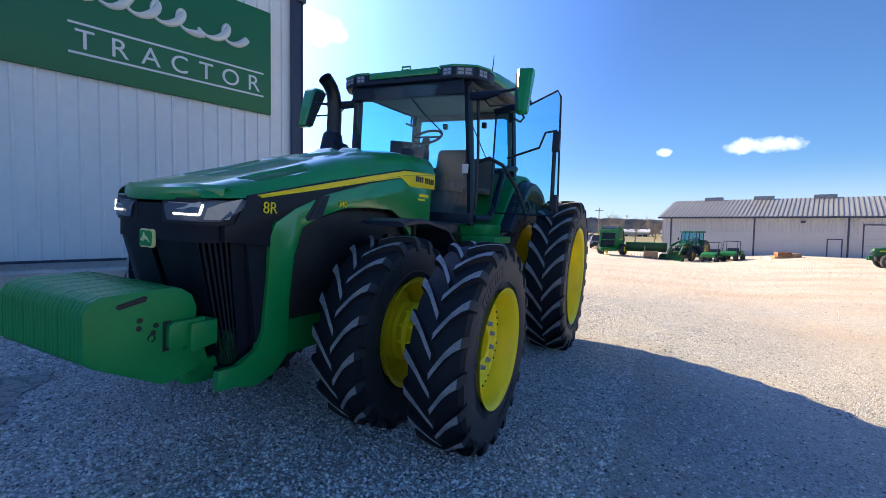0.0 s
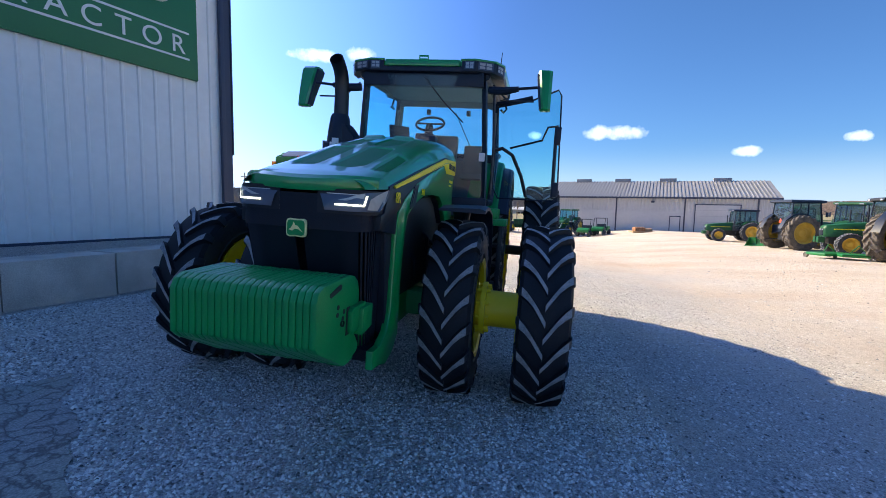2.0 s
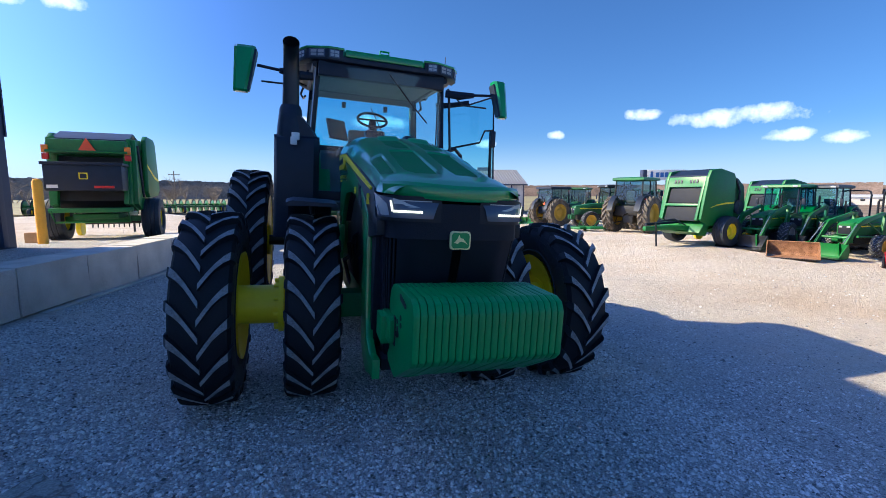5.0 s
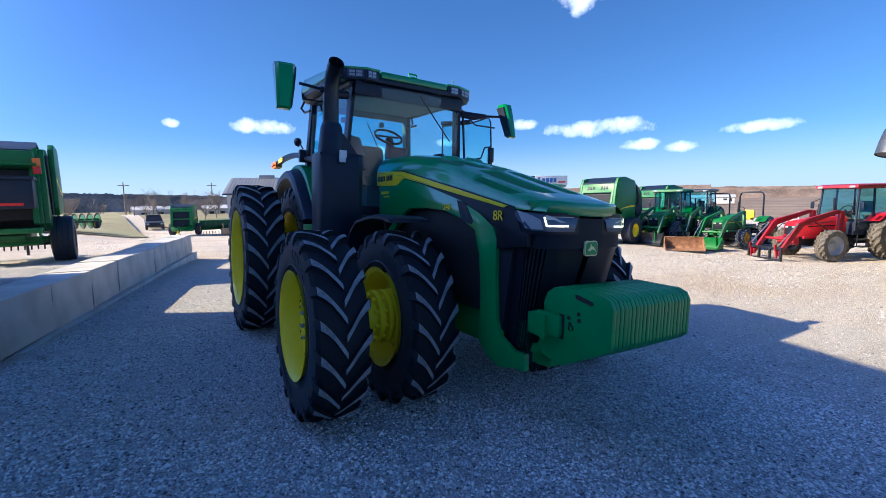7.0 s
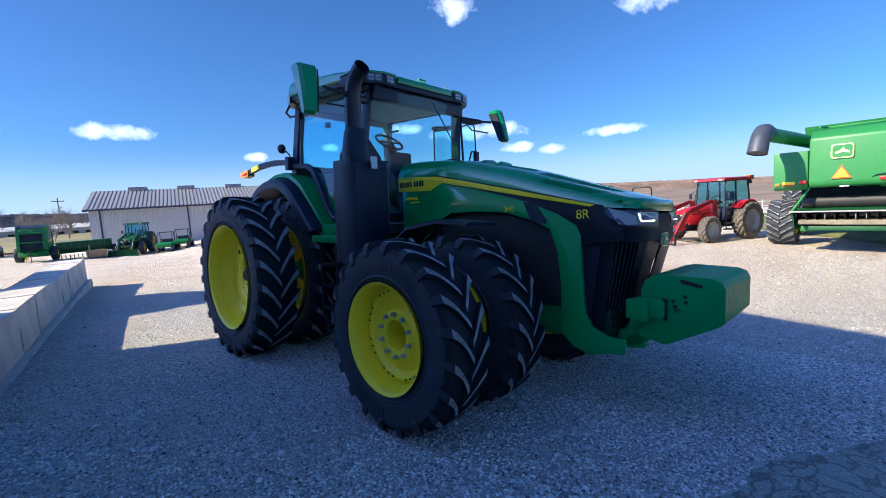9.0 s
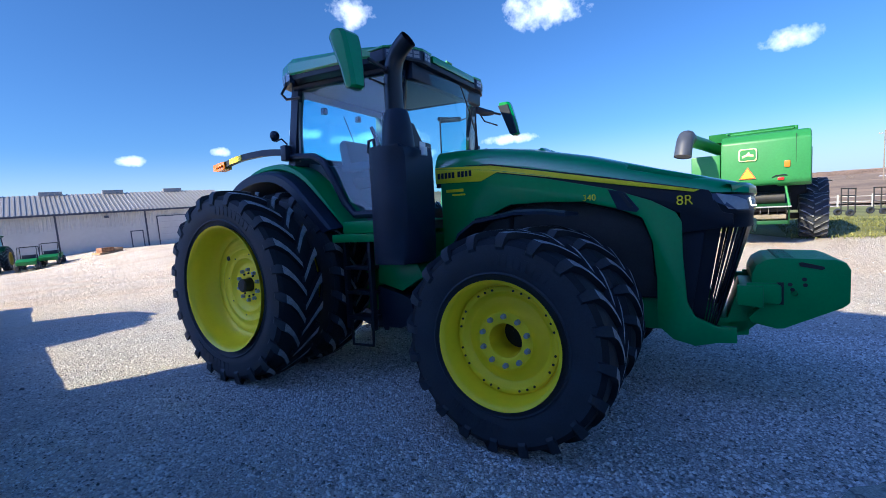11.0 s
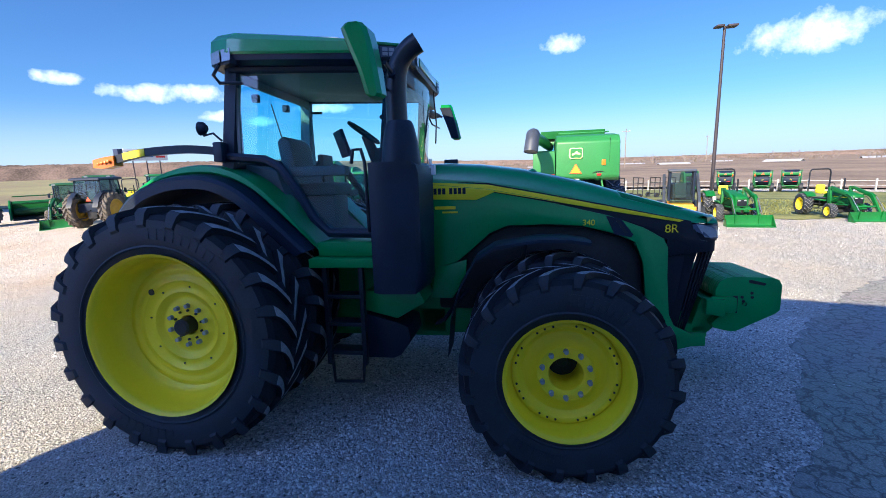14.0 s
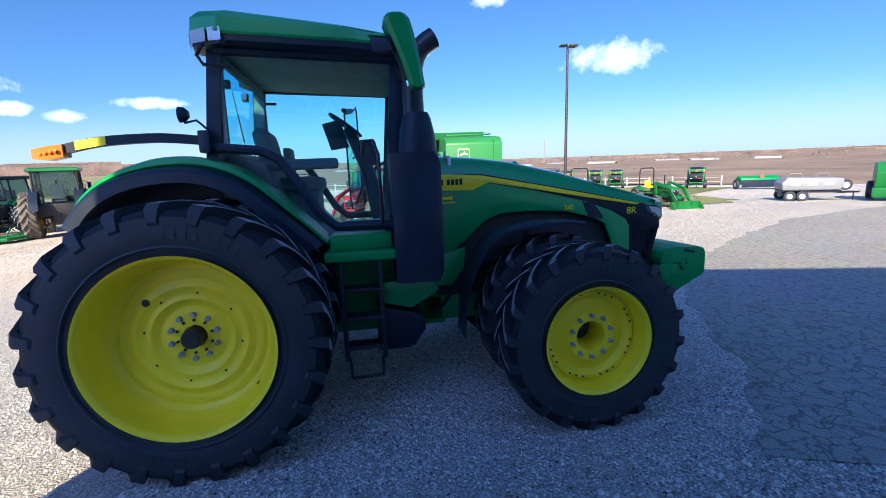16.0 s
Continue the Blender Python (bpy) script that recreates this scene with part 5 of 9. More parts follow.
for sx in (-1, 1):
    # frame members: front post, rear post, lower curve, roof rail
    part("front_post", Shape().loft([[(sx * x, y, z) for x, y in ((a - 0.05, yy), (a, yy - 0.03), (a + 0.015, yy + 0.03), (a + 0.005, yy + 0.10), (a - 0.04, yy + 0.10))] for z, a, yy in ((1.60, 0.82, 1.50), (2.2, 0.80, 1.44), (3.12, 0.735, 1.36))]), BLACK, tractor, "black cab front post")
    part("rear_post", Shape().loft([[(sx * x, y, z) for x, y in ((a - 0.06, yy - 0.06), (a, yy - 0.06), (a + 0.005, yy + 0.05), (a - 0.06, yy + 0.07))] for z, a, yy in ((2.30, 0.84, 2.98), (3.2, 0.78, 2.90))]), BLACK, tractor, "black cab rear post")
    curve = [(sx * 0.83, 1.52, 1.68), (sx * 0.835, 2.02, 1.69), (sx * 0.835, 2.16, 1.82), (sx * 0.835, 2.32, 2.10), (sx * 0.835, 2.46, 2.30), (sx * 0.835, 2.60, 2.37), (sx * 0.835, 2.98, 2.41)]
    part("door_frame", Shape().tube(curve, 0.042, 8), BLACK, tractor)
    part("post_trim", Shape().loft([[(sx * x, y, z) for x, y in ((a - 0.085, yy - 0.05), (a - 0.066, yy - 0.05), (a - 0.066, yy + 0.06), (a - 0.085, yy + 0.06))] for z, a, yy in ((2.35, 0.84, 2.96), (3.14, 0.78, 2.90))]), LINER, tractor, "beige inner post trim")
    part("roof_rail", Shape().tube([(sx * 0.74, 1.34, 3.12), (sx * 0.77, 2.9, 3.20)], 0.045, 8), BLACK, tractor)
side_pane = [(2.90, 3.14), (1.44, 3.10), (1.55, 1.70), (2.04, 1.71), (2.18, 1.86), (2.34, 2.13), (2.48, 2.32), (2.62, 2.39), (2.95, 2.42)]


def lean(x, z):
    return x - 0.085 * (z - 1.7) / 1.4


pane = Shape()
pane.add([(-lean(0.835, z), y, z) for y, z in side_pane], [tuple(range(len(side_pane)))])
o = part("side_window", pane, GLASS_CLEAR, tractor, "tinted glass side window")
wind = Shape()
rings = []
for z in (1.72, 2.1, 2.6, 3.1):
    a, yy = lerp(z, [1.6, 3.12], [0.79, 0.70]), lerp(z, [1.6, 3.12], [1.47, 1.33])
    rings.append([(a * u, yy - 0.10 * (1 - u * u) * (1.0), z) for u in (-1, -0.75, -0.5, -0.25, 0, 0.25, 0.5, 0.75, 1)])
part("windshield", wind.loft(rings, closed=False), GLASS_FRONT, tractor, "curved tinted windshield")
rw = Shape()
rw.loft([[(a * u, yy, z) for u in (-1, 1)] for z, a, yy in ((2.42, 0.80, 3.00), (3.20, 0.735, 2.92))], closed=False)
part("rear_window", rw, GLASS_CLEAR, tractor, "tinted rear window")
part("rear_frame", Shape().box(-0.80, 0.80, 2.93, 3.02, 2.30, 2.42, 0.012), BLACK, tractor)
part("rear_surround", Shape().prism([(-0.80, 2.40), (-0.77, 3.17), (0.77, 3.17), (0.80, 2.40), (0.755, 2.40), (0.735, 3.00), (0.70, 3.07), (0.64, 3.09), (-0.64, 3.09), (-0.70, 3.07), (-0.735, 3.00), (-0.755, 2.40)], "y", 2.855, 2.885), LINER, tractor, "pale grey trim round the rear window")
for x0 in (-0.32, 0.30):
    part("rear_lamp_housing", Shape().box(x0, x0 + 0.06, 2.93, 3.0, 2.99, 3.07, 0.012), BLACK, tractor)
part("front_header", Shape().box(-0.72, 0.72, 1.27, 1.36, 2.985, 3.16, 0.015), BLACK, tractor)
part("rear_header", Shape().box(-0.76, 0.76, 2.87, 2.96, 3.165, 3.215, 0.01), BLACK, tractor)

# roof: black underside band, green cap, corner lamp clusters
band = Shape()
def roof_ring(z, g, front, rear):
    return [(-0.66 - g, front, z), (-0.88 - g, front + 0.22, z), (-0.93 - g, front + 0.5, z), (-0.93 - g, rear - 0.28, z), (-0.82 - g, rear - 0.05, z), (-0.66 - g, rear, z),
            (0.66 + g, rear, z), (0.82 + g, rear - 0.05, z), (0.93 + g, rear - 0.28, z), (0.93 + g, front + 0.5, z), (0.88 + g, front + 0.22, z), (0.66 + g, front, z)]
def tilt(ring, dz=0.0):
    return [(x, y, z + 0.062 * (y - 1.3) + dz) for x, y, z in ring]
band.loft([tilt(roof_ring(3.115, -0.06, 1.29, 2.98)), tilt(roof_ring(3.14, -0.01, 1.25, 3.03)), tilt(roof_ring(3.205, 0.0, 1.24, 3.06)), tilt(roof_ring(3.22, -0.03, 1.27, 3.03))])
part("roof_band", band, BLACK, tractor, "black roof underside band")
capm = Shape()
def wedge(ring, k):
    return [(x, y, z + k * (y - 1.3)) for x, y, z in ring]
capm.loft([tilt(roof_ring(3.185, 0.004, 1.26, 3.085)), tilt(roof_ring(3.205, 0.012, 1.245, 3.095)), wedge(roof_ring(3.262, 0.005, 1.255, 3.085), 0.095), wedge(roof_ring(3.275, -0.012, 1.27, 3.02), 0.122), wedge(roof_ring(3.305, -0.08, 1.36, 2.92), 0.118), wedge(roof_ring(3.325, -0.30, 1.65, 2.7), 0.112)])
part("roof_cap", capm, GREEN, tractor, "dark green cab roof", smooth=18)
part("visor_edge", Shape().box(-0.44, 0.44, 1.20, 1.30, 3.19, 3.265, 0.014), GREEN, tractor, "green roof front edge")
part("visor_lip", Shape().box(-0.50, 0.50, 1.215, 1.32, 3.135, 3.192, 0.012), BLACK, tractor)
part("headliner", Shape().prism([(1.42, 3.085), (2.90, 3.178), (2.90, 3.20), (1.42, 3.108)], "x", -0.74, 0.74, 0.006), LINER, tractor, "beige cab headliner")
for sx in (-1, 1):
    cl = part("work_lamp", Shape().prism([(sx * 0.46, 1.215), (sx * 0.62, 1.205), (sx * 0.84, 1.30), (sx * 0.93, 1.46), (sx * 0.93, 1.62), (sx * 0.80, 1.5), (sx * 0.5, 1.34)], "z", 3.14, 3.255, 0.012), BLACK, tractor, "black corner lamp cluster")
    part("cluster_cap", Shape().prism([(sx * 0.45, 1.21), (sx * 0.62, 1.20), (sx * 0.85, 1.295), (sx * 0.94, 1.45), (sx * 0.94, 1.64), (sx * 0.80, 1.52), (sx * 0.5, 1.36)], "z", 3.254, 3.278, 0.006), GREEN, cl)
    for (xa, ya), (xb, yb) in (((0.50, 1.207), (0.61, 1.200)), ((0.655, 1.212), (0.82, 1.284)), ((0.865, 1.33), (0.925, 1.44))):
        pane_ = part("lamp_lens", Shape().loft([[(sx * xa, ya - 0.004, z), (sx * xb, yb - 0.004, z)] for z in (3.160, 3.248)], closed=False), SMOKED, cl, "smoked work lamp lens")
        for u0, u1 in ((0.10, 0.46), (0.54, 0.90)):
            for z0, z1 in ((3.172, 3.200), (3.208, 3.236)):
                part("led_cell", Shape().loft([[(sx * (xa + (xb - xa) * u), ya + (yb - ya) * u - 0.008, z) for u in (u0, u1)] for z in (z0, z1)], closed=False), LENS if xa < 0.6 else GREY_PAINT, pane_)
    cl = part("work_lamp", Shape().prism([(sx * 0.62, 3.09), (sx * 0.82, 3.04), (sx * 0.935, 2.80), (sx * 0.90, 2.75), (sx * 0.7, 2.9), (sx * 0.55, 3.02)], "z", 3.20, 3.335, 0.012), BLACK, tractor, "black rear lamp cluster")
    for (xa, ya), (xb, yb) in (((0.825, 3.045), (0.905, 2.905)), ((0.91, 2.885), (0.942, 2.78)), ((0.66, 3.095), (0.80, 3.060))):
        part("lamp_lens", Shape().loft([[(sx * xa + sx * 0.004, ya + 0.003, z), (sx * xb + sx * 0.004, yb + 0.003, z)] for z in (3.225, 3.325)], closed=False), LENS, cl, "clear work lamp lens")
    part("grab_rail", Shape().tube([(sx * 0.86, 2.95, 3.22), (sx * 0.90, 2.99, 3.12), (sx * 0.86, 2.96, 3.06), (sx * 0.84, 2.75, 3.05)], 0.016, 8), BLACK_METAL, tractor)
part("roof_bracket", Shape().box(-0.05, 0.05, 1.25, 1.36, 3.26, 3.29, 0.006).tube([(-0.05, 1.30, 3.27), (-0.05, 1.28, 3.325), (0.05, 1.28, 3.325), (0.05, 1.30, 3.27)], 0.012, 8), GREEN, tractor, "small roof receiver bracket")
part("antenna", Shape().tube([(0.86, 1.72, 3.25), (0.87, 1.73, 3.52)], [0.009, 0.004], 6), BLACK_METAL, tractor)

# mirrors on arms
for sx in (-1, 1):
    arm = part("mirror_arm", Shape().tube([(sx * 0.78, 1.38, 2.98), (sx * 0.95, 1.34, 2.965), (sx * 1.12, 1.30, 2.98)], [0.045, 0.05, 0.03], 8).tube([(sx * 1.10, 1.30, 2.98), (sx * 1.34, 1.29, 3.0)], 0.016, 8), BLACK, tractor, "black mirror arm")
    xa, xb = (1.36, 1.57) if sx < 0 else (1.32, 1.48)
    ya, yb = (1.24, 1.47) if sx < 0 else (1.10, 1.26)
    # stations: height, front and rear edge
    rows = ((2.715, 1.27, 1.35), (2.735, 1.25, 1.375), (2.9, 1.275, 1.42), (3.10, 1.315, 1.50), (3.185, 1.34, 1.53), (3.215, 1.37, 1.50)) if sx < 0 else ((2.70, 1.06, 1.14), (2.72, 1.04, 1.16), (2.9, 1.08, 1.22), (3.11, 1.14, 1.30), (3.15, 1.16, 1.29))
    head = Shape()
    def inner(z):
        return xa + (xb - xa) * lerp(z, [2.70, 3.0, 3.2], [0.36, 0.12, 0.0])
    head.loft([[(sx * inner(z), y0 + 0.03, z), (sx * (inner(z) + 0.03), y0, z), (sx * (xb - 0.03), y0 + 0.01, z), (sx * xb, y0 + 0.04, z), (sx * xb, y1 - 0.03, z), (sx * (xb - 0.02), y1, z), (sx * inner(z), y1, z)] for z, y0, y1 in rows])
    mh = part("mirror_head", head, GREEN, arm, "green backed tall mirror head", smooth=22)
    part("mirror_pane", Shape().loft([[(sx * (inner(z) + 0.02), y1 + 0.004, z), (sx * (xb - 0.02), y1 + 0.004, z)] for z, y0, y1 in rows[1:-1]], closed=False), MIRROR, mh, "mirror glass")
    part("mirror_bezel", Shape().loft([[(sx * (inner(z) - 0.012), y0 + 0.03, z), (sx * (inner(z) + 0.012), y0 + 0.02, z), (sx * (inner(z) + 0.012), y1 + 0.008, z), (sx * (inner(z) - 0.012), y1 + 0.008, z)] for z, y0, y1 in rows[1:-1]]), BLACK, mh)
    part("mirror_stay", Shape().tube([(sx * 0.82, 1.42, 3.05), (sx * 1.0, 1.36, 2.86), (sx * 1.30, 1.32, 2.85)], 0.010, 6), BLACK_METAL, arm)

# open left door, with rails
H = (0.84, 1.97)
dv = Vector((0.78, -0.13, 0)).normalized()
def dpt(u, z, off=0.0):
    return (H[0] + dv.x * u - dv.y * off, H[1] + dv.y * u + dv.x * off * 1, z)
door_out = [(0.02, 2.92), (0.45, 3.0), (0.76, 3.12), (0.80, 3.05), (0.86, 1.82), (0.80, 1.76), (0.10, 1.76), (0.02, 1.9)]
dr = Shape()
dr.add([dpt(u, z) for u, z in door_out], [tuple(range(len(door_out)))])
door = part("door", dr, GLASS, tractor, "open tinted glass cab door")
part("door_edge", Shape().tube([dpt(u, z) for u, z in (door_out + door_out[:1])], 0.011, 6), BLACK, door)
part("door_post", Shape().tube([dpt(0.78, 2.5, -0.02), dpt(0.80, 1.80, -0.02)], 0.022, 8), BLACK_METAL, door)
part("door_hinge", Shape().tube([dpt(0.0, 2.96), dpt(0.25, 2.99), dpt(0.45, 3.03)], 0.03, 8), BLACK, door)
part("door_rail", Shape().tube([dpt(0.22, 2.40, -0.03), dpt(0.62, 2.50, -0.06), dpt(0.68, 2.66, -0.06), dpt(0.80, 2.68, -0.03)], 0.013, 8), BLACK_METAL, door)
part("door_latch", Shape().box(-0.04, 0.04, -0.03, 0.03, -0.11, 0.11, 0.012, turn=Matrix.Translation(dpt(0.80, 2.56, -0.03))), BLACK, door)
part("door_latch", Shape().box(-0.04, 0.04, -0.03, 0.03, -0.09, 0.09, 0.012, turn=Matrix.Translation(dpt(0.82, 1.90, -0.03))), BLACK, door)
part("hand_rail", Shape().tube([(0.86, 1.50, 2.30), (0.98, 1.50, 2.34), (1.10, 1.62, 2.28), (1.22, 1.80, 2.05), (1.30, 1.92, 1.80)], 0.022, 8), BLACK_METAL, tractor, "curved black hand rail")
part("hand_rail", Shape().tube([(0.88, 1.44, 1.78), (0.88, 1.42, 2.35), (0.84, 1.42, 2.95)], 0.016, 8), BLACK_METAL, tractor)
part("hand_rail", Shape().tube([(-0.90, 1.62, 1.70), (-0.93, 1.62, 2.30), (-0.90, 1.66, 2.42), (-0.88, 1.74, 2.42), (-0.88, 1.76, 2.30)], 0.016, 8), BLACK_METAL, tractor)
part("marker_plate", Shape().box(0.72, 0.79, 1.37, 1.39, 2.16, 2.26, 0.006), WHITE, tractor, "small white plate on the cab post")
part("marker_plate", Shape().box(-0.995, -0.93, 1.0, 1.03, 2.18, 2.26, 0.006), WHITE, tractor)

# warning light arm and small mirror on the right rear
arm = part("light_arm", Shape().loft([[(x - 0.025, y, z - 0.036), (x + 0.025, y, z - 0.036), (x + 0.025, y, z + 0.036), (x - 0.025, y, z + 0.036)] for x, y, z in rounded_line([(-0.90, 3.02, 2.46), (-0.93, 3.3, 2.485), (-0.97, 3.6, 2.475), (-1.0, 3.8, 2.45), (-1.03, 4.0, 2.40)])]), BLACK, tractor, "black warning light arm")
part("reflector_patch", Shape().loft([[(x - 0.028, y, z - 0.03), (x + 0.028, y, z - 0.03), (x + 0.028, y, z + 0.035), (x - 0.028, y, z + 0.035)] for x, y, z in ((-0.985, 3.68, 2.467), (-1.012, 3.88, 2.433))]), YELLOW, arm, "yellow reflective patch")
lamp_bulbs = part("amber_lamp", Shape().loft([[(x - 0.05, y, z - h_), (x + 0.05, y, z - h_), (x + 0.05, y, z + h_), (x - 0.05, y, z + h_)] for x, y, z, h_ in ((-1.02, 3.95, 2.40, 0.045), (-1.04, 4.05, 2.38, 0.05), (-1.05, 4.14, 2.375, 0.035))]), AMBER, arm, "amber warning lamp")
for k in range(4):
    part("led_bulb", Shape().lathe([(-1.105, 0.0), (-1.10, 0.012), (-1.085, 0.018)], (0, 3.985 + 0.035 * k, 2.392 - 0.006 * k), 10), AMBER, lamp_bulbs)
part("arm_mount", Shape().box(-0.93, -0.84, 2.96, 3.05, 2.36, 2.54, 0.015), BLACK, tractor)
part("camera_stalk", Shape().tube([(-0.88, 2.98, 2.55), (-0.90, 3.05, 2.62), (-0.91, 3.14, 2.60)], 0.01, 6).loft([[(-0.91 + w * math.cos(q), y, 2.665 + w * 1.15 * math.sin(q)) for q in [k * math.pi / 6 for k in range(12)]] for y, w in ((3.10, 0.025), (3.13, 0.05), (3.17, 0.055))]), BLACK, tractor, "small black work lamp")

# inside the cab
part("operator_seat", Shape().box(-0.26, 0.26, 2.18, 2.66, 2.02, 2.16, 0.055).prism([(2.58, 2.10), (2.66, 2.08), (2.78, 2.40), (2.81, 2.60), (2.74, 2.66), (2.66, 2.60), (2.62, 2.40)], "x", -0.24, 0.24, 0.05), SEAT, tractor, "grey cloth operator seat")
part("seat_base", Shape().box(-0.2, 0.2, 2.22, 2.6, 1.58, 2.03, 0.03), CAB_TRIM, tractor)
part("passenger_seat", Shape().box(0.36, 0.66, 2.25, 2.6, 2.0, 2.08, 0.03).box(0.36, 0.66, 2.56, 2.64, 2.06, 2.5, 0.03), SEAT, tractor, "grey fold-down passenger seat")
part("armrest_console", Shape().box(-0.42, -0.28, 2.0, 2.6, 2.22, 2.32, 0.03), CAB_TRIM, tractor)
part("display", Shape().box(-0.18, 0.10, -0.02, 0.02, -0.13, 0.13, 0.012, turn=Matrix.Translation((-0.42, 2.02, 2.52)) @ Matrix.Rotation(radians(35), 4, "Z") @ Matrix.Rotation(radians(-18), 4, "X")), BLACK, tractor, "black touch display")
part("steering_column", Shape().tube([(-0.02, 1.62, 1.7), (-0.02, 1.72, 2.2), (-0.02, 1.90, 2.64)], [0.09, 0.07, 0.05], 10).box(-0.14, 0.10, 1.62, 1.78, 2.25, 2.50, 0.03), BLACK, tractor)
ring = [(-0.02 + 0.185 * math.cos(a), 1.92 + 0.185 * math.sin(a) * 0.80, 2.67 + 0.185 * math.sin(a) * 0.6) for a in [k * math.pi / 12 for k in range(25)]]
part("steering_wheel", Shape().tube(ring, 0.016, 8).tube([ring[0], ring[12]], 0.012, 6).tube([(-0.02, 1.92, 2.67), ring[18]], 0.012, 6), BLACK, tractor, "black steering wheel")
part("wiper", Shape().tube([(0.05, 1.17, 3.06), (0.30, 1.19, 2.78), (0.52, 1.24, 2.58)], 0.008, 6), BLACK_METAL, tractor)
part("rear_wiper", Shape().tube([(0.12, 3.03, 3.05), (0.38, 3.03, 2.55)], 0.007, 6), BLACK_METAL, tractor)

# ---- simpler wheels for the parked machines ----
def unit_tyre(name, kind, mats):
    """Tyre of radius 1 and width 1 on the x axis."""
    s = Shape()
    if kind == "bar":
        prof = [(-0.36, 0.56), (-0.49, 0.62), (-0.505, 0.76), (-0.50, 0.88), (-0.46, 0.915), (-0.38, 0.925), (-0.30, 0.93), (-0.22, 0.934), (-0.14, 0.937), (-0.07, 0.94), (-0.02, 0.94)]
        prof = prof + [(-x, q) for x, q in prof[::-1]]
        n, w, lug = 252, len(prof), 2 * math.pi / 18
        pts, top = [], []
        for k in range(n):
            a = 2 * math.pi * k / n
            for x, q in prof:
                u = abs(x) / 0.5
                off = (a - 0.36 * u - (0.5 * lug if x > 0 else 0)) % lug
                up = q > 0.87 and min(off, lug - off) < 0.062
                rr = q + (0.062 if q > 0.9 else 0.045) * up
                top.append(up)
                pts.append((x * (1.03 if up and u > 0.9 else 1), -rr * math.cos(a), rr * math.sin(a)))
        for k in range(n):
            for j in range(w - 1):
                f = (k * w + j, k * w + j + 1, ((k + 1) % n) * w + j + 1, ((k + 1) % n) * w + j)
                s.f.append(f)
                s.mi.append(1 if all(top[q] for q in f) else 0)
        s.v = pts
    else:
        s.lathe([(-0.36, 0.52), (-0.48, 0.58), (-0.5, 0.76), (-0.44, 0.95), (-0.34, 0.985), (-0.24, 0.99), (-0.22, 0.965), (-0.19, 0.99), (-0.04, 1.0), (-0.02, 0.975), (0.02, 0.975), (0.04, 1.0), (0.19, 0.99), (0.22, 0.965), (0.24, 0.99), (0.34, 0.985), (0.44, 0.95), (0.5, 0.76), (0.48, 0.58), (0.36, 0.52)], n=40)
    return s.mesh(name, mats, 35)


BAR_TYRE = unit_tyre("tyre", "bar", [RUBBER, RUBBER_DUST_SHEEN])
BAR_TYRE_OLD = unit_tyre("tyre", "bar", [RUBBER_OLD, RUBBER_OLD])
RIB_TYRE = unit_tyre("tyre", "rib", [RUBBER, RUBBER])
RIM_PROFILE = [(0.42, 0.60), (0.46, 0.62), (0.42, 0.56), (0.15, 0.52), (0.05, 0.40), (0.10, 0.25), (0.20, 0.20), (0.22, 0.0)]
RIMS = {}


def rim_of(mat):
    if mat.name not in RIMS:
        s = Shape().lathe(RIM_PROFILE, n=32).lathe([(-0.05, 0.45), (-0.40, 0.56), (-0.46, 0.62)], n=32)
        RIMS[mat.name] = s.mesh("rim", mat, 40)
    return RIMS[mat.name]


def plain_wheel(parent, x, y, z, r, w, mat, tyre=None, label=""):
    side = 1 if x > 0 else -1
    o = new("wheel", rim_of(mat))
    o.parent = parent
    o.matrix_basis = Matrix.Translation((x, y, z)) @ Matrix.Rotation(0 if side > 0 else math.pi, 4, "Z") @ Matrix.Diagonal((w, r, r, 1))
    t = new("tyre", tyre or BAR_TYRE)
    t.parent = o
    t.matrix_basis = Matrix.Identity(4) if side > 0 else Matrix.Rotation(math.pi, 4, "Z")
    if label:
        tagged(o, label)
    return o


def at(x, y, heading, dz=0.0, s=1.0):
    """Pose on the yard; heading: degrees by which the machine's front (-y) is turned from -y, counterclockwise."""
    return Matrix.Translation((x, y, yard(x, y) + dz)) @ Matrix.Rotation(radians(heading), 4, "Z") @ Matrix.Scale(s, 4)


def facing(dx, dy):
    return math.degrees(math.atan2(dy, dx)) + 90


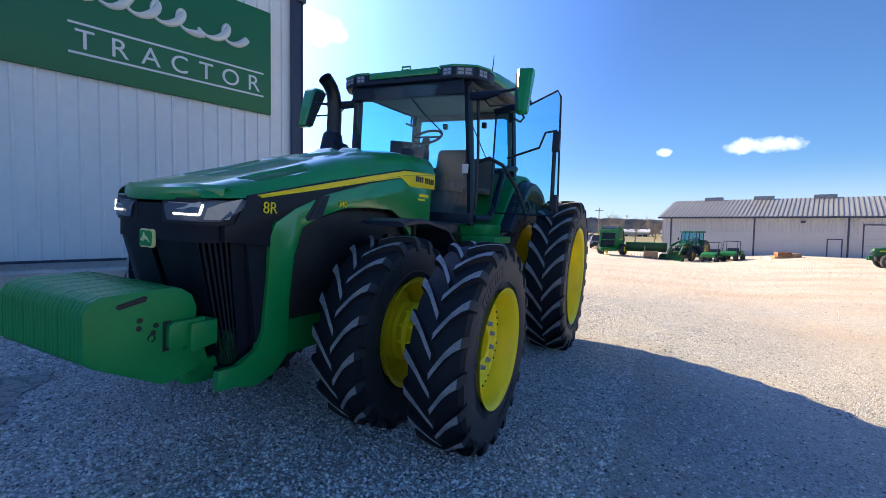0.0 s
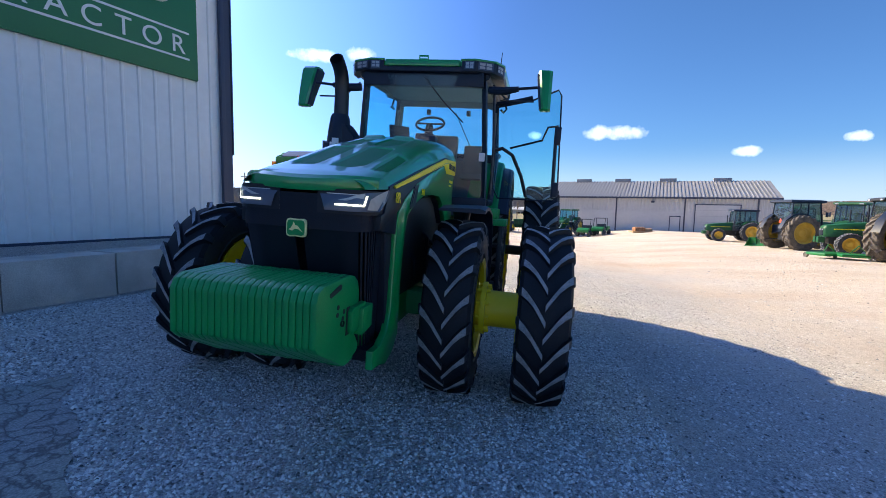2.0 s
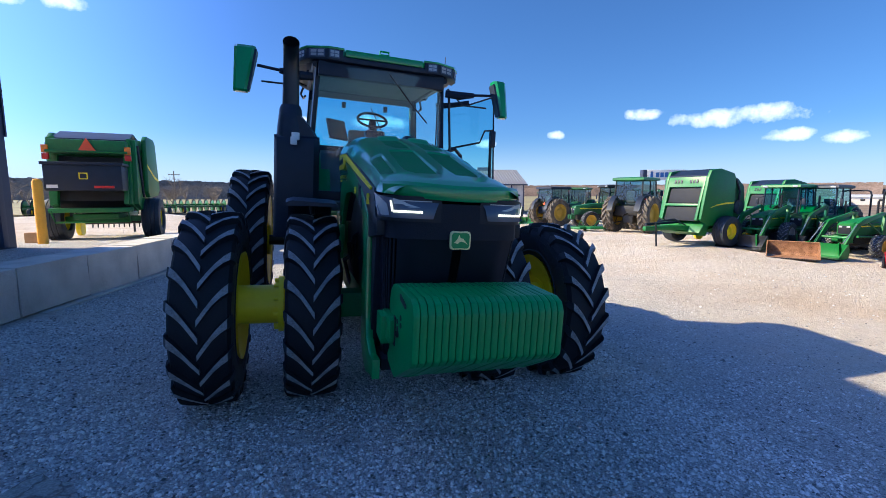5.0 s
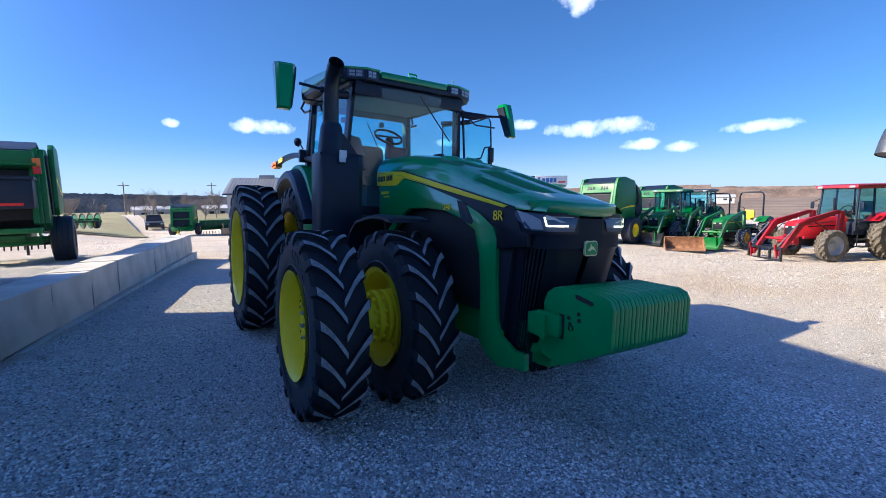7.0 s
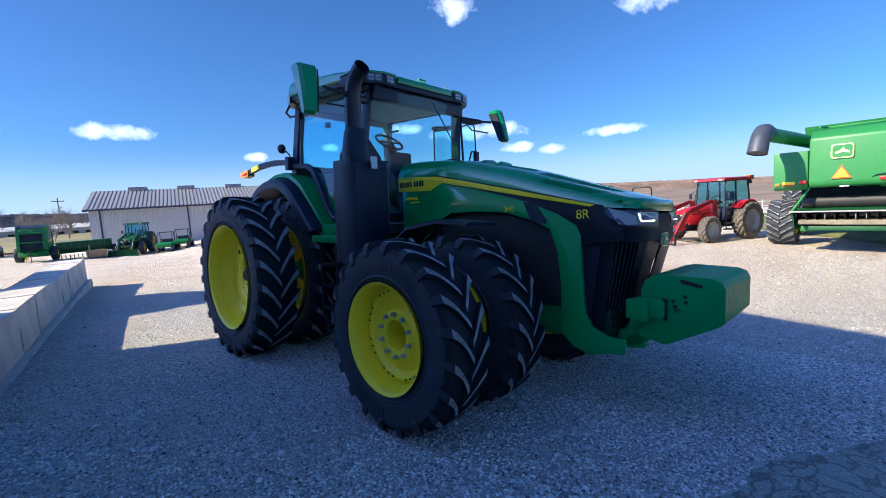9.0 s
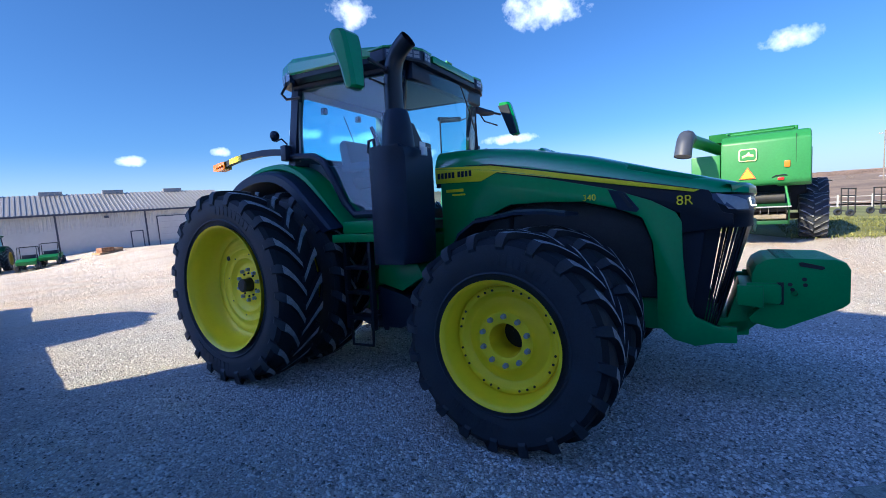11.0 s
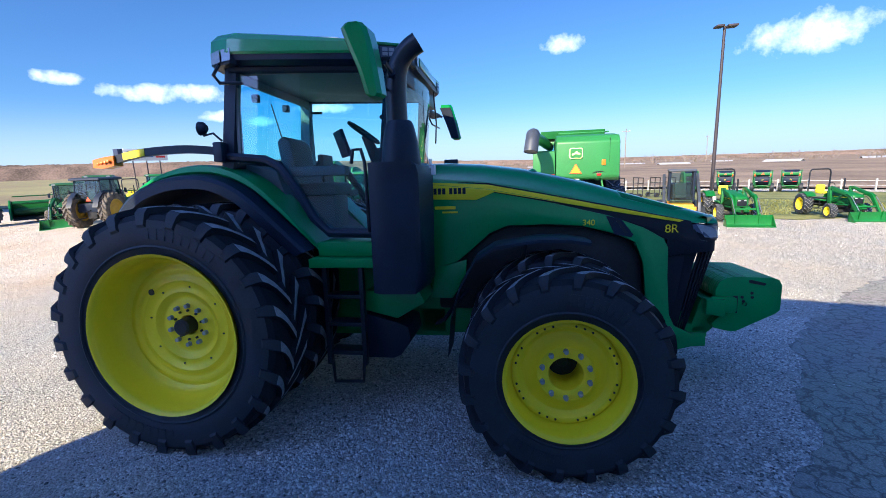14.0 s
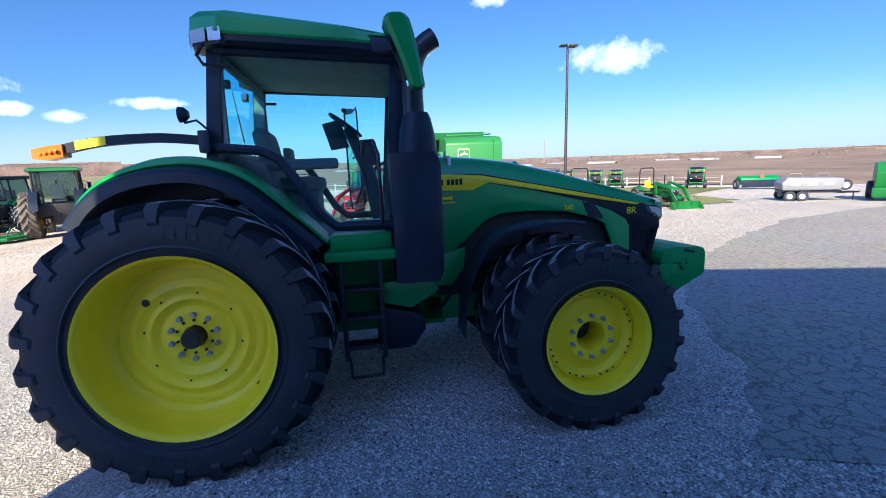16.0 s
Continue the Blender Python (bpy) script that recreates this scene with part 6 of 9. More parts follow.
def loader_on(root, y_front, reach, width, paint, bucket_paint, fork=False):
    """Loader: masts before the cab, arms level along the hood, bent down at the knee to the bucket."""
    yk, zk, ye, ze = y_front - 0.12, 1.34, y_front - reach + 0.05, 0.32
    for sx in (-1, 1):
        x = sx * 0.50
        arm = Shape().prism([(0.78, 1.58), (0.74, 1.70), (0.48, 1.73), (yk + 0.02, zk + 0.09), (yk - 0.13, zk - 0.01), (ye - 0.06, ze + 0.03), (ye - 0.01, ze - 0.12), (ye + 0.08, ze - 0.02), (yk + 0.05, zk - 0.12), (0.46, 1.58)], "x", x - 0.04, x + 0.04, 0.008)
        part("loader_arm", arm, paint, root)
        part("mast", Shape().prism([(0.45, 0.55), (0.72, 0.55), (0.80, 1.70), (0.62, 1.70)], "x", x - 0.05, x + 0.05, 0.01), paint, root)
        part("brace", Shape().tube([(x * 0.75, 0.5, 0.75), (x * 0.75, y_front + 0.1, 0.80)], 0.045, 8), paint, root)
        part("cylinder", Shape().tube([(x, 0.55, 0.85), (x, yk + 0.55, zk - 0.02)], 0.036, 8), paint, root)
        part("cylinder", Shape().tube([(x + sx * 0.06, yk + 0.12, zk + 0.10), (x + sx * 0.06, yk - 0.22, zk - 0.05)], 0.034, 8), paint, root)
        part("piston_rod", Shape().tube([(x + sx * 0.06, yk - 0.22, zk - 0.05), (x + sx * 0.06, ye - 0.10, ze + 0.28)], 0.018, 8), STEEL, root, "bright piston rod")
        part("bucket_link", Shape().prism([(ye + 0.02, ze + 0.02), (ye - 0.13, ze + 0.30), (ye - 0.18, ze + 0.26), (ye - 0.08, ze - 0.20)], "x", x - 0.06, x - 0.02), paint, root)
        part("hose", Shape().tube([(x - sx * 0.06, 0.6, 1.35), (x - sx * 0.07, yk + 0.2, zk - 0.10), (x - sx * 0.06, ye + 0.2, ze + 0.25)], 0.014, 6), BLACK, root)
    part("cross_tube", Shape().tube([(-0.5, (yk + ye) / 2, (zk + ze) / 2 - 0.06), (0.5, (yk + ye) / 2, (zk + ze) / 2 - 0.06)], 0.05, 10), paint, root)
    yb = y_front - reach
    if fork:
        fk = Shape().box(-width * 0.42, width * 0.42, yb - 0.08, yb, 0.45, 0.52, 0.01).box(-width * 0.42, width * 0.42, yb - 0.08, yb, 0.05, 0.12, 0.01)
        for k in (-0.42, -0.14, 0.14, 0.42):
            fk.box(k * width - 0.03, k * width + 0.03, yb - 0.08, yb, 0.05, 0.52, 0.008)
        for k in (-0.25, 0.25):
            fk.box(k * width - 0.05, k * width + 0.05, yb - 0.95, yb - 0.05, 0.03, 0.075, 0.008)
        part("pallet_fork", fk, bucket_paint, root)
    else:
        prof = [(yb, 0.55), (yb + 0.05, 0.30), (yb, 0.06), (yb - 0.10, 0.02), (yb - 0.62, 0.02), (yb - 0.62, 0.04), (yb - 0.12, 0.05), (yb - 0.03, 0.09), (yb + 0.01, 0.30), (yb - 0.06, 0.56)]
        b = part("bucket", Shape().prism(prof, "x", -width / 2, width / 2), bucket_paint, root)
        for sx in (-1, 1):
            part("bucket_side", Shape().prism([(yb, 0.55), (yb + 0.05, 0.30), (yb, 0.04), (yb - 0.10, 0.02), (yb - 0.60, 0.02), (yb - 0.08, 0.56)], "x", sx * width / 2, sx * (width / 2 - 0.015)), bucket_paint, b)


def farm_tractor(m, label, paint=GREEN_DARK, rim=YELLOW_AGED, cab=True, size=1.0, loader=None, tyre=None, group="", roof_mat=None, front_r=0.52, rear_r=0.80, canopy=False, cab_box=None, seat_mat=None, fender_mat=None, triangle=False, glass=GLASS_DARK):
    """A mid-size tractor, front towards -y, 1.0 about 100 hp; loader: None, or (bucket paint, width, fork[, arm paint])."""
    root = thing("farm_tractor", m, label, "tractor", group)
    root.matrix_world = m @ Matrix.Scale(size, 4)
    wb = 2.3
    for sx in (-1, 1):
        plain_wheel(root, sx * 0.80, 0, front_r, front_r, 0.34, rim, tyre)
        plain_wheel(root, sx * 0.86, wb, rear_r, rear_r, 0.46, rim, tyre)
    part("front_axle", Shape().box(-0.75, 0.75, -0.08, 0.08, front_r - 0.08, front_r + 0.08, 0.02), IRON, root)
    part("rear_axle", Shape().tube([(-0.85, wb, rear_r), (0.85, wb, rear_r)], 0.13, 12), IRON, root)
    part("chassis", Shape().box(-0.24, 0.24, -0.55, wb + 0.35, 0.50, 0.98, 0.04), IRON, root)
    rings = []
    for y, hw, zb, zt in ((-0.78, 0.24, 0.85, 1.28), (-0.70, 0.30, 0.82, 1.36), (0.2, 0.33, 0.85, 1.48), (1.15, 0.35, 0.9, 1.56)):
        rings.append([(-hw, y, zb), (-hw - 0.01, y, zt - 0.14), (-hw * 0.8, y, zt - 0.03), (-hw * 0.3, y, zt), (hw * 0.3, y, zt), (hw * 0.8, y, zt - 0.03), (hw + 0.01, y, zt - 0.14), (hw, y, zb)])
    hd = part("hood", Shape().loft(rings), paint, root)
    part("grille", Shape().box(-0.21, 0.21, -0.80, -0.775, 0.88, 1.20, 0.008), GRILLE, hd)
    for sx in (-1, 1):
        part("headlight", Shape().box(sx * 0.13 - 0.06, sx * 0.13 + 0.06, -0.805, -0.78, 1.12, 1.19, 0.01), LENS, hd)
        part("hood_stripe", Shape().box(*sorted((sx * 0.345, sx * 0.352)), -0.45, 1.1, 1.16, 1.20), YELLOW if paint is not RED else BLACK, hd)
        f = Shape()
        wide = 0.98 if fender_mat is None else 0.78
        arc = [(wb + (rear_r + 0.10) * math.cos(a), rear_r + (rear_r + 0.10) * math.sin(a)) for a in [radians(d) for d in (12, 40, 65, 90, 115, 140)]]
        f.loft([[(sx * x, y, z) for y, z in arc] for x in (0.52, wide)], closed=False)
        f.loft([[(sx * wide, y, z) for y, z in arc], [(sx * (wide + 0.005), y, z - 0.06) for y, z in arc]], closed=False)
        part("fender", f, fender_mat or paint, root)
    if cab:
        zt = 2.62
        for sx in (-1, 1):
            for y0, y1 in ((1.08, 1.22), (wb + 0.42, wb + 0.34), (1.85, 1.85)):
                part("cab_post", Shape().tube([(sx * 0.66, y0, 1.0 if y0 < 2 else 1.5), (sx * 0.62, y1, zt - 0.12)], 0.035, 8), BLACK if cab_box is None else cab_box, root)
            part("side_glass", Shape().add([(sx * 0.665, 1.12, 1.05), (sx * 0.665, 1.85, 1.05), (sx * 0.66, wb + 0.3, 1.62), (sx * 0.625, wb + 0.30, zt - 0.16), (sx * 0.625, 1.24, zt - 0.16)], [(0, 1, 2, 3, 4)]), glass, root)
        part("windshield", Shape().add([(-0.64, 1.11, 1.40), (0.64, 1.11, 1.40), (0.61, 1.22, zt - 0.16), (-0.61, 1.22, zt - 0.16)], [(0, 1, 2, 3)]), glass, root)
        part("rear_glass", Shape().add([(-0.64, wb + 0.41, 1.55), (0.64, wb + 0.41, 1.55), (0.61, wb + 0.35, zt - 0.16), (-0.61, wb + 0.35, zt - 0.16)], [(0, 1, 2, 3)]), glass, root)
        part("cab_roof", Shape().loft([[(-a, b, z), (a, b, z), (a, c, z), (-a, c, z)] for z, a, b, c in ((zt - 0.17, 0.66, 1.10, wb + 0.48), (zt - 0.13, 0.74, 1.00, wb + 0.55), (zt - 0.04, 0.73, 1.02, wb + 0.54), (zt, 0.58, 1.2, wb + 0.4))]), roof_mat or paint, root)
        part("cab_base", Shape().box(-0.62, 0.62, 1.10, wb + 0.40, 0.85, 1.30, 0.03), cab_box or BLACK, root)
        part("seat", Shape().box(-0.22, 0.22, wb - 0.25, wb + 0.1, 1.35, 1.5, 0.03).box(-0.2, 0.2, wb + 0.06, wb + 0.16, 1.45, 2.0, 0.04), SEAT, root)
        part("mirror", Shape().box(-0.92, -0.80, 1.05, 1.09, 1.75, 2.0, 0.01).tube([(-0.64, 1.15, 2.1), (-0.86, 1.07, 2.0)], 0.012, 6), BLACK, root)
        part("mirror", Shape().box(0.80, 0.92, 1.05, 1.09, 1.75, 2.0, 0.01).tube([(0.64, 1.15, 2.1), (0.86, 1.07, 2.0)], 0.012, 6), BLACK, root)
    else:
        part("seat", Shape().box(-0.24, 0.24, wb - 0.35, wb + 0.1, 1.22, 1.34, 0.04).box(-0.23, 0.23, wb + 0.04, wb + 0.16, 1.30, 1.72, 0.05), seat_mat or YELLOW, root, "yellow seat" if seat_mat is None else "")
        part("platform", Shape().box(-0.5, 0.5, 1.1, wb - 0.2, 0.86, 0.92, 0.01), paint, root)
        part("steering_wheel", Shape().tube([(0.18 * math.cos(k * math.pi / 8), 1.45 + 0.05 * math.sin(k * math.pi / 8), 1.72 + 0.17 * math.sin(k * math.pi / 8)) for k in range(17)], 0.015, 6).tube([(0, 1.15, 1.45), (0, 1.43, 1.70)], 0.025, 6), BLACK, root)
        top = 2.62
        part("roll_bar", Shape().tube([(-0.55, wb + 0.25, 0.95), (-0.55, wb + 0.25, top - 0.2), (-0.50, wb + 0.25, top - 0.05), (-0.40, wb + 0.25, top), (0.40, wb + 0.25, top), (0.50, wb + 0.25, top - 0.05), (0.55, wb + 0.25, top - 0.2), (0.55, wb + 0.25, 0.95)], 0.04, 8), BLACK_METAL, root, "black roll bar")
        if canopy:
            part("canopy", Shape().box(-0.7, 0.7, 1.0, wb + 0.5, 2.55, 2.63, 0.03), BLACK, root)
    for sx in (-1, 1):
        part("step", Shape().box(*sorted((sx * 0.50, sx * 0.82)), 1.25, 1.55, 0.42, 0.46, 0.01).box(*sorted((sx * 0.50, sx * 0.80)), 1.25, 1.55, 0.68, 0.72, 0.01).tube([(sx * 0.62, 1.27, 0.44), (sx * 0.62, 1.27, 0.9)], 0.02, 6), BLACK_METAL, root)
        part("frame_weight", Shape().box(*sorted((sx * 0.08, sx * 0.30)), -0.98, -0.72, 0.55, 0.82, 0.03), paint, root)
        if cab:
            part("roof_lamp", Shape().box(sx * 0.55 - 0.09, sx * 0.55 + 0.09, 0.985, 1.03, 2.48, 2.56, 0.01), LENS, root)
            part("fender_lamp", Shape().box(sx * 0.80 - 0.06, sx * 0.80 + 0.06, wb + 0.38, wb + 0.44, 1.56, 1.64, 0.01), RED_LENS, root)
            part("grab_handle", Shape().tube([(sx * 0.70, 1.12, 1.15), (sx * 0.74, 1.12, 1.2), (sx * 0.72, 1.18, 1.9), (sx * 0.68, 1.2, 1.95)], 0.014, 6), BLACK_METAL, root)
    if cab:
        part("steering_wheel", Shape().tube([(0.19 * math.cos(k * math.pi / 8), 1.52 + 0.10 * math.sin(k * math.pi / 8), 1.72 + 0.13 * math.sin(k * math.pi / 8)) for k in range(17)], 0.016, 6).tube([(0, 1.25, 1.3), (0, 1.5, 1.70)], 0.04, 6), BLACK, root)
    part("exhaust", Shape().tube([(0.20, 0.75, 1.45), (0.20, 0.75, 2.15)], 0.04, 10), BLACK_METAL, root)
    hitch_ = Shape()
    for sx in (-0.4, 0.4):
        hitch_.tube([(sx, wb + 0.2, 0.55), (sx * 1.1, wb + 0.95, 0.50)], 0.035, 6)
    part("hitch", hitch_.tube([(0, wb + 0.3, 0.95), (0, wb + 0.9, 0.85)], 0.03, 6), IRON, root)
    if triangle:
        part("warning_triangle", Shape().prism([(-0.12, 1.42), (0.12, 1.42), (0, 1.63)], "y", wb + 0.44, wb + 0.455), RED_SMV, root, "orange warning triangle")
    if loader:
        loader_on(root, -0.75, 1.0, loader[1], loader[3] if len(loader) > 3 else paint, loader[0], fork=loader[2])
    return root


PICKUP_TINE = Shape().tube([(0, 2.55, 0.62), (0, 2.85, 0.42), (0, 2.80, 0.24)], 0.02, 5).mesh("tine", IRON)


def round_baler(m, label, group="", paint=GREEN_FADED, gate="net"):
    """Round baler: rear gate towards -y, tongue towards +y."""
    root = thing("round_baler", m, label, "baler", group)
    for sx in (-1, 1):
        plain_wheel(root, sx * 1.12, 1.35, 0.58, 0.58, 0.48, YELLOW, RIB_TYRE)
        if gate == "net":
            part("flank", Shape().prism([(0.35, 1.0), (0.9, 0.82), (2.3, 0.9), (2.45, 1.5), (2.2, 2.55), (1.2, 2.80), (0.5, 2.74)], "x", sx * 0.80, sx * 0.97, 0.03), paint, root)
            part("hose_run", Shape().tube([(sx * 0.99, 0.62, 2.6), (sx * 1.0, 0.75, 1.9), (sx * 0.99, 0.95, 1.2)], 0.035, 6), BLACK, root)
            part("gate_side", Shape().prism([(0.15, 1.0), (0.9, 0.8), (1.08, 1.6), (1.08, 2.72), (0.45, 2.76)], "x", sx * 0.76, sx * 0.86, 0.02), paint, root)
            part("side_shield", Shape().prism([(0.98, 1.35), (1.15, 1.18), (2.3, 1.22), (2.72, 1.38), (2.45, 2.80), (2.25, 2.93), (1.25, 2.93), (1.05, 2.80)], "x", sx * 1.00, sx * 1.12, 0.03), paint, root)
            part("side_stripe", Shape().prism([(1.02, 2.04), (1.9, 1.76), (2.55, 1.66), (2.55, 1.72), (1.9, 1.83), (1.02, 2.12)], "x", sx * 1.121, sx * 1.128), YELLOW, root)
            part("lift_cylinder", Shape().tube([(sx * 0.90, 1.12, 0.9), (sx * 0.90, 1.14, 2.5)], 0.04, 8), IRON, root)
            continue
        out = [(0.10, 1.05), (0.50, 0.78), (1.70, 0.86), (1.95, 1.15), (1.98, 2.62), (1.85, 2.80), (1.1, 2.96), (0.55, 2.90), (0.40, 2.6)]
        part("rear_flank", Shape().prism([(1.8, 0.9), (2.5, 0.95), (2.75, 1.5), (2.62, 2.3), (2.2, 2.62), (1.8, 2.70)], "x", sx * 0.70, sx * 0.85, 0.03), GREEN_DARK, root, "dark green drive cover")
        part("hose_run", Shape().tube([(sx * 0.88, 2.05, 2.6), (sx * 0.90, 2.3, 2.1), (sx * 0.88, 2.25, 1.2)], 0.04, 6), BLACK, root)
        part("chain_case", Shape().lathe([(sx * 0.85, 0.0), (sx * 0.85, 0.30), (sx * 0.90, 0.28), (sx * 0.91, 0.0)], (0, 2.3, 1.5), 20), BLACK, root)
        part("side_shield", Shape().prism(out, "x", sx * 0.80, sx * 0.93, 0.03), paint, root)
        part("side_stripe", Shape().prism([(0.55, 1.47), (0.95, 1.56), (1.45, 1.61), (1.94, 1.63), (1.94, 1.70), (1.45, 1.67), (0.95, 1.60)], "x", sx * 0.931, sx * 0.938), YELLOW, root)
        part("gate_arm", Shape().tube([(sx * 0.76, 0.15, 1.0), (sx * 0.76, 0.35, 1.9), (sx * 0.76, 0.9, 2.75)], 0.05, 8), paint, root)
    part("frame", Shape().box(-0.95, 0.95, 1.25, 1.45, 0.50, 0.66, 0.02).box(-0.5, 0.5, 0.3, 2.6, 0.62, 0.75, 0.02), paint, root)
    part("bale_chamber", Shape().prism([(0.22, 1.1), (0.6, 0.8), (2.4, 0.85), (2.6, 1.4), (2.4, 2.1), (1.9, 2.6), (1.1, 2.82), (0.55, 2.75)], "x", -0.80, 0.80), IRON, root, "dark bale chamber")
    part("gate_frame", Shape().prism([(-0.80, 2.72), (0.80, 2.72), (0.80, 1.02), (0.70, 1.02), (0.70, 2.32), (-0.70, 2.32), (-0.70, 1.02), (-0.80, 1.02)], "y", 0.02, 0.22, turn=Matrix.Translation((0, 0.0, 1.0)) @ Matrix.Rotation(radians(-14), 4, "X") @ Matrix.Translation((0, 0.0, -1.0)), bev=0.012), paint, root)
    if gate == "net":
        part("net_box", Shape().box(-0.80, 0.80, -0.42, 0.30, 1.35, 2.0, 0.05), BLACK, root, "black net wrap box on the gate")
        part("top_panel", Shape().box(-0.82, 0.82, 0.10, 0.45, 2.30, 2.66, 0.03), paint, root)
        part("emblem", Shape().prism([(-0.09, 1.64), (0.09, 1.64), (0.09, 1.80), (-0.09, 1.80), (-0.09, 1.66), (-0.07, 1.66), (-0.07, 1.78), (0.07, 1.78), (0.07, 1.66), (-0.09, 1.66)], "y", -0.428, -0.42), YELLOW, root)
        part("net_lid", Shape().box(-0.83, 0.83, -0.46, 0.28, 1.985, 2.06, 0.02), BLACK, root)
        part("caution_label", Shape().box(-0.74, -0.52, -0.43, -0.421, 1.42, 1.50), WHITE, root)
        part("tail_reflector", Shape().box(0.2, 0.62, -0.43, -0.421, 1.42, 1.48), RED_LENS, root)
        part("gate_lamp_bar", Shape().tube([(-0.86, 0.06, 2.35), (0.86, 0.06, 2.35)], 0.035, 6), paint, root)
        part("crop_tray", Shape().box(-0.85, 0.85, -0.15, 0.35, 0.80, 0.92, 0.02).tube([(-0.8, -0.15, 0.85), (-0.8, 0.1, 0.55), (0.8, 0.1, 0.55), (0.8, -0.15, 0.85)], 0.03, 6), paint, root)
        part("warning_triangle", Shape().prism([(-0.22, 2.32), (0.22, 2.32), (0, 2.70)], "y", 0.05, 0.07), RED_SMV, root, "red orange warning triangle")
        for sx in (-1, 1):
            part("tail_lamp", Shape().box(sx * 0.86 - 0.07, sx * 0.86 + 0.07, 0.05, 0.12, 2.30, 2.50, 0.01), AMBER, root)
            part("tail_lamp", Shape().box(sx * 0.86 - 0.07, sx * 0.86 + 0.07, 0.05, 0.12, 2.14, 2.29, 0.01), RED_LENS, root)
    else:
        T14 = Matrix.Translation((0, 0.0, 1.0)) @ Matrix.Rotation(radians(-14), 4, "X") @ Matrix.Translation((0, 0.0, -1.0))
        part("gate_panel", Shape().box(-0.68, 0.68, 0.10, 0.14, 1.70, 2.25, 0.01, turn=T14), GRILLE, root, "dark upper gate opening")
        part("gate_panel", Shape().box(-0.68, 0.68, 0.10, 0.14, 1.0, 1.55, 0.01, turn=T14), GRILLE, root, "dark lower gate opening")
        part("gate_bar", Shape().box(-0.72, 0.72, 0.02, 0.18, 1.56, 1.66, 0.02, turn=T14), paint, root)
        for k in range(8):
            if k in (3, 4):
                continue
            part("vent_slot", Shape().box(-0.50 + k * 0.135, -0.43 + k * 0.135, 0.0, 0.03, 2.46, 2.60, 0.004, turn=T14), BLACK, root)
    part("top_cover", Shape().prism([(0.45, 2.72), (1.1, 2.96), (1.9, 2.80), (1.9, 2.74), (1.1, 2.90), (0.45, 2.66)], "x", -0.82, 0.82), BLACK, root)
    pick = part("pickup", Shape().tube([(-0.9, 2.75, 0.45), (0.9, 2.75, 0.45)], 0.1, 10), IRON, root)
    for k in range(12):
        tine = new("tine", PICKUP_TINE)
        tine.parent, tine.matrix_basis = pick, Matrix.Translation((-0.75 + k * 0.136, 0, 0))
    if gate == "net":
        part("tongue", Shape().prism([(-0.35, 2.6), (0.35, 2.6), (0.06, 4.1), (-0.06, 4.1)], "z", 0.62, 0.76, 0.015), paint, root)
        part("jack", Shape().tube([(0.16, 3.7, 0.85), (0.16, 3.7, 0.02)], 0.035, 8), BLACK_METAL, root)
    else:
        part("tongue", Shape().prism([(-0.45, 0.5), (0.45, 0.5), (0.07, -1.75), (-0.07, -1.75)], "z", 0.62, 0.78, 0.015), paint, root)
        part("jack", Shape().tube([(0.16, -1.35, 0.95), (0.16, -1.25, 0.02)], 0.035, 8), BLACK_METAL, root)
        part("drive_shaft", Shape().tube([(-0.1, 0.3, 0.9), (-0.15, -1.5, 0.85)], 0.05, 8), BLACK, root)
        part("hose_rack", Shape().tube([(0.3, 0.1, 0.8), (0.35, -0.6, 1.05), (0.1, -1.2, 0.95)], 0.03, 6), BLACK, root)
        part("pickup_hood", Shape().prism([(0.05, 0.55), (0.35, 0.95), (0.6, 0.9), (0.45, 0.4)], "x", -0.92, 0.92, 0.02), paint, root)
    part("gauge_wheel", Shape().lathe([(-0.06, 0.0), (-0.06, 0.24), (0.06, 0.24), (0.06, 0.0)], (-1.02, 2.7, 0.26), 20), YELLOW, root)
    part("gauge_wheel", Shape().lathe([(-0.06, 0.0), (-0.06, 0.24), (0.06, 0.24), (0.06, 0.0)], (1.02, 2.7, 0.26), 20), YELLOW, root)
    return root


# ---- parked machines along the yard ----
row = "machines parked along the yard"
farm_tractor(at(15.1, 33.4, facing(-1, 0.08)), "green cab tractor with yellow wheels, parked before the barn", group=row, size=0.92, roof_mat=BLACK)
farm_tractor(at(14.9, 23.9, facing(-0.75, -0.65)), "green loader tractor with its bucket down", loader=(GREEN_FADED, 1.9, False), group=row, rim=GREY_PAINT, tyre=BAR_TYRE_OLD, size=0.85)
farm_tractor(at(15.65, 21.0, facing(0.97, 0.22)), "older green tractor seen from behind, with an orange triangle", group=row, size=0.92, rear_r=0.92, tyre=BAR_TYRE_OLD, fender_mat=BLACK, roof_mat=BLACK, triangle=True)
farm_tractor(at(14.1, 17.5, facing(-0.97, 0.2)), "dark green tractor with a cab and yellow wheels", group=row, size=0.92, roof_mat=IRON)
farm_tractor(at(23.4, 28.2, facing(-0.7, -0.7)), "tractor with a yellow hood behind the row", group=row, size=0.95, paint=YELLOW, cab=False)
farm_tractor(at(24.4, 27.0, facing(-0.80, -0.6)), "green cab tractor standing in the second row", group=row, size=1.05, paint=GREEN_FADED, glass=GLASS_CLEAR)
farm_tractor(at(24.0, 24.0, facing(-0.80, -0.6)), "green cab tractor with grey wheels in the second row", group=row, size=0.95, paint=GREEN_FADED, rim=GREY_PAINT)
farm_tractor(at(19.2, 26.5, facing(-0.75, -0.65)), "dark green cab tractor behind the row", group=row, size=1.05, rim=GREY_PAINT)
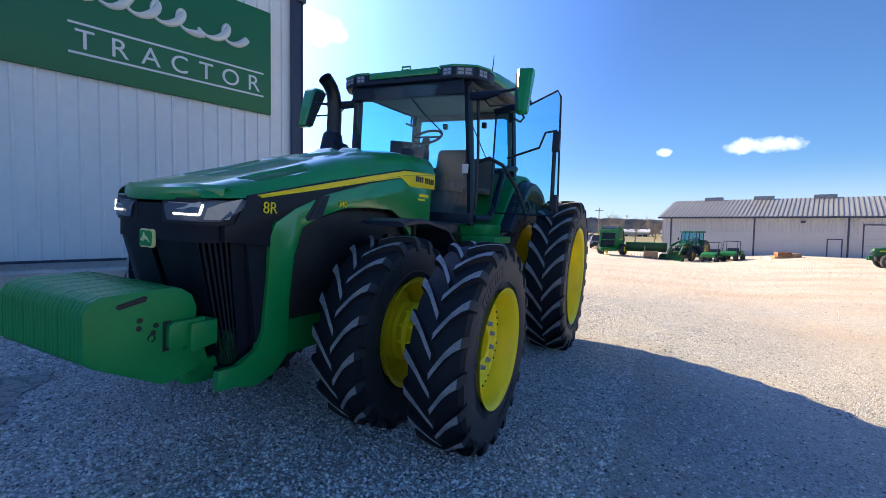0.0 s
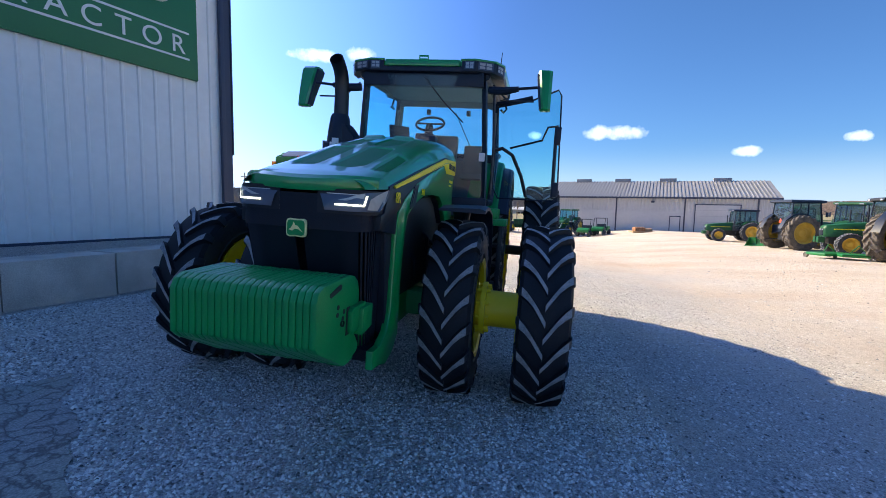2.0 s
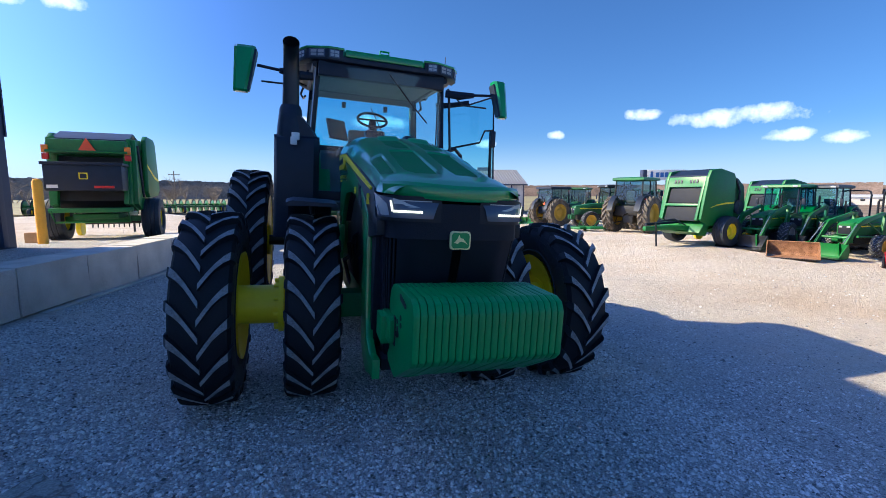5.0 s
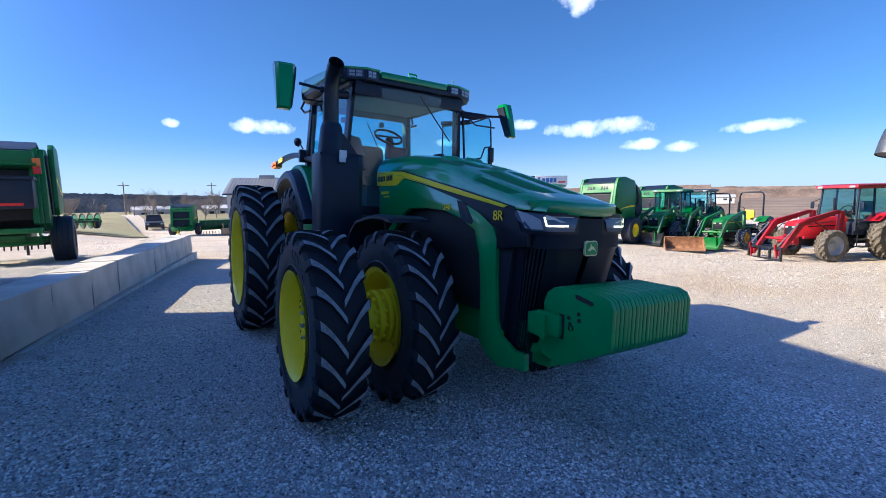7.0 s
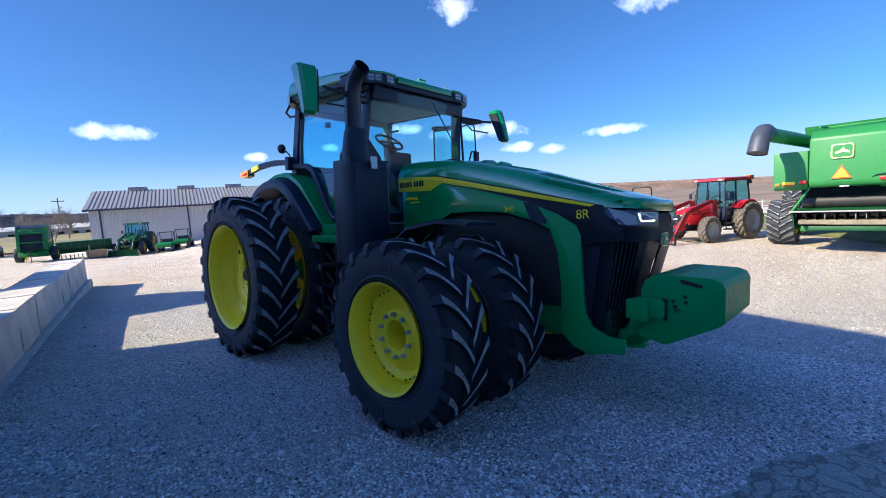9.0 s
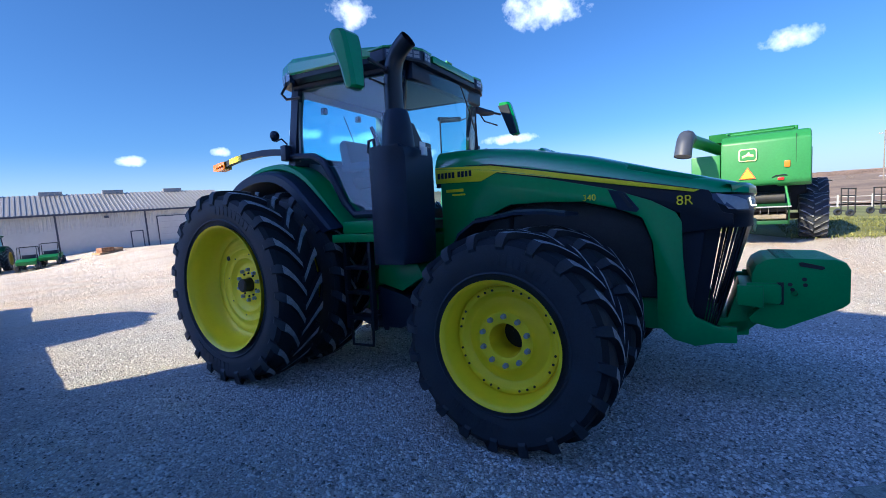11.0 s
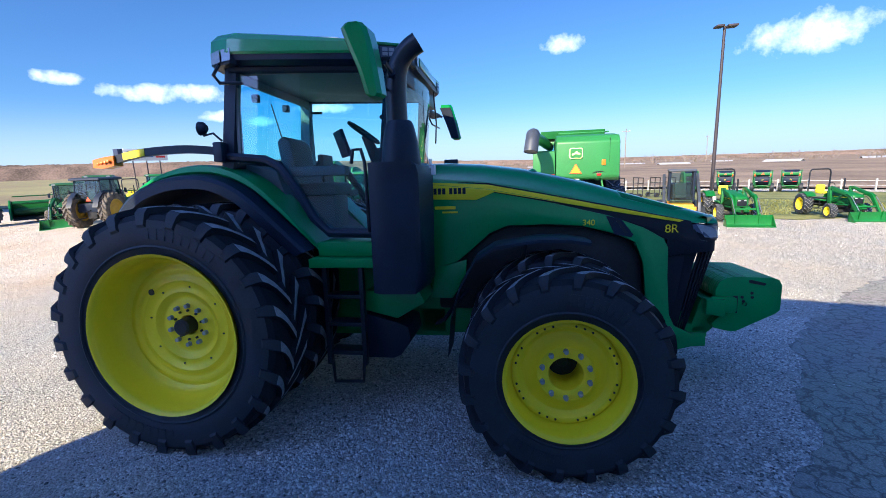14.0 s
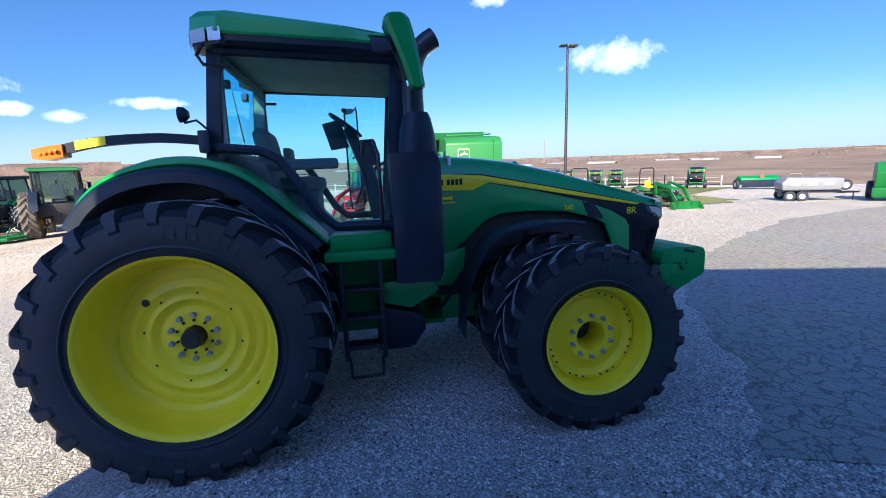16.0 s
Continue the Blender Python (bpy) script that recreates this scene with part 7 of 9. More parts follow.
farm_tractor(at(16.3, 14.9, facing(0.90, 0.43)), "old tractor with a square grey cab and muddy tyres", group=row, size=1.02, rear_r=0.88, tyre=BAR_TYRE_OLD, cab_box=IRON, fender_mat=BLACK, roof_mat=GREEN_FADED)
round_baler(at(11.15, 8.05, facing(-0.99, -0.12), s=0.86), "green round baler with a slanted rear gate", row, gate="open")
round_baler(at(16.3, 9.3, facing(-1, 0.05), s=0.80), "green round baler standing behind a loader tractor", row, gate="open")
farm_tractor(at(14.15, 7.25, facing(-0.97, -0.25)), "green cab loader tractor with a dark bucket", group=row, loader=(BLACK_METAL, 1.7, False, GREEN_FADED), size=0.80, rim=GREY_PAINT, paint=GREEN_FADED, glass=GLASS_CLEAR)
farm_tractor(at(15.55, 6.98, facing(-0.97, -0.24)), "dark green cab tractor with a black roof and yellow stripe", group=row, size=0.80, roof_mat=BLACK, loader=(BLACK_METAL, 1.5, False), glass=GLASS_CLEAR)
farm_tractor(at(15.45, 5.36, facing(-0.99, -0.03)), "small green tractor with a roll bar and yellow seat", group=row, cab=False, size=0.78, paint=GREEN_FADED, rim=YELLOW_AGED, front_r=0.44, rear_r=0.66, loader=(GREEN_FADED, 1.5, False))
farm_tractor(at(15.9, 6.5, facing(-0.95, -0.22)) @ Matrix.Translation((0, 0.35, 0)), "small green tractor with its roll bar folded down", group=row, cab=False, size=0.74, rim=YELLOW, front_r=0.44, rear_r=0.66)
red_tractor = farm_tractor(at(15.45, 2.75, facing(-0.93, 0.36)), "red cab tractor with a loader and black pallet fork", paint=RED, rim=GREY_PAINT, group=row, size=0.93, loader=(BLACK_METAL, 1.5, True, RED_DARK), tyre=BAR_TYRE_OLD, roof_mat=RED_DARK, glass=GLASS_CLEAR, front_r=0.54, rear_r=0.77)
beacon = part("beacon", Shape().prism([(2.72, 2.46), (2.98, 2.46), (3.02, 2.66), (2.68, 2.66)], "x", 0.50, 0.66, 0.01), AMBER, red_tractor, "amber beacon box")
part("beacon_bracket", Shape().tube([(0.58, 2.70, 2.40), (0.58, 2.84, 2.46)], 0.03, 6).box(0.53, 0.63, 2.72, 2.92, 2.30, 2.44, 0.01), BLACK_METAL, beacon)

# a rusty loader bucket standing alone on the gravel
rb = thing("loader_bucket", at(12.75, 5.35, facing(-0.80, -0.6), s=0.78), "rusty loader bucket standing on the gravel", "bucket", "")
part("shell", Shape().prism([(0.42, 0.60), (0.52, 0.42), (0.50, 0.12), (0.40, 0.02), (-0.45, 0.02), (-0.45, 0.045), (0.38, 0.055), (0.46, 0.14), (0.48, 0.40), (0.37, 0.58)], "x", -0.80, 0.80), RUST, rb)
for sx in (-1, 1):
    part("bucket_side", Shape().prism([(0.42, 0.60), (0.52, 0.42), (0.50, 0.10), (0.40, 0.02), (-0.45, 0.02), (-0.30, 0.16), (0.34, 0.58)], "x", sx * 0.80, sx * 0.775), RUST, rb)
    part("lug", Shape().prism([(0.42, 0.58), (0.62, 0.60), (0.62, 0.46), (0.48, 0.30)], "x", sx * 0.35 - 0.02, sx * 0.35 + 0.02), RUST, rb)
part("cutting_edge", Shape().box(-0.80, 0.80, -0.56, -0.40, 0.012, 0.04, 0.006), IRON, rb)

# finishing mower decks lying before the row
for x, y, hd in ((12.6, 15.6, 20), (13.2, 15.0, -10)):
    d = Shape().box(-0.9, 0.9, -0.55, 0.55, 0.16, 0.32, 0.05)
    root = thing("mower_deck", at(x, y, hd, s=0.7), "low green mower deck on the ground", "mower", row)
    part("deck", d, GREEN_FADED, root)
    for sx in (-0.75, 0.75):
        part("wheel", Shape().lathe([(-0.05, 0), (-0.05, 0.13), (0.05, 0.13), (0.05, 0)], (sx, 0.65, 0.13), 14), RUBBER_OLD, root)
    part("hitch_frame", Shape().tube([(-0.4, 0, 0.3), (0, 0.1, 0.75), (0.4, 0, 0.3)], 0.03, 6), GREEN_FADED, root)

# small tractors and track loader on the grass edge
compact = "compact tractors with loaders"
farm_tractor(at(14.9, -8.25, facing(-0.99, 0.12)), "compact green tractor with a wide loader bucket", cab=False, paint=GREEN_FADED, rim=YELLOW, size=0.78, rear_r=0.68, front_r=0.46, loader=(GREEN_FADED, 2.0, False), group=compact)
farm_tractor(at(15.75, -12.7, facing(-1, 0.0)), "compact green tractor with a yellow seat and loader", cab=False, paint=GREEN_FADED, rim=YELLOW, size=0.74, rear_r=0.62, front_r=0.42, loader=(GREEN_FADED, 2.0, False), group=compact)


def track_loader(m):
    root = thing("track_loader", m, "compact track loader with a grey cab and yellow chassis", "skid loader")
    for sx in (-1, 1):
        tr = Shape().prism([(-0.95, 0.18), (-0.80, 0.02), (0.75, 0.02), (1.0, 0.25), (0.75, 0.72), (-0.55, 0.50)], "x", sx * 0.55, sx * 0.95, 0.05)
        t = part("track", tr, RUBBER, root, "black rubber track")
        for k in range(11):
            part("track_lug", Shape().box(*sorted((sx * 0.56, sx * 0.955)), -0.8 + k * 0.155, -0.73 + k * 0.155, -0.005, 0.05), RUBBER, t)
        part("lift_arm", Shape().prism([(1.0, 1.75), (0.8, 1.9), (-1.0, 0.75), (-1.15, 0.25), (-1.0, 0.22), (-0.8, 0.62), (0.7, 1.55)], "x", sx * 0.62, sx * 0.74, 0.015), SLATE, root)
        part("cab_post", Shape().tube([(sx * 0.48, -0.45, 0.75), (sx * 0.47, -0.30, 2.05)], 0.05, 8), BLACK, root)
        part("cab_post", Shape().tube([(sx * 0.48, 0.55, 0.9), (sx * 0.47, 0.50, 2.05)], 0.05, 8), BLACK, root)
        part("side_screen", Shape().add([(sx * 0.47, -0.42, 0.9), (sx * 0.47, 0.52, 0.95), (sx * 0.46, 0.48, 1.98), (sx * 0.46, -0.30, 1.98)], [(0, 1, 2, 3)]), GLASS_DARK, root)
    part("chassis", Shape().box(-0.52, 0.52, -0.75, 1.1, 0.22, 0.62, 0.05), LOADER_YELLOW, root, "orange yellow chassis")
    part("engine_cover", Shape().box(-0.52, 0.52, 0.55, 1.25, 0.7, 1.45, 0.06), SLATE, root)
    part("cab_roof", Shape().box(-0.56, 0.56, -0.42, 0.62, 2.02, 2.12, 0.03), SLATE, root)
    part("front_door", Shape().add([(-0.43, -0.48, 0.66), (0.43, -0.48, 0.66), (0.43, -0.31, 1.98), (-0.43, -0.31, 1.98)], [(0, 1, 2, 3)]), GLASS_DARK, root)
    part("seat", Shape().box(-0.24, 0.24, 0.0, 0.4, 0.85, 1.0, 0.04).box(-0.24, 0.24, 0.36, 0.46, 0.95, 1.5, 0.04), SEAT, root)
    part("quick_coupler", Shape().box(-0.58, 0.58, -1.0, -0.90, 0.20, 0.55, 0.03), LOADER_YELLOW, root)
    part("bumper_lip", Shape().box(-0.5, 0.5, -0.85, -0.74, 0.3, 0.5, 0.02), LOADER_YELLOW, root)


track_loader(at(16.9, -6.8, facing(-0.95, 0.25)))


# ---- combine harvester, its tail towards the yard ----
def combine(m):
    root = thing("combine_harvester", m, "green combine harvester with a folded unloading auger, seen from behind", "harvester")
    hull = [(-0.02, 2.02), (0.08, 1.9), (7.6, 1.8), (7.6, 3.3), (6.6, 3.62), (1.4, 3.62), (0.3, 3.52), (0.0, 3.30)]
    for sx in (-1, 1):
        part("side_panel", Shape().prism([(0.10, 1.95), (0.25, 1.85), (7.4, 1.75), (7.4, 3.0), (1.6, 3.04), (0.10, 2.98)], "x", sx * 0.75, sx * 1.58, 0.04), GREEN_PALE, root)
        plain_wheel(root, sx * 2.05, 6.0, 1.0, 1.0, 0.66, YELLOW, BAR_TYRE)
        plain_wheel(root, sx * 1.74, 2.45, 0.76, 0.76, 0.74, YELLOW, BAR_TYRE)
        part("corner_lamp", Shape().box(sx * 1.46 - 0.06, sx * 1.46 + 0.06, 0.05, 0.13, 2.00, 2.08, 0.012), AMBER, root)
        part("reflector_strip", Shape().box(sx * 1.20 - 0.15, sx * 1.20 + 0.15, 0.07, 0.13, 2.03, 2.11, 0.006), YELLOW, root, "yellow and red reflector strip")
        part("reflector_edge", Shape().box(sx * 1.20 - 0.15, sx * 1.20 + 0.15, 0.07, 0.13, 1.99, 2.029, 0.004), RED_LENS, root)
        part("tail_lamp", Shape().box(sx * 0.84 - 0.08, sx * 0.84 + 0.08, -0.06, 0.12, 2.04, 2.13, 0.02), RED_LENS, root)
    part("corner_lamp", Shape().box(0.92, 1.06, -0.06, 0.02, 2.42, 2.62, 0.02), AMBER, root)
    part("panel_seam", Shape().box(1.19, 1.205, -0.012, 0.1, 2.02, 3.40), GREEN_DARK, root)
    part("grab_handle", Shape().tube([(0.62, -0.01, 2.12), (0.70, -0.05, 2.18), (0.95, -0.05, 2.20), (1.0, -0.01, 2.16)], 0.014, 6), BLACK_METAL, root)
    part("number_plate", Shape().box(-0.05, 0.15, 0.06, 0.09, 1.90, 1.98, 0.006), WHITE, root)
    part("hull", Shape().prism(hull, "x", -0.72, 1.56, 0.07), GREEN_PALE, root, "large green tail shroud")
    part("grain_tank", Shape().prism([(3.2, 3.58), (6.3, 3.58), (6.5, 3.9), (3.0, 3.9)], "x", -1.35, 1.35, 0.03), GREEN_PALE, root)
    part("roof_rail", Shape().tube([(-0.6, 0.7, 3.66), (-0.6, 2.0, 3.72), (1.2, 2.0, 3.72), (1.2, 0.7, 3.66)], 0.03, 6), GREEN_PALE, root)
    part("emblem", Shape().prism(rounded(0.24, 0.20, 2.88, 0.07), "y", -0.06, 0.02, 0.008), EMBLEM_Y, root, "pale emblem plate")
    part("emblem_field", Shape().prism(rounded(0.21, 0.17, 2.88, 0.06), "y", -0.066, -0.04), GREEN_PALE, root)
    part("emblem_figure", Shape().prism([(-0.15, 2.86), (-0.05, 2.90), (0.03, 2.98), (0.06, 2.91), (0.15, 2.88), (0.15, 2.82), (0, 2.85), (-0.14, 2.80)], "y", -0.075, -0.066), EMBLEM_Y, root)
    part("warning_triangle", Shape().prism([(-0.17, 2.16), (0.17, 2.16), (0, 2.44)], "y", -0.085, -0.06), YELLOW, root, "yellow and orange warning triangle")
    part("warning_triangle_edge", Shape().prism([(-0.22, 2.13), (0.22, 2.13), (0, 2.50)], "y", -0.06, -0.03), RED_SMV, root)
    part("chopper", Shape().prism([(0.9, 1.9), (0.75, 1.3), (0.95, 0.95), (1.8, 1.1), (2.0, 1.9)], "x", -1.02, 1.02, 0.02), BLACK, root, "dark straw chopper")
    part("chopper_rotor", Shape().lathe([(-0.95, 0.0), (-0.95, 0.20), (0.95, 0.20), (0.95, 0.0)], (0, 0.72, 1.48), 16), IRON, root)
    part("tailboard", Shape().prism([(-0.22, 1.20), (-0.20, 1.235), (0.75, 1.30), (0.75, 1.26)], "x", -1.05, 1.08), GREEN_DARK, root, "dark green straw tailboard")
    part("tail_rail", Shape().tube([(-1.10, -0.24, 1.235), (1.10, -0.24, 1.235)], 0.022, 8), GREY_PAINT, root, "pale rail along the tailboard")
    for k in range(10):
        part("chopper_vane", Shape().prism([(0.62, 1.02), (-0.10, 1.02), (-0.18, 1.16), (0.62, 1.22)], "x", -0.97 + 0.215 * k, -0.955 + 0.215 * k), GREY_PAINT if k in (3, 6, 7) else IRON, root)
    part("spreader_board", Shape().prism([(-0.08, 0.86), (-0.06, 0.98), (0.55, 1.04), (0.55, 0.9)], "x", -0.92, 0.98, 0.01), DUSTY, root, "dusty grey spreader board")
    part("spreader_shelf", Shape().box(-0.70, 1.02, 0.0, 0.5, 0.68, 0.80, 0.015), GREEN_DARK, root)
    part("hitch_beam", Shape().prism([(0.3, 0.62), (0.3, 0.78), (2.3, 0.92), (2.3, 0.72)], "x", -0.95, -0.55, 0.02), GREEN_PALE, root)
    for sx in (-1, 1):
        part("tail_brace", Shape().tube([(sx * 1.05, -0.22, 1.24), (sx * (0.72 if sx < 0 else 0.95), 0.25, 1.92)], 0.035, 6), GREEN_PALE, root)
        part("chopper_cheek", Shape().prism([(-0.15, 1.22), (0.7, 1.28), (0.75, 0.7), (0.1, 0.66)], "x", sx * 1.03, sx * 1.06), GREEN_DARK, root)
        part("belt_pulley", Shape().lathe([(sx * 1.06, 0.0), (sx * 1.06, 0.22), (sx * 1.10, 0.22), (sx * 1.11, 0.05), (sx * 1.11, 0.0)], (0, 1.05, 1.38), 20), IRON, root)
    part("rear_axle", Shape().box(-1.6, 1.6, 2.35, 2.55, 0.66, 0.86, 0.03), IRON, root)
    part("front_axle", Shape().box(-1.8, 1.8, 5.8, 6.2, 0.75, 1.85, 0.04), IRON, root)
    part("cab", Shape().box(-0.85, 0.85, 7.4, 8.6, 1.9, 3.45, 0.08), GLASS, root, "dark glazed cab")
    part("cab_roof", Shape().box(-0.95, 0.95, 7.2, 8.8, 3.42, 3.62, 0.06), GREEN_PALE, root)
    part("feeder_house", Shape().prism([(7.2, 1.6), (9.2, 0.8), (9.2, 0.3), (7.2, 0.9)], "x", -0.6, 0.6, 0.03), GREEN_PALE, root)
    aug = Shape().tube([(-0.95, 6.2, 3.30), (-1.25, 1.0, 3.42), (-1.50, -0.9, 3.50)], 0.20, 16)
    a = part("unloading_auger", aug, GREEN_PALE, root, "green unloading auger tube")
    sp = Shape().tube([(-1.50, -0.75, 3.50), (-1.53, -1.08, 3.56), (-1.54, -1.24, 3.54), (-1.55, -1.38, 3.44), (-1.57, -1.48, 3.26), (-1.60, -1.56, 2.96)], [0.215, 0.235, 0.24, 0.24, 0.24, 0.25], 18, caps=False)
    part("auger_spout", sp.tube([(-1.597, -1.555, 2.98), (-1.57, -1.48, 3.26), (-1.55, -1.38, 3.42)], [0.235, 0.22, 0.2], 18, caps=True), SLATE, a, "grey rubber spout")
    return root


combine(at(12.9, -1.75, facing(-1, 0.06)))

# ---- asphalt drive and grass beside the yard ----
def asphalt_material():
    m = bpy.data.materials.new("cracked_asphalt")
    m.use_nodes = True
    nt = m.node_tree
    L, N = nt.links.new, nt.nodes.new
    b = nt.nodes["Principled BSDF"]
    tc = N("ShaderNodeTexCoord")
    wob = N("ShaderNodeTexNoise")
    wob.inputs["Scale"].default_value, wob.inputs["Detail"].default_value = 3.0, 7
    L(tc.outputs["Object"], wob.inputs["Vector"])
    add = N("ShaderNodeVectorMath")
    add.operation = "MULTIPLY_ADD"
    add.inputs[1].default_value = (0.55, 0.55, 0.55)
    L(wob.outputs["Color"], add.inputs[0])
    L(tc.outputs["Object"], add.inputs[2])
    cells = N("ShaderNodeTexVoronoi")
    cells.feature = "DISTANCE_TO_EDGE"
    cells.inputs["Scale"].default_value = 5.6
    L(add.outputs[0], cells.inputs["Vector"])
    crack = N("ShaderNodeMapRange")
    crack.inputs["From Min"].default_value, crack.inputs["From Max"].default_value = 0.0, 0.075
    L(cells.outputs["Distance"], crack.inputs["Value"])
    grain = N("ShaderNodeTexNoise")
    grain.inputs["Scale"].default_value, grain.inputs["Detail"].default_value = 70, 5
    L(tc.outputs["Object"], grain.inputs["Vector"])
    slow = N("ShaderNodeTexNoise")
    slow.inputs["Scale"].default_value, slow.inputs["Detail"].default_value = 0.5, 5
    L(tc.outputs["Object"], slow.inputs["Vector"])
    r1 = N("ShaderNodeValToRGB")
    r1.color_ramp.elements[0].position, r1.color_ramp.elements[1].position = 0.3, 0.7
    r1.color_ramp.elements[0].color, r1.color_ramp.elements[1].color = (0.24, 0.235, 0.23, 1), (0.50, 0.49, 0.47, 1)
    L(grain.outputs["Fac"], r1.inputs[0])
    mul = N("ShaderNodeMix")
    mul.data_type, mul.blend_type = "RGBA", "MULTIPLY"
    mul.inputs["Factor"].default_value = 0.35
    L(r1.outputs[0], mul.inputs[6])
    L(slow.outputs["Color"], mul.inputs[7])
    ck = N("ShaderNodeMix")
    ck.data_type = "RGBA"
    ck.inputs[6].default_value = (0.14, 0.137, 0.135, 1)
    L(crack.outputs[0], ck.inputs["Factor"])
    L(mul.outputs[2], ck.inputs[7])
    L(ck.outputs[2], b.inputs["Base Color"])
    b.inputs["Roughness"].default_value = 0.9
    hh = N("ShaderNodeMath")
    hh.operation = "MULTIPLY_ADD"
    hh.inputs[1].default_value = 0.2
    L(grain.outputs["Fac"], hh.inputs[0])
    L(crack.outputs[0], hh.inputs[2])
    bp = N("ShaderNodeBump")
    bp.inputs["Strength"].default_value, bp.inputs["Distance"].default_value = 0.6, 0.015
    L(hh.outputs[0], bp.inputs["Height"])
    L(bp.outputs[0], b.inputs["Normal"])
    return m


def patch(outline, height, step):
    """A thin sheet over a rough outline, following the yard."""
    bm = bmesh.new()
    f = bm.faces.new([bm.verts.new((x, y, 0)) for x, y in outline])
    x0, x1 = min(p[0] for p in outline), max(p[0] for p in outline)
    y0, y1 = min(p[1] for p in outline), max(p[1] for p in outline)
    k = x0 + step
    while k < x1:
        bmesh.ops.bisect_plane(bm, geom=bm.verts[:] + bm.edges[:] + bm.faces[:], plane_co=(k, 0, 0), plane_no=(1, 0, 0))
        k += step
    k = y0 + step
    while k < y1:
        bmesh.ops.bisect_plane(bm, geom=bm.verts[:] + bm.edges[:] + bm.faces[:], plane_co=(0, k, 0), plane_no=(0, 1, 0))
        k += step
    for v in bm.verts:
        v.co.z = height(v.co.x, v.co.y)
    return Shape().take(bm)


drive_edge = [(-2.3, -0.95), (-1.8, -1.45), (-1.0, -1.95), (-0.2, -2.25), (0.5, -2.7), (1.3, -3.0), (2.8, -4.3), (4.2, -5.6), (5.6, -7.0), (8.0, -10.6), (9.8, -13.7), (10.8, -16.8), (11.8, -20.5), (13.0, -26), (15, -36)]
rag = random.Random(4)
ragged = []
for (xa, ya), (xb, yb) in zip(drive_edge, drive_edge[1:]):
    steps = max(2, int(math.hypot(xb - xa, yb - ya) / 0.14)) if ya > -9 else 4
    for k in range(steps):
        t = k / steps
        w = 0.16 * noise.noise((xa + (xb - xa) * t, ya + (yb - ya) * t, 3.3)) + rag.uniform(-0.05, 0.05)
        ragged.append((xa + (xb - xa) * t + w, ya + (yb - ya) * t + w))
drive_edge = ragged + drive_edge[-1:]
drive = drive_edge + [(0, -36), (-3.0, -30), (-3.2, -12.0), (-2.9, -5.0), (-2.7, -2.0)]
solid("asphalt_drive", patch(drive, lambda x, y: ground_height(x, y) + 0.012, 0.5), asphalt_material(), I, "grey cracked asphalt drive meeting the gravel", "road", kind="structure", smooth=80)

GRASS = material("winter_grass", (0.085, 0.125, 0.030), 0.95, 0, 0.35, 0.35, 9, 0.5, tint=(0.20, 0.20, 0.07))
FIELD = material("ploughed_field", (0.165, 0.118, 0.085), 0.95, 0, 0.3, 0.05, 1.2, 0.3, tint=(0.24, 0.18, 0.13))
verge = [(15.0, -3.2), (15.8, -7.5), (15.2, -9.6), (15.9, -11.5), (16.2, -14.0), (18.2, -18.5), (20.0, -20.2), (26.0, -21.5), (30, -26), (38, -36), (55, -30), (58, -8), (48, 6), (34, 9), (26, 4), (21, 1.5), (18.5, -1.0)]
edge = []
for (xa, ya), (xb, yb) in zip(verge, verge[1:] + verge[:1]):
    steps = max(1, int(math.hypot(xb - xa, yb - ya) / 0.25)) if xa < 24 and ya < 2 else 1
    for k in range(steps):
        x, y = xa + (xb - xa) * k / steps, ya + (yb - ya) * k / steps
        w = 0.9 * noise.noise((x * 0.6, y * 0.6, 7.1)) + 0.35 * noise.noise((x * 2.5, y * 2.5, 1.7)) if steps > 1 else 0.0
        edge.append((x + w, y + 0.4 * w))
solid("grass_verge", patch(edge, lambda x, y: ground_height(x, y) + 0.022, 0.75), GRASS, I, "short winter grass beyond the gravel", "grass", kind="stuff", smooth=80)
blades = Shape()
rng = np.random.default_rng(8)
for _ in range(9000):
    x, y = rng.uniform(14.7, 30), rng.uniform(-21, -3)
    if y < -8 - (x - 15.5) * 1.7:
        continue
    z = ground_height(x, y) + 0.015
    a, h_ = rng.uniform(0, 6.28), rng.uniform(0.05, 0.13)
    dx, dy = 0.03 * math.cos(a), 0.03 * math.sin(a)
    blades.add([(x - dx, y - dy, z), (x + dx, y + dy, z), (x + dy * 1.2, y - dx * 1.2, z + h_)], [(0, 1, 2)])
solid("grass_tufts", blades, GRASS, I, "thin tufts of winter grass", "grass", kind="stuff")


# ---- distance: fields, wooded hills ----
def ring_sheet(a0, a1, radii, height, n=60):
    s = Shape()
    pts = []
    for r in radii:
        for i in range(n + 1):
            a = radians(a0 + (a1 - a0) * i / n)
            x, y = r * math.sin(a), r * math.cos(a)
            pts.append((x, y, height(x, y, r, a)))
    s.add(pts, [(j * (n + 1) + i, j * (n + 1) + i + 1, (j + 1) * (n + 1) + i + 1, (j + 1) * (n + 1) + i) for j in range(len(radii) - 1) for i in range(n)])
    return s


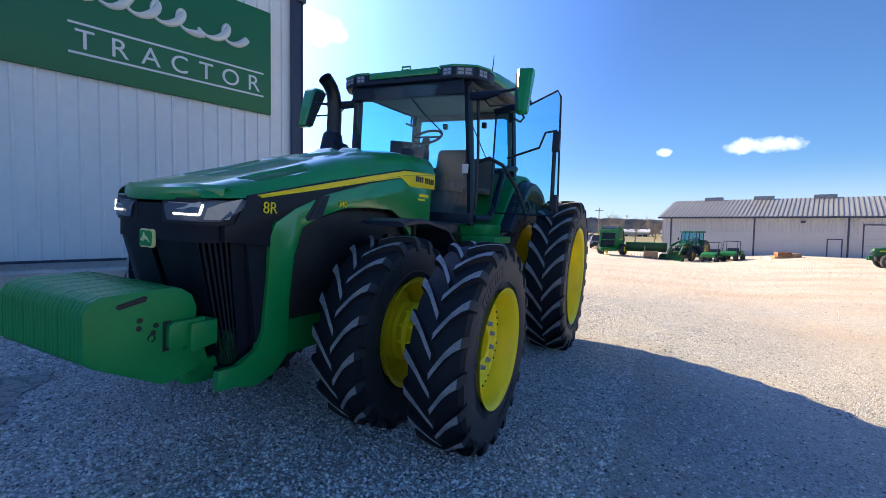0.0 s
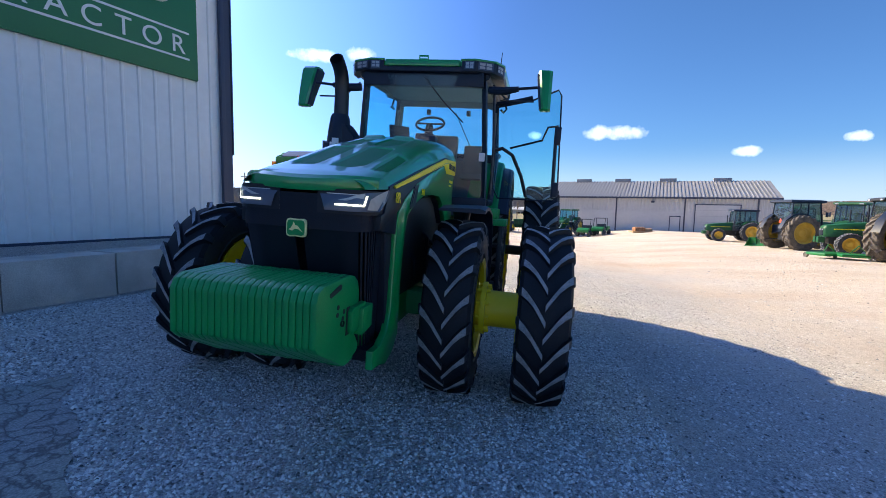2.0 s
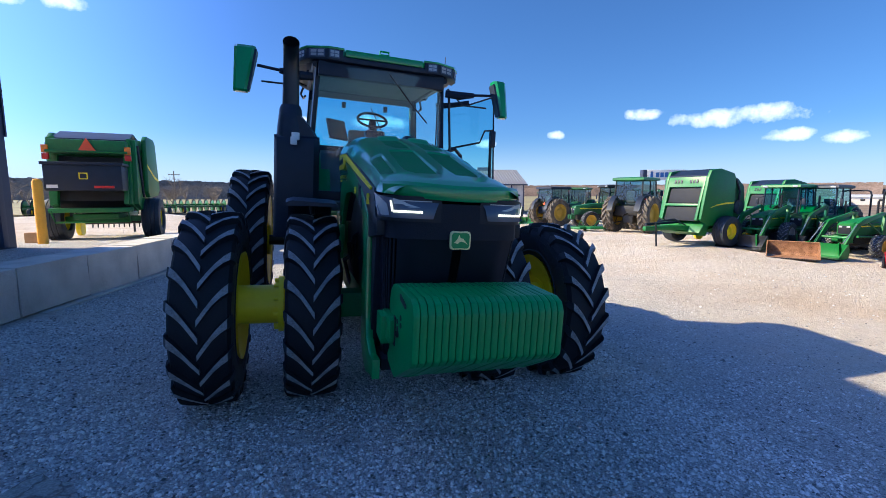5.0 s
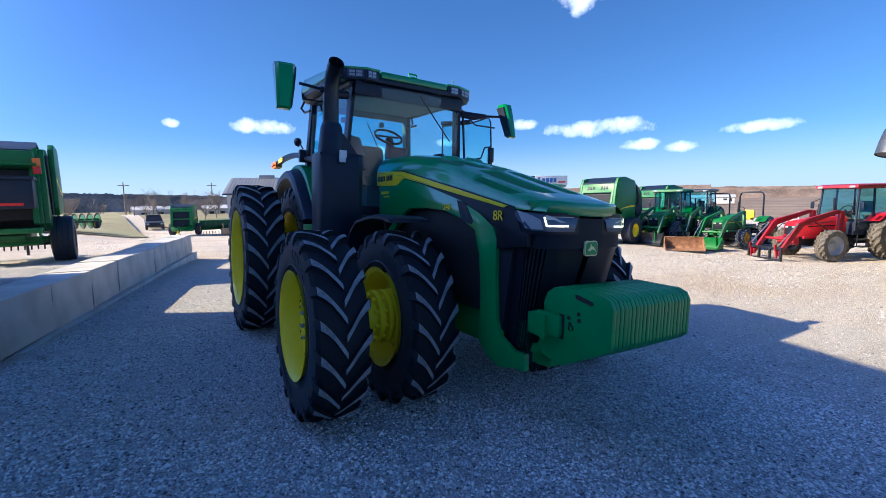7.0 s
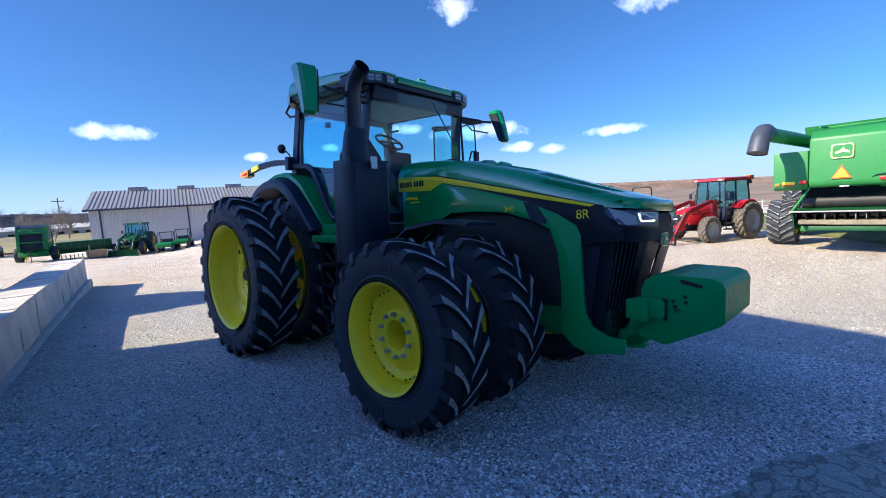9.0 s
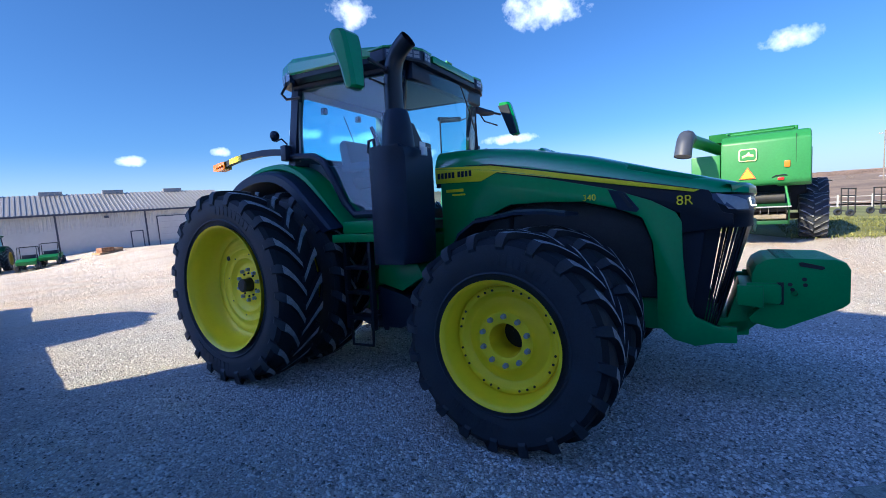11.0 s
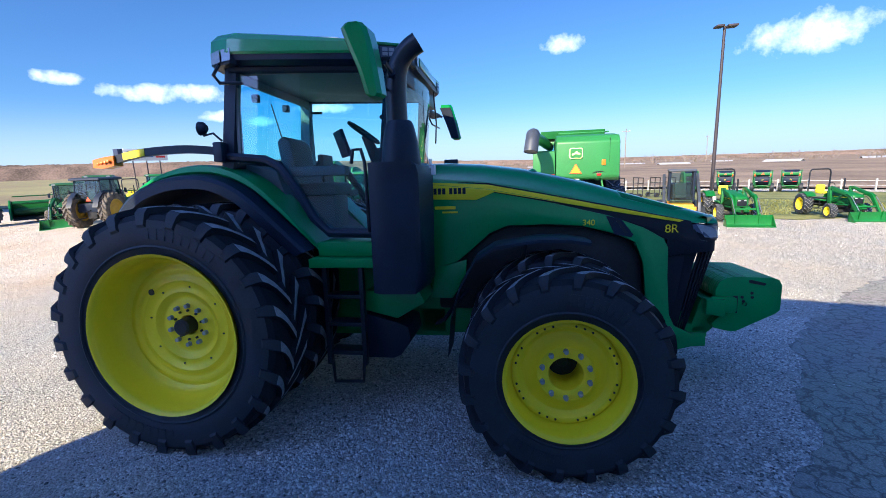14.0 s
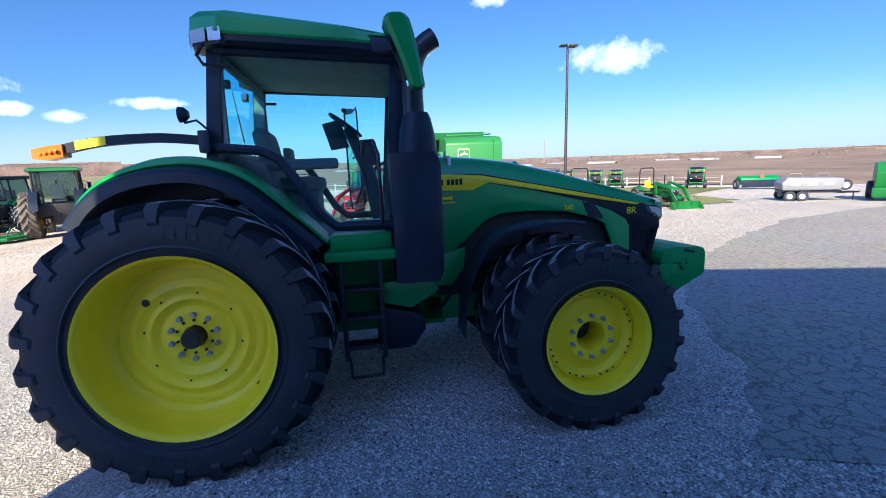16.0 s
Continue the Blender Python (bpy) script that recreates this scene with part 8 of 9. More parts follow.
solid("field", ring_sheet(60, 175, [62, 90, 140, 220, 330, 400, 466], lambda x, y, r, a: lerp(r, [62, 120, 330, 466], [-1.75, -2.1, -1.9, -1.0])), FIELD, I, "wide brown ploughed field rising to the distance", "field", kind="structure", smooth=80)
solid("meadow", ring_sheet(-30, 60, [66, 100, 150, 240], lambda x, y, r, a: lerp(r, [66, 240], [-0.9, 1.2])), material("dry_meadow", (0.28, 0.215, 0.13), 0.95, 0, 0.35, 0.05, 1.2, 0.3, tint=(0.21, 0.20, 0.09)), I, "dry winter meadow beyond the barn", "meadow", kind="structure", smooth=80)
WOODS = material("bare_winter_woods", (0.11, 0.08, 0.065), 0.98, 0, 0.4, 0.05, 0.9, 0.6, tint=(0.18, 0.13, 0.105))
WOODS_NEAR = material("bare_grey_woods", (0.18, 0.15, 0.125), 0.98, 0, 0.35, 0.08, 1.3, 0.6, tint=(0.26, 0.22, 0.185))


def ridge(a0, a1, r, base, tops, seed, n):
    """Wooded ridge: many narrow clumps of bare crowns along a far line."""
    rg = random.Random(seed)
    s = Shape()
    for layer in range(3):
        rr_l = r * (1 + 0.05 * layer)
        pts = []
        for i in range(n + 1):
            a = radians(a0 + (a1 - a0) * i / n)
            t = lerp(math.degrees(a), [p[0] for p in tops], [p[1] for p in tops])
            zt = base + (t * (0.72 + 0.14 * layer)) * (1 + 0.05 * noise.noise((i * 0.13, layer, seed))) + rg.uniform(0, 0.05) * t
            x, y = rr_l * math.sin(a), rr_l * math.cos(a)
            pts += [(x, y, base - 3), (x * 1.03, y * 1.03, zt)]
        s.add(pts, [(2 * i, 2 * i + 2, 2 * i + 3, 2 * i + 1) for i in range(n)])
    return s


solid("wooded_hills", ridge(-60, 62, 420, 0, [(-60, 9), (-20, 8), (5, 8), (29, 12), (64, 11.5)], 2, 700), WOODS, I, "low hills covered in bare winter woods", "hills", kind="structure", smooth=20)
solid("wooded_hills", ridge(58, 178, 460, -3, [(58, 14), (72, 11), (82, 8), (95, 5.5), (120, 5), (140, 5.5), (178, 9)], 5, 700), WOODS, I, "far ridge with a fringe of bare trees", "hills", kind="structure", smooth=20)


# ---- bare trees ----
BARK = material("grey_brown_bark", (0.24, 0.20, 0.17), 0.95, 0, 0.3, 4, 30)


def bare_tree(seed, height):
    rg = random.Random(seed)
    s = Shape()

    def limb(p, d, length, r, depth):
        pts, rs = [p], [r]
        q = p.copy()
        for k in range(3):
            d = (d + Vector((rg.uniform(-0.16, 0.16), rg.uniform(-0.16, 0.16), rg.uniform(-0.02, 0.12)))).normalized()
            q = q + d * (length / 3)
            pts.append(q.copy())
            rs.append(r * (1 - 0.22 * (k + 1)))
        s.tube(pts, rs, 5 if depth < 2 else 3, caps=False)
        if depth >= 4:
            return
        for k in range(4 if depth < 3 else 3):
            base = pts[rg.choice((1, 2, 3, 3))]
            side = Vector((rg.uniform(-1, 1), rg.uniform(-1, 1), rg.uniform(0.05, 0.7))).normalized()
            limb(base.copy(), (d * 0.55 + side * 0.8).normalized(), length * rg.uniform(0.55, 0.75), r * 0.56, depth + 1)
    limb(Vector((0, 0, -0.2)), Vector((0, 0, 1)), height * 0.42, height * 0.022, 0)
    return s.mesh("tree", BARK, 60)


tree_meshes = [bare_tree(i, 9.0) for i in range(4)]
rt = random.Random(12)


def bare_trees(count, where, label, lo, hi):
    for _ in range(count):
        x, y, z = where()
        o = new("bare_tree", tree_meshes[rt.randrange(4)])
        k = rt.uniform(lo, hi)
        o.matrix_world = Matrix.Translation((x, y, z)) @ Matrix.Rotation(rt.uniform(0, 6.28), 4, "Z") @ Matrix.Diagonal((k * 1.15, k * 1.15, k, 1))
        tagged(o, label, "tree", "bare trees in the distance")


def polar(a0, a1, r0, r1, z):
    def pick():
        a, r = radians(rt.uniform(a0, a1)), rt.uniform(r0, r1)
        return r * math.sin(a), r * math.cos(a), z
    return pick


solid("meadow", ring_sheet(-80, -7, [40, 52, 66, 90, 130, 175], lambda x, y, r, a: yard(x, y) + 0.10 + 0.4 * ease((r - 40) / 60)), material("dry_grass_bank", (0.30, 0.23, 0.14), 0.95, 0, 0.3, 0.12, 2.5, 0.4, tint=(0.27, 0.26, 0.12)), I, "dry tan grass beyond the shop yard", "meadow", kind="structure", smooth=80)
solid("wooded_hills", ridge(-60, 9, 170, -0.6, [(-60, 8.2), (-30, 7.8), (-12, 7.6), (0, 6.4), (9, 5.0)], 9, 520), WOODS_NEAR, I, "belt of bare brown woods beyond the yard", "woods", kind="structure", smooth=20)
bare_trees(130, polar(-52, 8, 85, 150, -0.6), "leafless grey-brown winter tree beyond the yard", 0.42, 0.78)
bare_trees(10, polar(-44, -28, 60, 85, -0.2), "leafless winter tree behind the shop yard", 0.30, 0.48)
bare_trees(150, polar(84, 150, 275, 345, -3.2), "leafless tree on the far field edge", 0.35, 0.85)

# ---- far houses, snow-white roofs and fence ----
HOUSE = material("pale_house_wall", (0.55, 0.53, 0.50), 0.8, 0, 0.12, 0.5, 8)
ROOF_PALE = material("pale_metal_roof", (0.50, 0.51, 0.52), 0.5, 0, 0.06, 0.5, 8)


def far_house(x, y, z, w, d, h, turn, roof_m, label):
    root = thing("farm_building", Matrix.Translation((x, y, z)) @ Matrix.Rotation(turn, 4, "Z"), label, "building", "far farm buildings")
    part("wall", Shape().box(-w / 2, w / 2, -d / 2, d / 2, -1.0, h), HOUSE, root)
    part("roof", Shape().prism([(-d / 2 - 0.4, h - 0.05), (0, h + d * 0.13), (d / 2 + 0.4, h - 0.05), (d / 2 + 0.4, h + 0.1), (0, h + d * 0.13 + 0.2), (-d / 2 - 0.4, h + 0.1)], "x", -w / 2 - 0.4, w / 2 + 0.4), roof_m, root)
    for k in range(3):
        part("window", Shape().box(-w * 0.35 + k * w * 0.3, -w * 0.35 + k * w * 0.3 + 1.2, -d / 2 - 0.06, -d / 2 - 0.02, 0.3, 1.0), IRON, root)
    part("door", Shape().box(w * 0.38, w * 0.38 + 1.0, -d / 2 - 0.06, -d / 2 - 0.02, -0.2, 1.1), TRIM_DARK, root)


rh = random.Random(21)
for k in range(10):
    a = 86 + k * 5.4 + rh.uniform(-1, 1)
    r = rh.uniform(255, 320)
    x, y = r * math.sin(radians(a)), r * math.cos(radians(a))
    z = lerp(r, [62, 330], [-1.75, -3.4])
    far_house(x, y, z, rh.uniform(7, 15), rh.uniform(5, 8), rh.uniform(0.8, 1.3), radians(rh.uniform(-30, 30) - a), ROOF_PALE, "low pale farm building across the field")
for a, r, w in ((62.5, 210, 15), (-3, 135, 12), (3, 125, 8)):
    far_house(r * math.sin(radians(a)), r * math.cos(radians(a)), -0.6, w, 6, 1.6, radians(-a), ROOF_PALE, "long low pale shed before the woods")

FENCE = material("white_fence_board", (0.42, 0.42, 0.40), 0.7, 0, 0.1, 2, 30)
fence = thing("board_fence", I, "white board fence along the grass edge", "fence")
fp = []
for k in range(24):
    a = radians(72 + k * 2.6)
    r = 58 + 3 * math.sin(k * 0.4)
    fp.append((r * math.sin(a), r * math.cos(a)))
post_mesh = Shape().box(-0.07, 0.07, -0.07, 0.07, -0.3, 1.25, 0.01).mesh("post", FENCE)
for i, (x, y) in enumerate(fp):
    o = new("post", post_mesh)
    o.parent, o.matrix_basis = fence, Matrix.Translation((x, y, yard(x, y)))
    if i:
        px, py = fp[i - 1]
        for zz in (0.55, 1.05):
            part("rail", Shape().loft([[(qx, qy, yard(qx, qy) + zz + d) for d in (-0.025, 0.025)] for qx, qy in ((px, py), (x, y))], closed=False), FENCE, fence)

# ---- light pole, billboard, power poles ----
POLE = material("dark_bronze_pole", (0.045, 0.035, 0.04), 0.55, 0.0, 0.15, 2, 40)
px, py = 24.7, -11.1
pole = thing("light_pole", Matrix.Translation((px, py, yard(px, py))), "tall dark steel yard light pole with a flat lamp head", "lamp post")
part("shaft", Shape().tube([(0, 0, 0), (0, 0, 10.1)], [0.11, 0.075], 12), POLE, pole)
part("base_plinth", Shape().lathe([(-0.2, 0), (-0.2, 0.3), (0.55, 0.3), (0.58, 0.0)], n=18, axis="z"), CONCRETE, pole)
part("lamp_head", Shape().box(-0.30, 0.30, -0.62, -0.10, 10.05, 10.17, 0.03).box(-0.30, 0.30, 0.10, 0.5, 10.08, 10.18, 0.03).tube([(0, -0.3, 10.1), (0, 0.3, 10.1)], 0.04, 8), POLE, pole, "flat twin lamp head")


def along(az, dist):
    return dist * math.sin(radians(az)), dist * math.cos(radians(az)) - 4.0


bx, by = along(43.2, 98)
bb = thing("billboard", Matrix.Translation((bx, by, 0)) @ Matrix.Rotation(radians(-20), 4, "Z") @ Matrix.Translation((0, 0, 1.9)) @ Matrix.Scale(0.66, 4), "white and blue roadside billboard on steel posts", "billboard")
part("panel", Shape().box(-5.6, 5.6, -0.15, 0.15, 4.2, 7.3, 0.03), WHITE, bb)
part("panel_back", Shape().box(-6.9, -5.7, 0.0, 2.4, 4.2, 7.3, 0.03), TRIM_DARK, bb)
BLUE_INK = material("blue_ink", (0.05, 0.16, 0.45), 0.6)
for x0, x1 in ((-3.2, -2.2), (-1.9, -0.9), (-0.6, 0.4), (0.7, 1.7)):
    part("word_bar", Shape().box(x0, x1, -0.19, -0.152, 5.1, 6.5), BLUE_INK, bb)
part("word_bar", Shape().box(-4.8, -4.0, -0.19, -0.152, 4.8, 6.8), BLUE_INK, bb)
part("word_bar", Shape().box(2.4, 4.9, -0.19, -0.152, 5.0, 5.5), RED_LENS, bb)
for x in (-3.5, 0, 3.5):
    part("post", Shape().tube([(x, 0.2, -6), (x, 0.2, 4.4)], 0.15, 8), POLE, bb)
for az, d, hgt in ((-35, 100, 8.5), (-14.5, 118, 8.0), (-6, 140, 9.0), (2.2, 140, 9.0), (101, 150, 12), (110, 260, 13)):
    x, y = along(az, d)
    pp = thing("power_pole", Matrix.Translation((x, y, -0.8)) @ Matrix.Rotation(radians(az * 0.6), 4, "Z"), "weathered wooden power pole with a crossarm", "power pole", "power poles")
    part("shaft", Shape().tube([(0, 0, 0), (0, 0, hgt)], [0.17, 0.11], 8), BARK, pp)
    part("crossarm", Shape().box(-1.2, 1.2, -0.06, 0.06, hgt - 0.9, hgt - 0.75), BARK, pp)
    for k in (-1.1, -0.5, 0.5, 1.1):
        part("insulator", Shape().lathe([(hgt - 0.75, 0.05), (hgt - 0.55, 0.04), (hgt - 0.53, 0)], (k, 0, 0), 8, axis="z"), WHITE, pp)

# ---- long storage barn at the end of the yard ----
BARN_WALL = material("barn_steel_siding", (0.46, 0.46, 0.47), 0.5, 0, 0.06, 0.4, 3)
BARN_ROOF = material("galvanised_roof_panel", (0.28, 0.28, 0.29), 0.45, 0.2, 0.10, 0.3, 3)
BL, BR = Vector((2.6, 57.6, 0)), Vector((27.6, 51.2, 0))
blen = (BR - BL).length
barn_z = -1.05
BARN = Matrix.Translation((BL.x, BL.y, barn_z)) @ Matrix.Rotation(math.atan2(BR.y - BL.y, BR.x - BL.x), 4, "Z")
barn = thing("storage_barn", BARN, "long pale grey metal storage barn with a ribbed roof", "barn")
EH, DEEP, RISE = 4.30, 14.0, 2.15
prof, x = [], 0.0
while x < blen - 0.2:
    prof += [(x, 0), (x + 0.22, 0), (x + 0.25, -0.03), (x + 0.29, -0.03)]
    x += 0.32
prof += [(blen, 0), (blen, 0.15), (0, 0.15)]
part("front_wall", Shape().prism(prof, "z", -0.3, EH), BARN_WALL, barn)
part("back_wall", Shape().box(0, blen, DEEP - 0.15, DEEP, -0.3, EH), BARN_WALL, barn)
for x0 in (0.0, blen - 0.15):
    part("gable_wall", Shape().prism([(0.16, -0.3), (DEEP - 0.16, -0.3), (DEEP - 0.16, EH), (DEEP / 2, EH + RISE), (0.16, EH)], "x", x0, x0 + 0.15), BARN_WALL, barn)
part("roof", Shape().prism([(-0.5, EH - 0.17), (DEEP / 2, EH + RISE), (DEEP + 0.5, EH - 0.17), (DEEP + 0.5, EH), (DEEP / 2, EH + RISE + 0.15), (-0.5, EH)], "x", -0.4, blen + 0.4), BARN_ROOF, barn, "ribbed grey metal roof")
rib = Shape().prism([(-0.51, EH + 0.0), (DEEP / 2, EH + RISE + 0.15), (DEEP / 2, EH + RISE + 0.21), (-0.51, EH + 0.06)], "x", -0.06, 0.06).mesh("roof_rib", BARN_ROOF)
k = 0.0
while k < blen:
    o = new("roof_rib", rib)
    o.parent, o.matrix_basis = barn, Matrix.Translation((k, 0, 0))
    k += 0.40
part("eave_trim", Shape().box(-0.4, blen + 0.4, -0.56, -0.50, EH - 0.20, EH - 0.02), TRIM_DARK, barn, "dark eave gutter")
for x0 in (0.9, 9.2, 16.8, 24.0, blen - 0.1):
    part("wall_post_trim", Shape().box(x0, x0 + 0.16, -0.08, -0.032, -0.3, EH - 0.1), TRIM_DARK, barn, "dark downspout")
for x0 in (3.2, 8.4, 14.0, 20.2):
    part("ridge_vent", Shape().box(x0, x0 + 2.0, DEEP / 2 - 0.45, DEEP / 2 + 0.45, EH + RISE - 0.05, EH + RISE + 0.5, 0.05), BARN_ROOF, barn, "ridge ventilator")
part("wainscot", Shape().box(1.1, 24.0, -0.045, -0.031, -0.3, 2.6), BARN_WALL, barn)
dm = part("door_panel", Shape().box(18.0, 22.4, -0.10, -0.046, -0.2, 3.4), BARN_WALL, barn, "pale overhead door")
part("door_trim", Shape().prism([(17.9, -0.2), (18.0, -0.2), (18.0, 3.4), (22.4, 3.4), (22.4, -0.2), (22.5, -0.2), (22.5, 3.5), (17.9, 3.5)], "y", -0.12, -0.05), TRIM_DARK, dm)
for z in (0.7, 1.4, 2.1, 2.8):
    part("door_joint", Shape().box(18.0, 22.4, -0.108, -0.1, z - 0.012, z + 0.012), GREY_PAINT, dm)
dm = part("door_panel", Shape().box(15.4, 16.4, -0.10, -0.046, -0.2, 1.95), BARN_WALL, barn, "pale walk door")
part("door_trim", Shape().prism([(15.3, -0.2), (15.4, -0.2), (15.4, 1.95), (16.4, 1.95), (16.4, -0.2), (16.5, -0.2), (16.5, 2.05), (15.3, 2.05)], "y", -0.12, -0.05), TRIM_DARK, dm)
part("wall_lamp", Shape().box(13.2, 13.6, -0.25, -0.05, 3.6, 3.85, 0.03), TRIM_DARK, barn)

# ---- implements before the barn ----
imp = "implements standing before the barn"
round_baler(at(-2.5, 46.0, facing(-0.25, -1), s=1.02), "green round baler standing before the barn", imp, gate="open")
farm_tractor(at(4.5, 48.2, facing(-0.45, -0.9)), "green cab tractor parked among implements before the barn", group=imp, size=1.15, rim=YELLOW_AGED, loader=(GREEN_DARK, 2.0, False), rear_r=0.86, glass=GLASS_CLEAR)


def grain_drill(m):
    root = thing("grain_drill", m, "long green grain drill with a seed box on small wheels", "seed drill", imp)
    part("seed_box", Shape().prism([(-0.30, 0.55), (0.30, 0.55), (0.45, 0.95), (0.45, 1.50), (-0.45, 1.50), (-0.45, 0.95)], "x", -2.0, 2.0, 0.03), GREEN_DARK, root)
    part("lid", Shape().box(-2.05, 2.05, -0.48, 0.48, 1.50, 1.56, 0.015), GREEN_FADED, root)
    for k in range(9):
        part("box_rib", Shape().prism([(-0.47, 0.95), (-0.45, 0.95), (-0.45, 1.5), (-0.47, 1.5)], "x", -1.95 + 0.48 * k, -1.90 + 0.48 * k), GREEN_FADED, root)
    part("frame", Shape().box(-2.3, 2.3, -0.1, 0.1, 0.55, 0.7, 0.02).box(-0.1, 0.1, -2.0, 0.0, 0.5, 0.65, 0.02), GREEN_FADED, root)
    for k in range(14):
        part("opener_disc", Shape().lathe([(-0.01, 0), (-0.01, 0.2), (0.01, 0.2), (0.01, 0)], (-1.95 + 0.30 * k, 0.35, 0.22), 14), BLACK, root)
    for sx in (-1, 1):
        plain_wheel(root, sx * 2.2, -0.35, 0.52, 0.52, 0.30, RUST, RIB_TYRE)
    return root


grain_drill(at(1.1, 49.0, 5))
tote = thing("tote_box", at(1.65, 46.4, 8), "tan wooden tote box standing on the gravel", "box", imp)
part("box_wall", Shape().box(-0.62, 0.62, -0.5, 0.5, 0.12, 0.75, 0.02), CRATE, tote)
for k in (-0.5, 0.0, 0.5):
    part("skid", Shape().box(k - 0.06, k + 0.06, -0.5, 0.5, 0.0, 0.12), CRATE, tote)
part("corner_post", Shape().box(-0.66, -0.58, -0.54, -0.46, 0.1, 1.25, 0.01), CRATE, tote)


def utility_cart(m):
    root = thing("utility_vehicle", m, "small dark utility vehicle with a black roll cage", "utility vehicle", imp)
    for sx in (-1, 1):
        for y in (-0.95, 0.95):
            plain_wheel(root, sx * 0.62, y, 0.33, 0.33, 0.28, BLACK_METAL, BAR_TYRE)
        part("cage_bar", Shape().tube([(sx * 0.6, -0.75, 0.8), (sx * 0.58, -0.35, 1.85), (sx * 0.58, 0.35, 1.85), (sx * 0.6, 0.4, 0.8)], 0.03, 6), BLACK_METAL, root)
    part("body", Shape().prism([(-1.35, 0.45), (-1.35, 0.75), (-0.7, 0.95), (-0.6, 0.55), (0.35, 0.55), (0.4, 0.95), (1.4, 0.95), (1.4, 0.5)], "x", -0.62, 0.62, 0.03), GREEN_FADED, root)
    part("seat", Shape().box(-0.5, 0.5, 0.0, 0.32, 0.6, 0.8, 0.04).box(-0.5, 0.5, 0.28, 0.38, 0.75, 1.2, 0.04), BLACK, root)
    part("cage_top", Shape().tube([(-0.58, -0.35, 1.85), (0.58, -0.35, 1.85)], 0.03, 6).tube([(-0.58, 0.35, 1.85), (0.58, 0.35, 1.85)], 0.03, 6), BLACK_METAL, root)


utility_cart(at(7.1, 46.5, facing(-0.4, -0.9)))
utility_cart(at(8.7, 47.3, facing(-0.4, -0.9)))
pl = thing("pallet_stack", at(13.0, 47.5, 12), "weathered pallets with tan boxes on the gravel", "pallets", imp)
part("pallet", Shape().box(-1.2, 1.2, -0.6, 0.6, 0, 0.14, 0.01), CRATE, pl)
part("crate", Shape().box(-0.9, 0.2, -0.4, 0.4, 0.145, 0.55, 0.02), RUST, pl)
part("crate", Shape().box(0.25, 1.0, -0.4, 0.3, 0.145, 0.45, 0.02), CRATE, pl)

# ---- baler behind the block wall, and the yard to the left ----
bp = (-5.76, 8.75)
round_baler(Matrix.Translation((*bp, 0.55)) @ Matrix.Rotation(radians(facing(0.12, -1)), 4, "Z") @ Matrix.Scale(0.93, 4), "green round baler with a black net box and red triangle", gate="net")


def rake(m):
    root = thing("hay_rake", m, "low green hay rake folded on the grass", "hay rake", "rakes along the far edge")
    part("beam", Shape().tube([(-2.2, 0, 0.75), (2.2, 0.2, 0.75)], 0.07, 8), GREEN_FADED, root)
    for k in range(9):
        x = -2.1 + 0.52 * k
        w_ = part("rake_wheel", Shape().lathe([(-0.02, 0.10), (-0.03, 0.42), (0.0, 0.56), (0.03, 0.42), (0.02, 0.10)], (x, 0.3, 0.58), 18), GREEN_FADED, root)
        part("tine_ring", Shape().lathe([(-0.012, 0.50), (-0.05, 0.64), (-0.04, 0.64), (0.0, 0.50)], (x, 0.3, 0.62), 18), IRON, w_)
    part("frame", Shape().prism([(-0.5, 0.5), (0.5, 0.5), (0.5, 0.66), (-0.5, 0.66)], "x", -2.0, 2.0, 0.02), GREEN_DARK, root)
    for sx in (-1, 1):
        plain_wheel(root, sx * 1.6, -0.4, 0.32, 0.32, 0.22, YELLOW, RIB_TYRE)


for x, y, hd in ((-13.5, 38, 20), (-18.5, 36, 5), (-10.0, 41, 30), (-15.5, 42, 12)):
    rake(Matrix.Translation((x, y, 0.15)) @ Matrix.Rotation(radians(hd), 4, "Z"))


def pickup(m, paint, label):
    root = thing("pickup_truck", m, label, "pickup")
    body = [(-2.7, 0.45), (-2.72, 0.95), (-1.4, 1.08), (-0.9, 1.1), (0.55, 1.1), (0.6, 1.08), (2.6, 1.05), (2.65, 0.5)]
    part("body", Shape().prism(body, "x", -0.95, 0.95, 0.04), paint, root)
    part("cabin", Shape().loft([[(-a, y0, z), (a, y0, z), (a, y1, z), (-a, y1, z)] for z, a, y0, y1 in ((1.05, 0.9, -1.25, 0.7), (1.75, 0.72, -0.5, 0.55), (1.82, 0.6, -0.35, 0.45))]), BLACK_METAL, root, "dark glazed cabin")
    part("cabin_roof", Shape().box(-0.7, 0.7, -0.5, 0.55, 1.76, 1.84, 0.03), paint, root)
    for sx in (-1, 1):
        for y in (-1.7, 1.7):
            plain_wheel(root, sx * 0.85, y, 0.38, 0.38, 0.25, STEEL, RIB_TYRE)
        part("headlight", Shape().box(sx * 0.72 - 0.15, sx * 0.72 + 0.15, -2.75, -2.68, 0.72, 0.88, 0.01), LENS, root)
    part("grille", Shape().box(-0.5, 0.5, -2.75, -2.69, 0.62, 0.9, 0.01), BLACK, root)
    part("bumper", Shape().box(-0.92, 0.92, -2.82, -2.70, 0.42, 0.60, 0.03), IRON, root)


pickup(at(-5.4, 62.0, 4), material("dark_grey_car_paint", (0.05, 0.055, 0.06), 0.35, 0.2, 0.1, 2, 30), "dark grey pickup standing on the gravel lane")

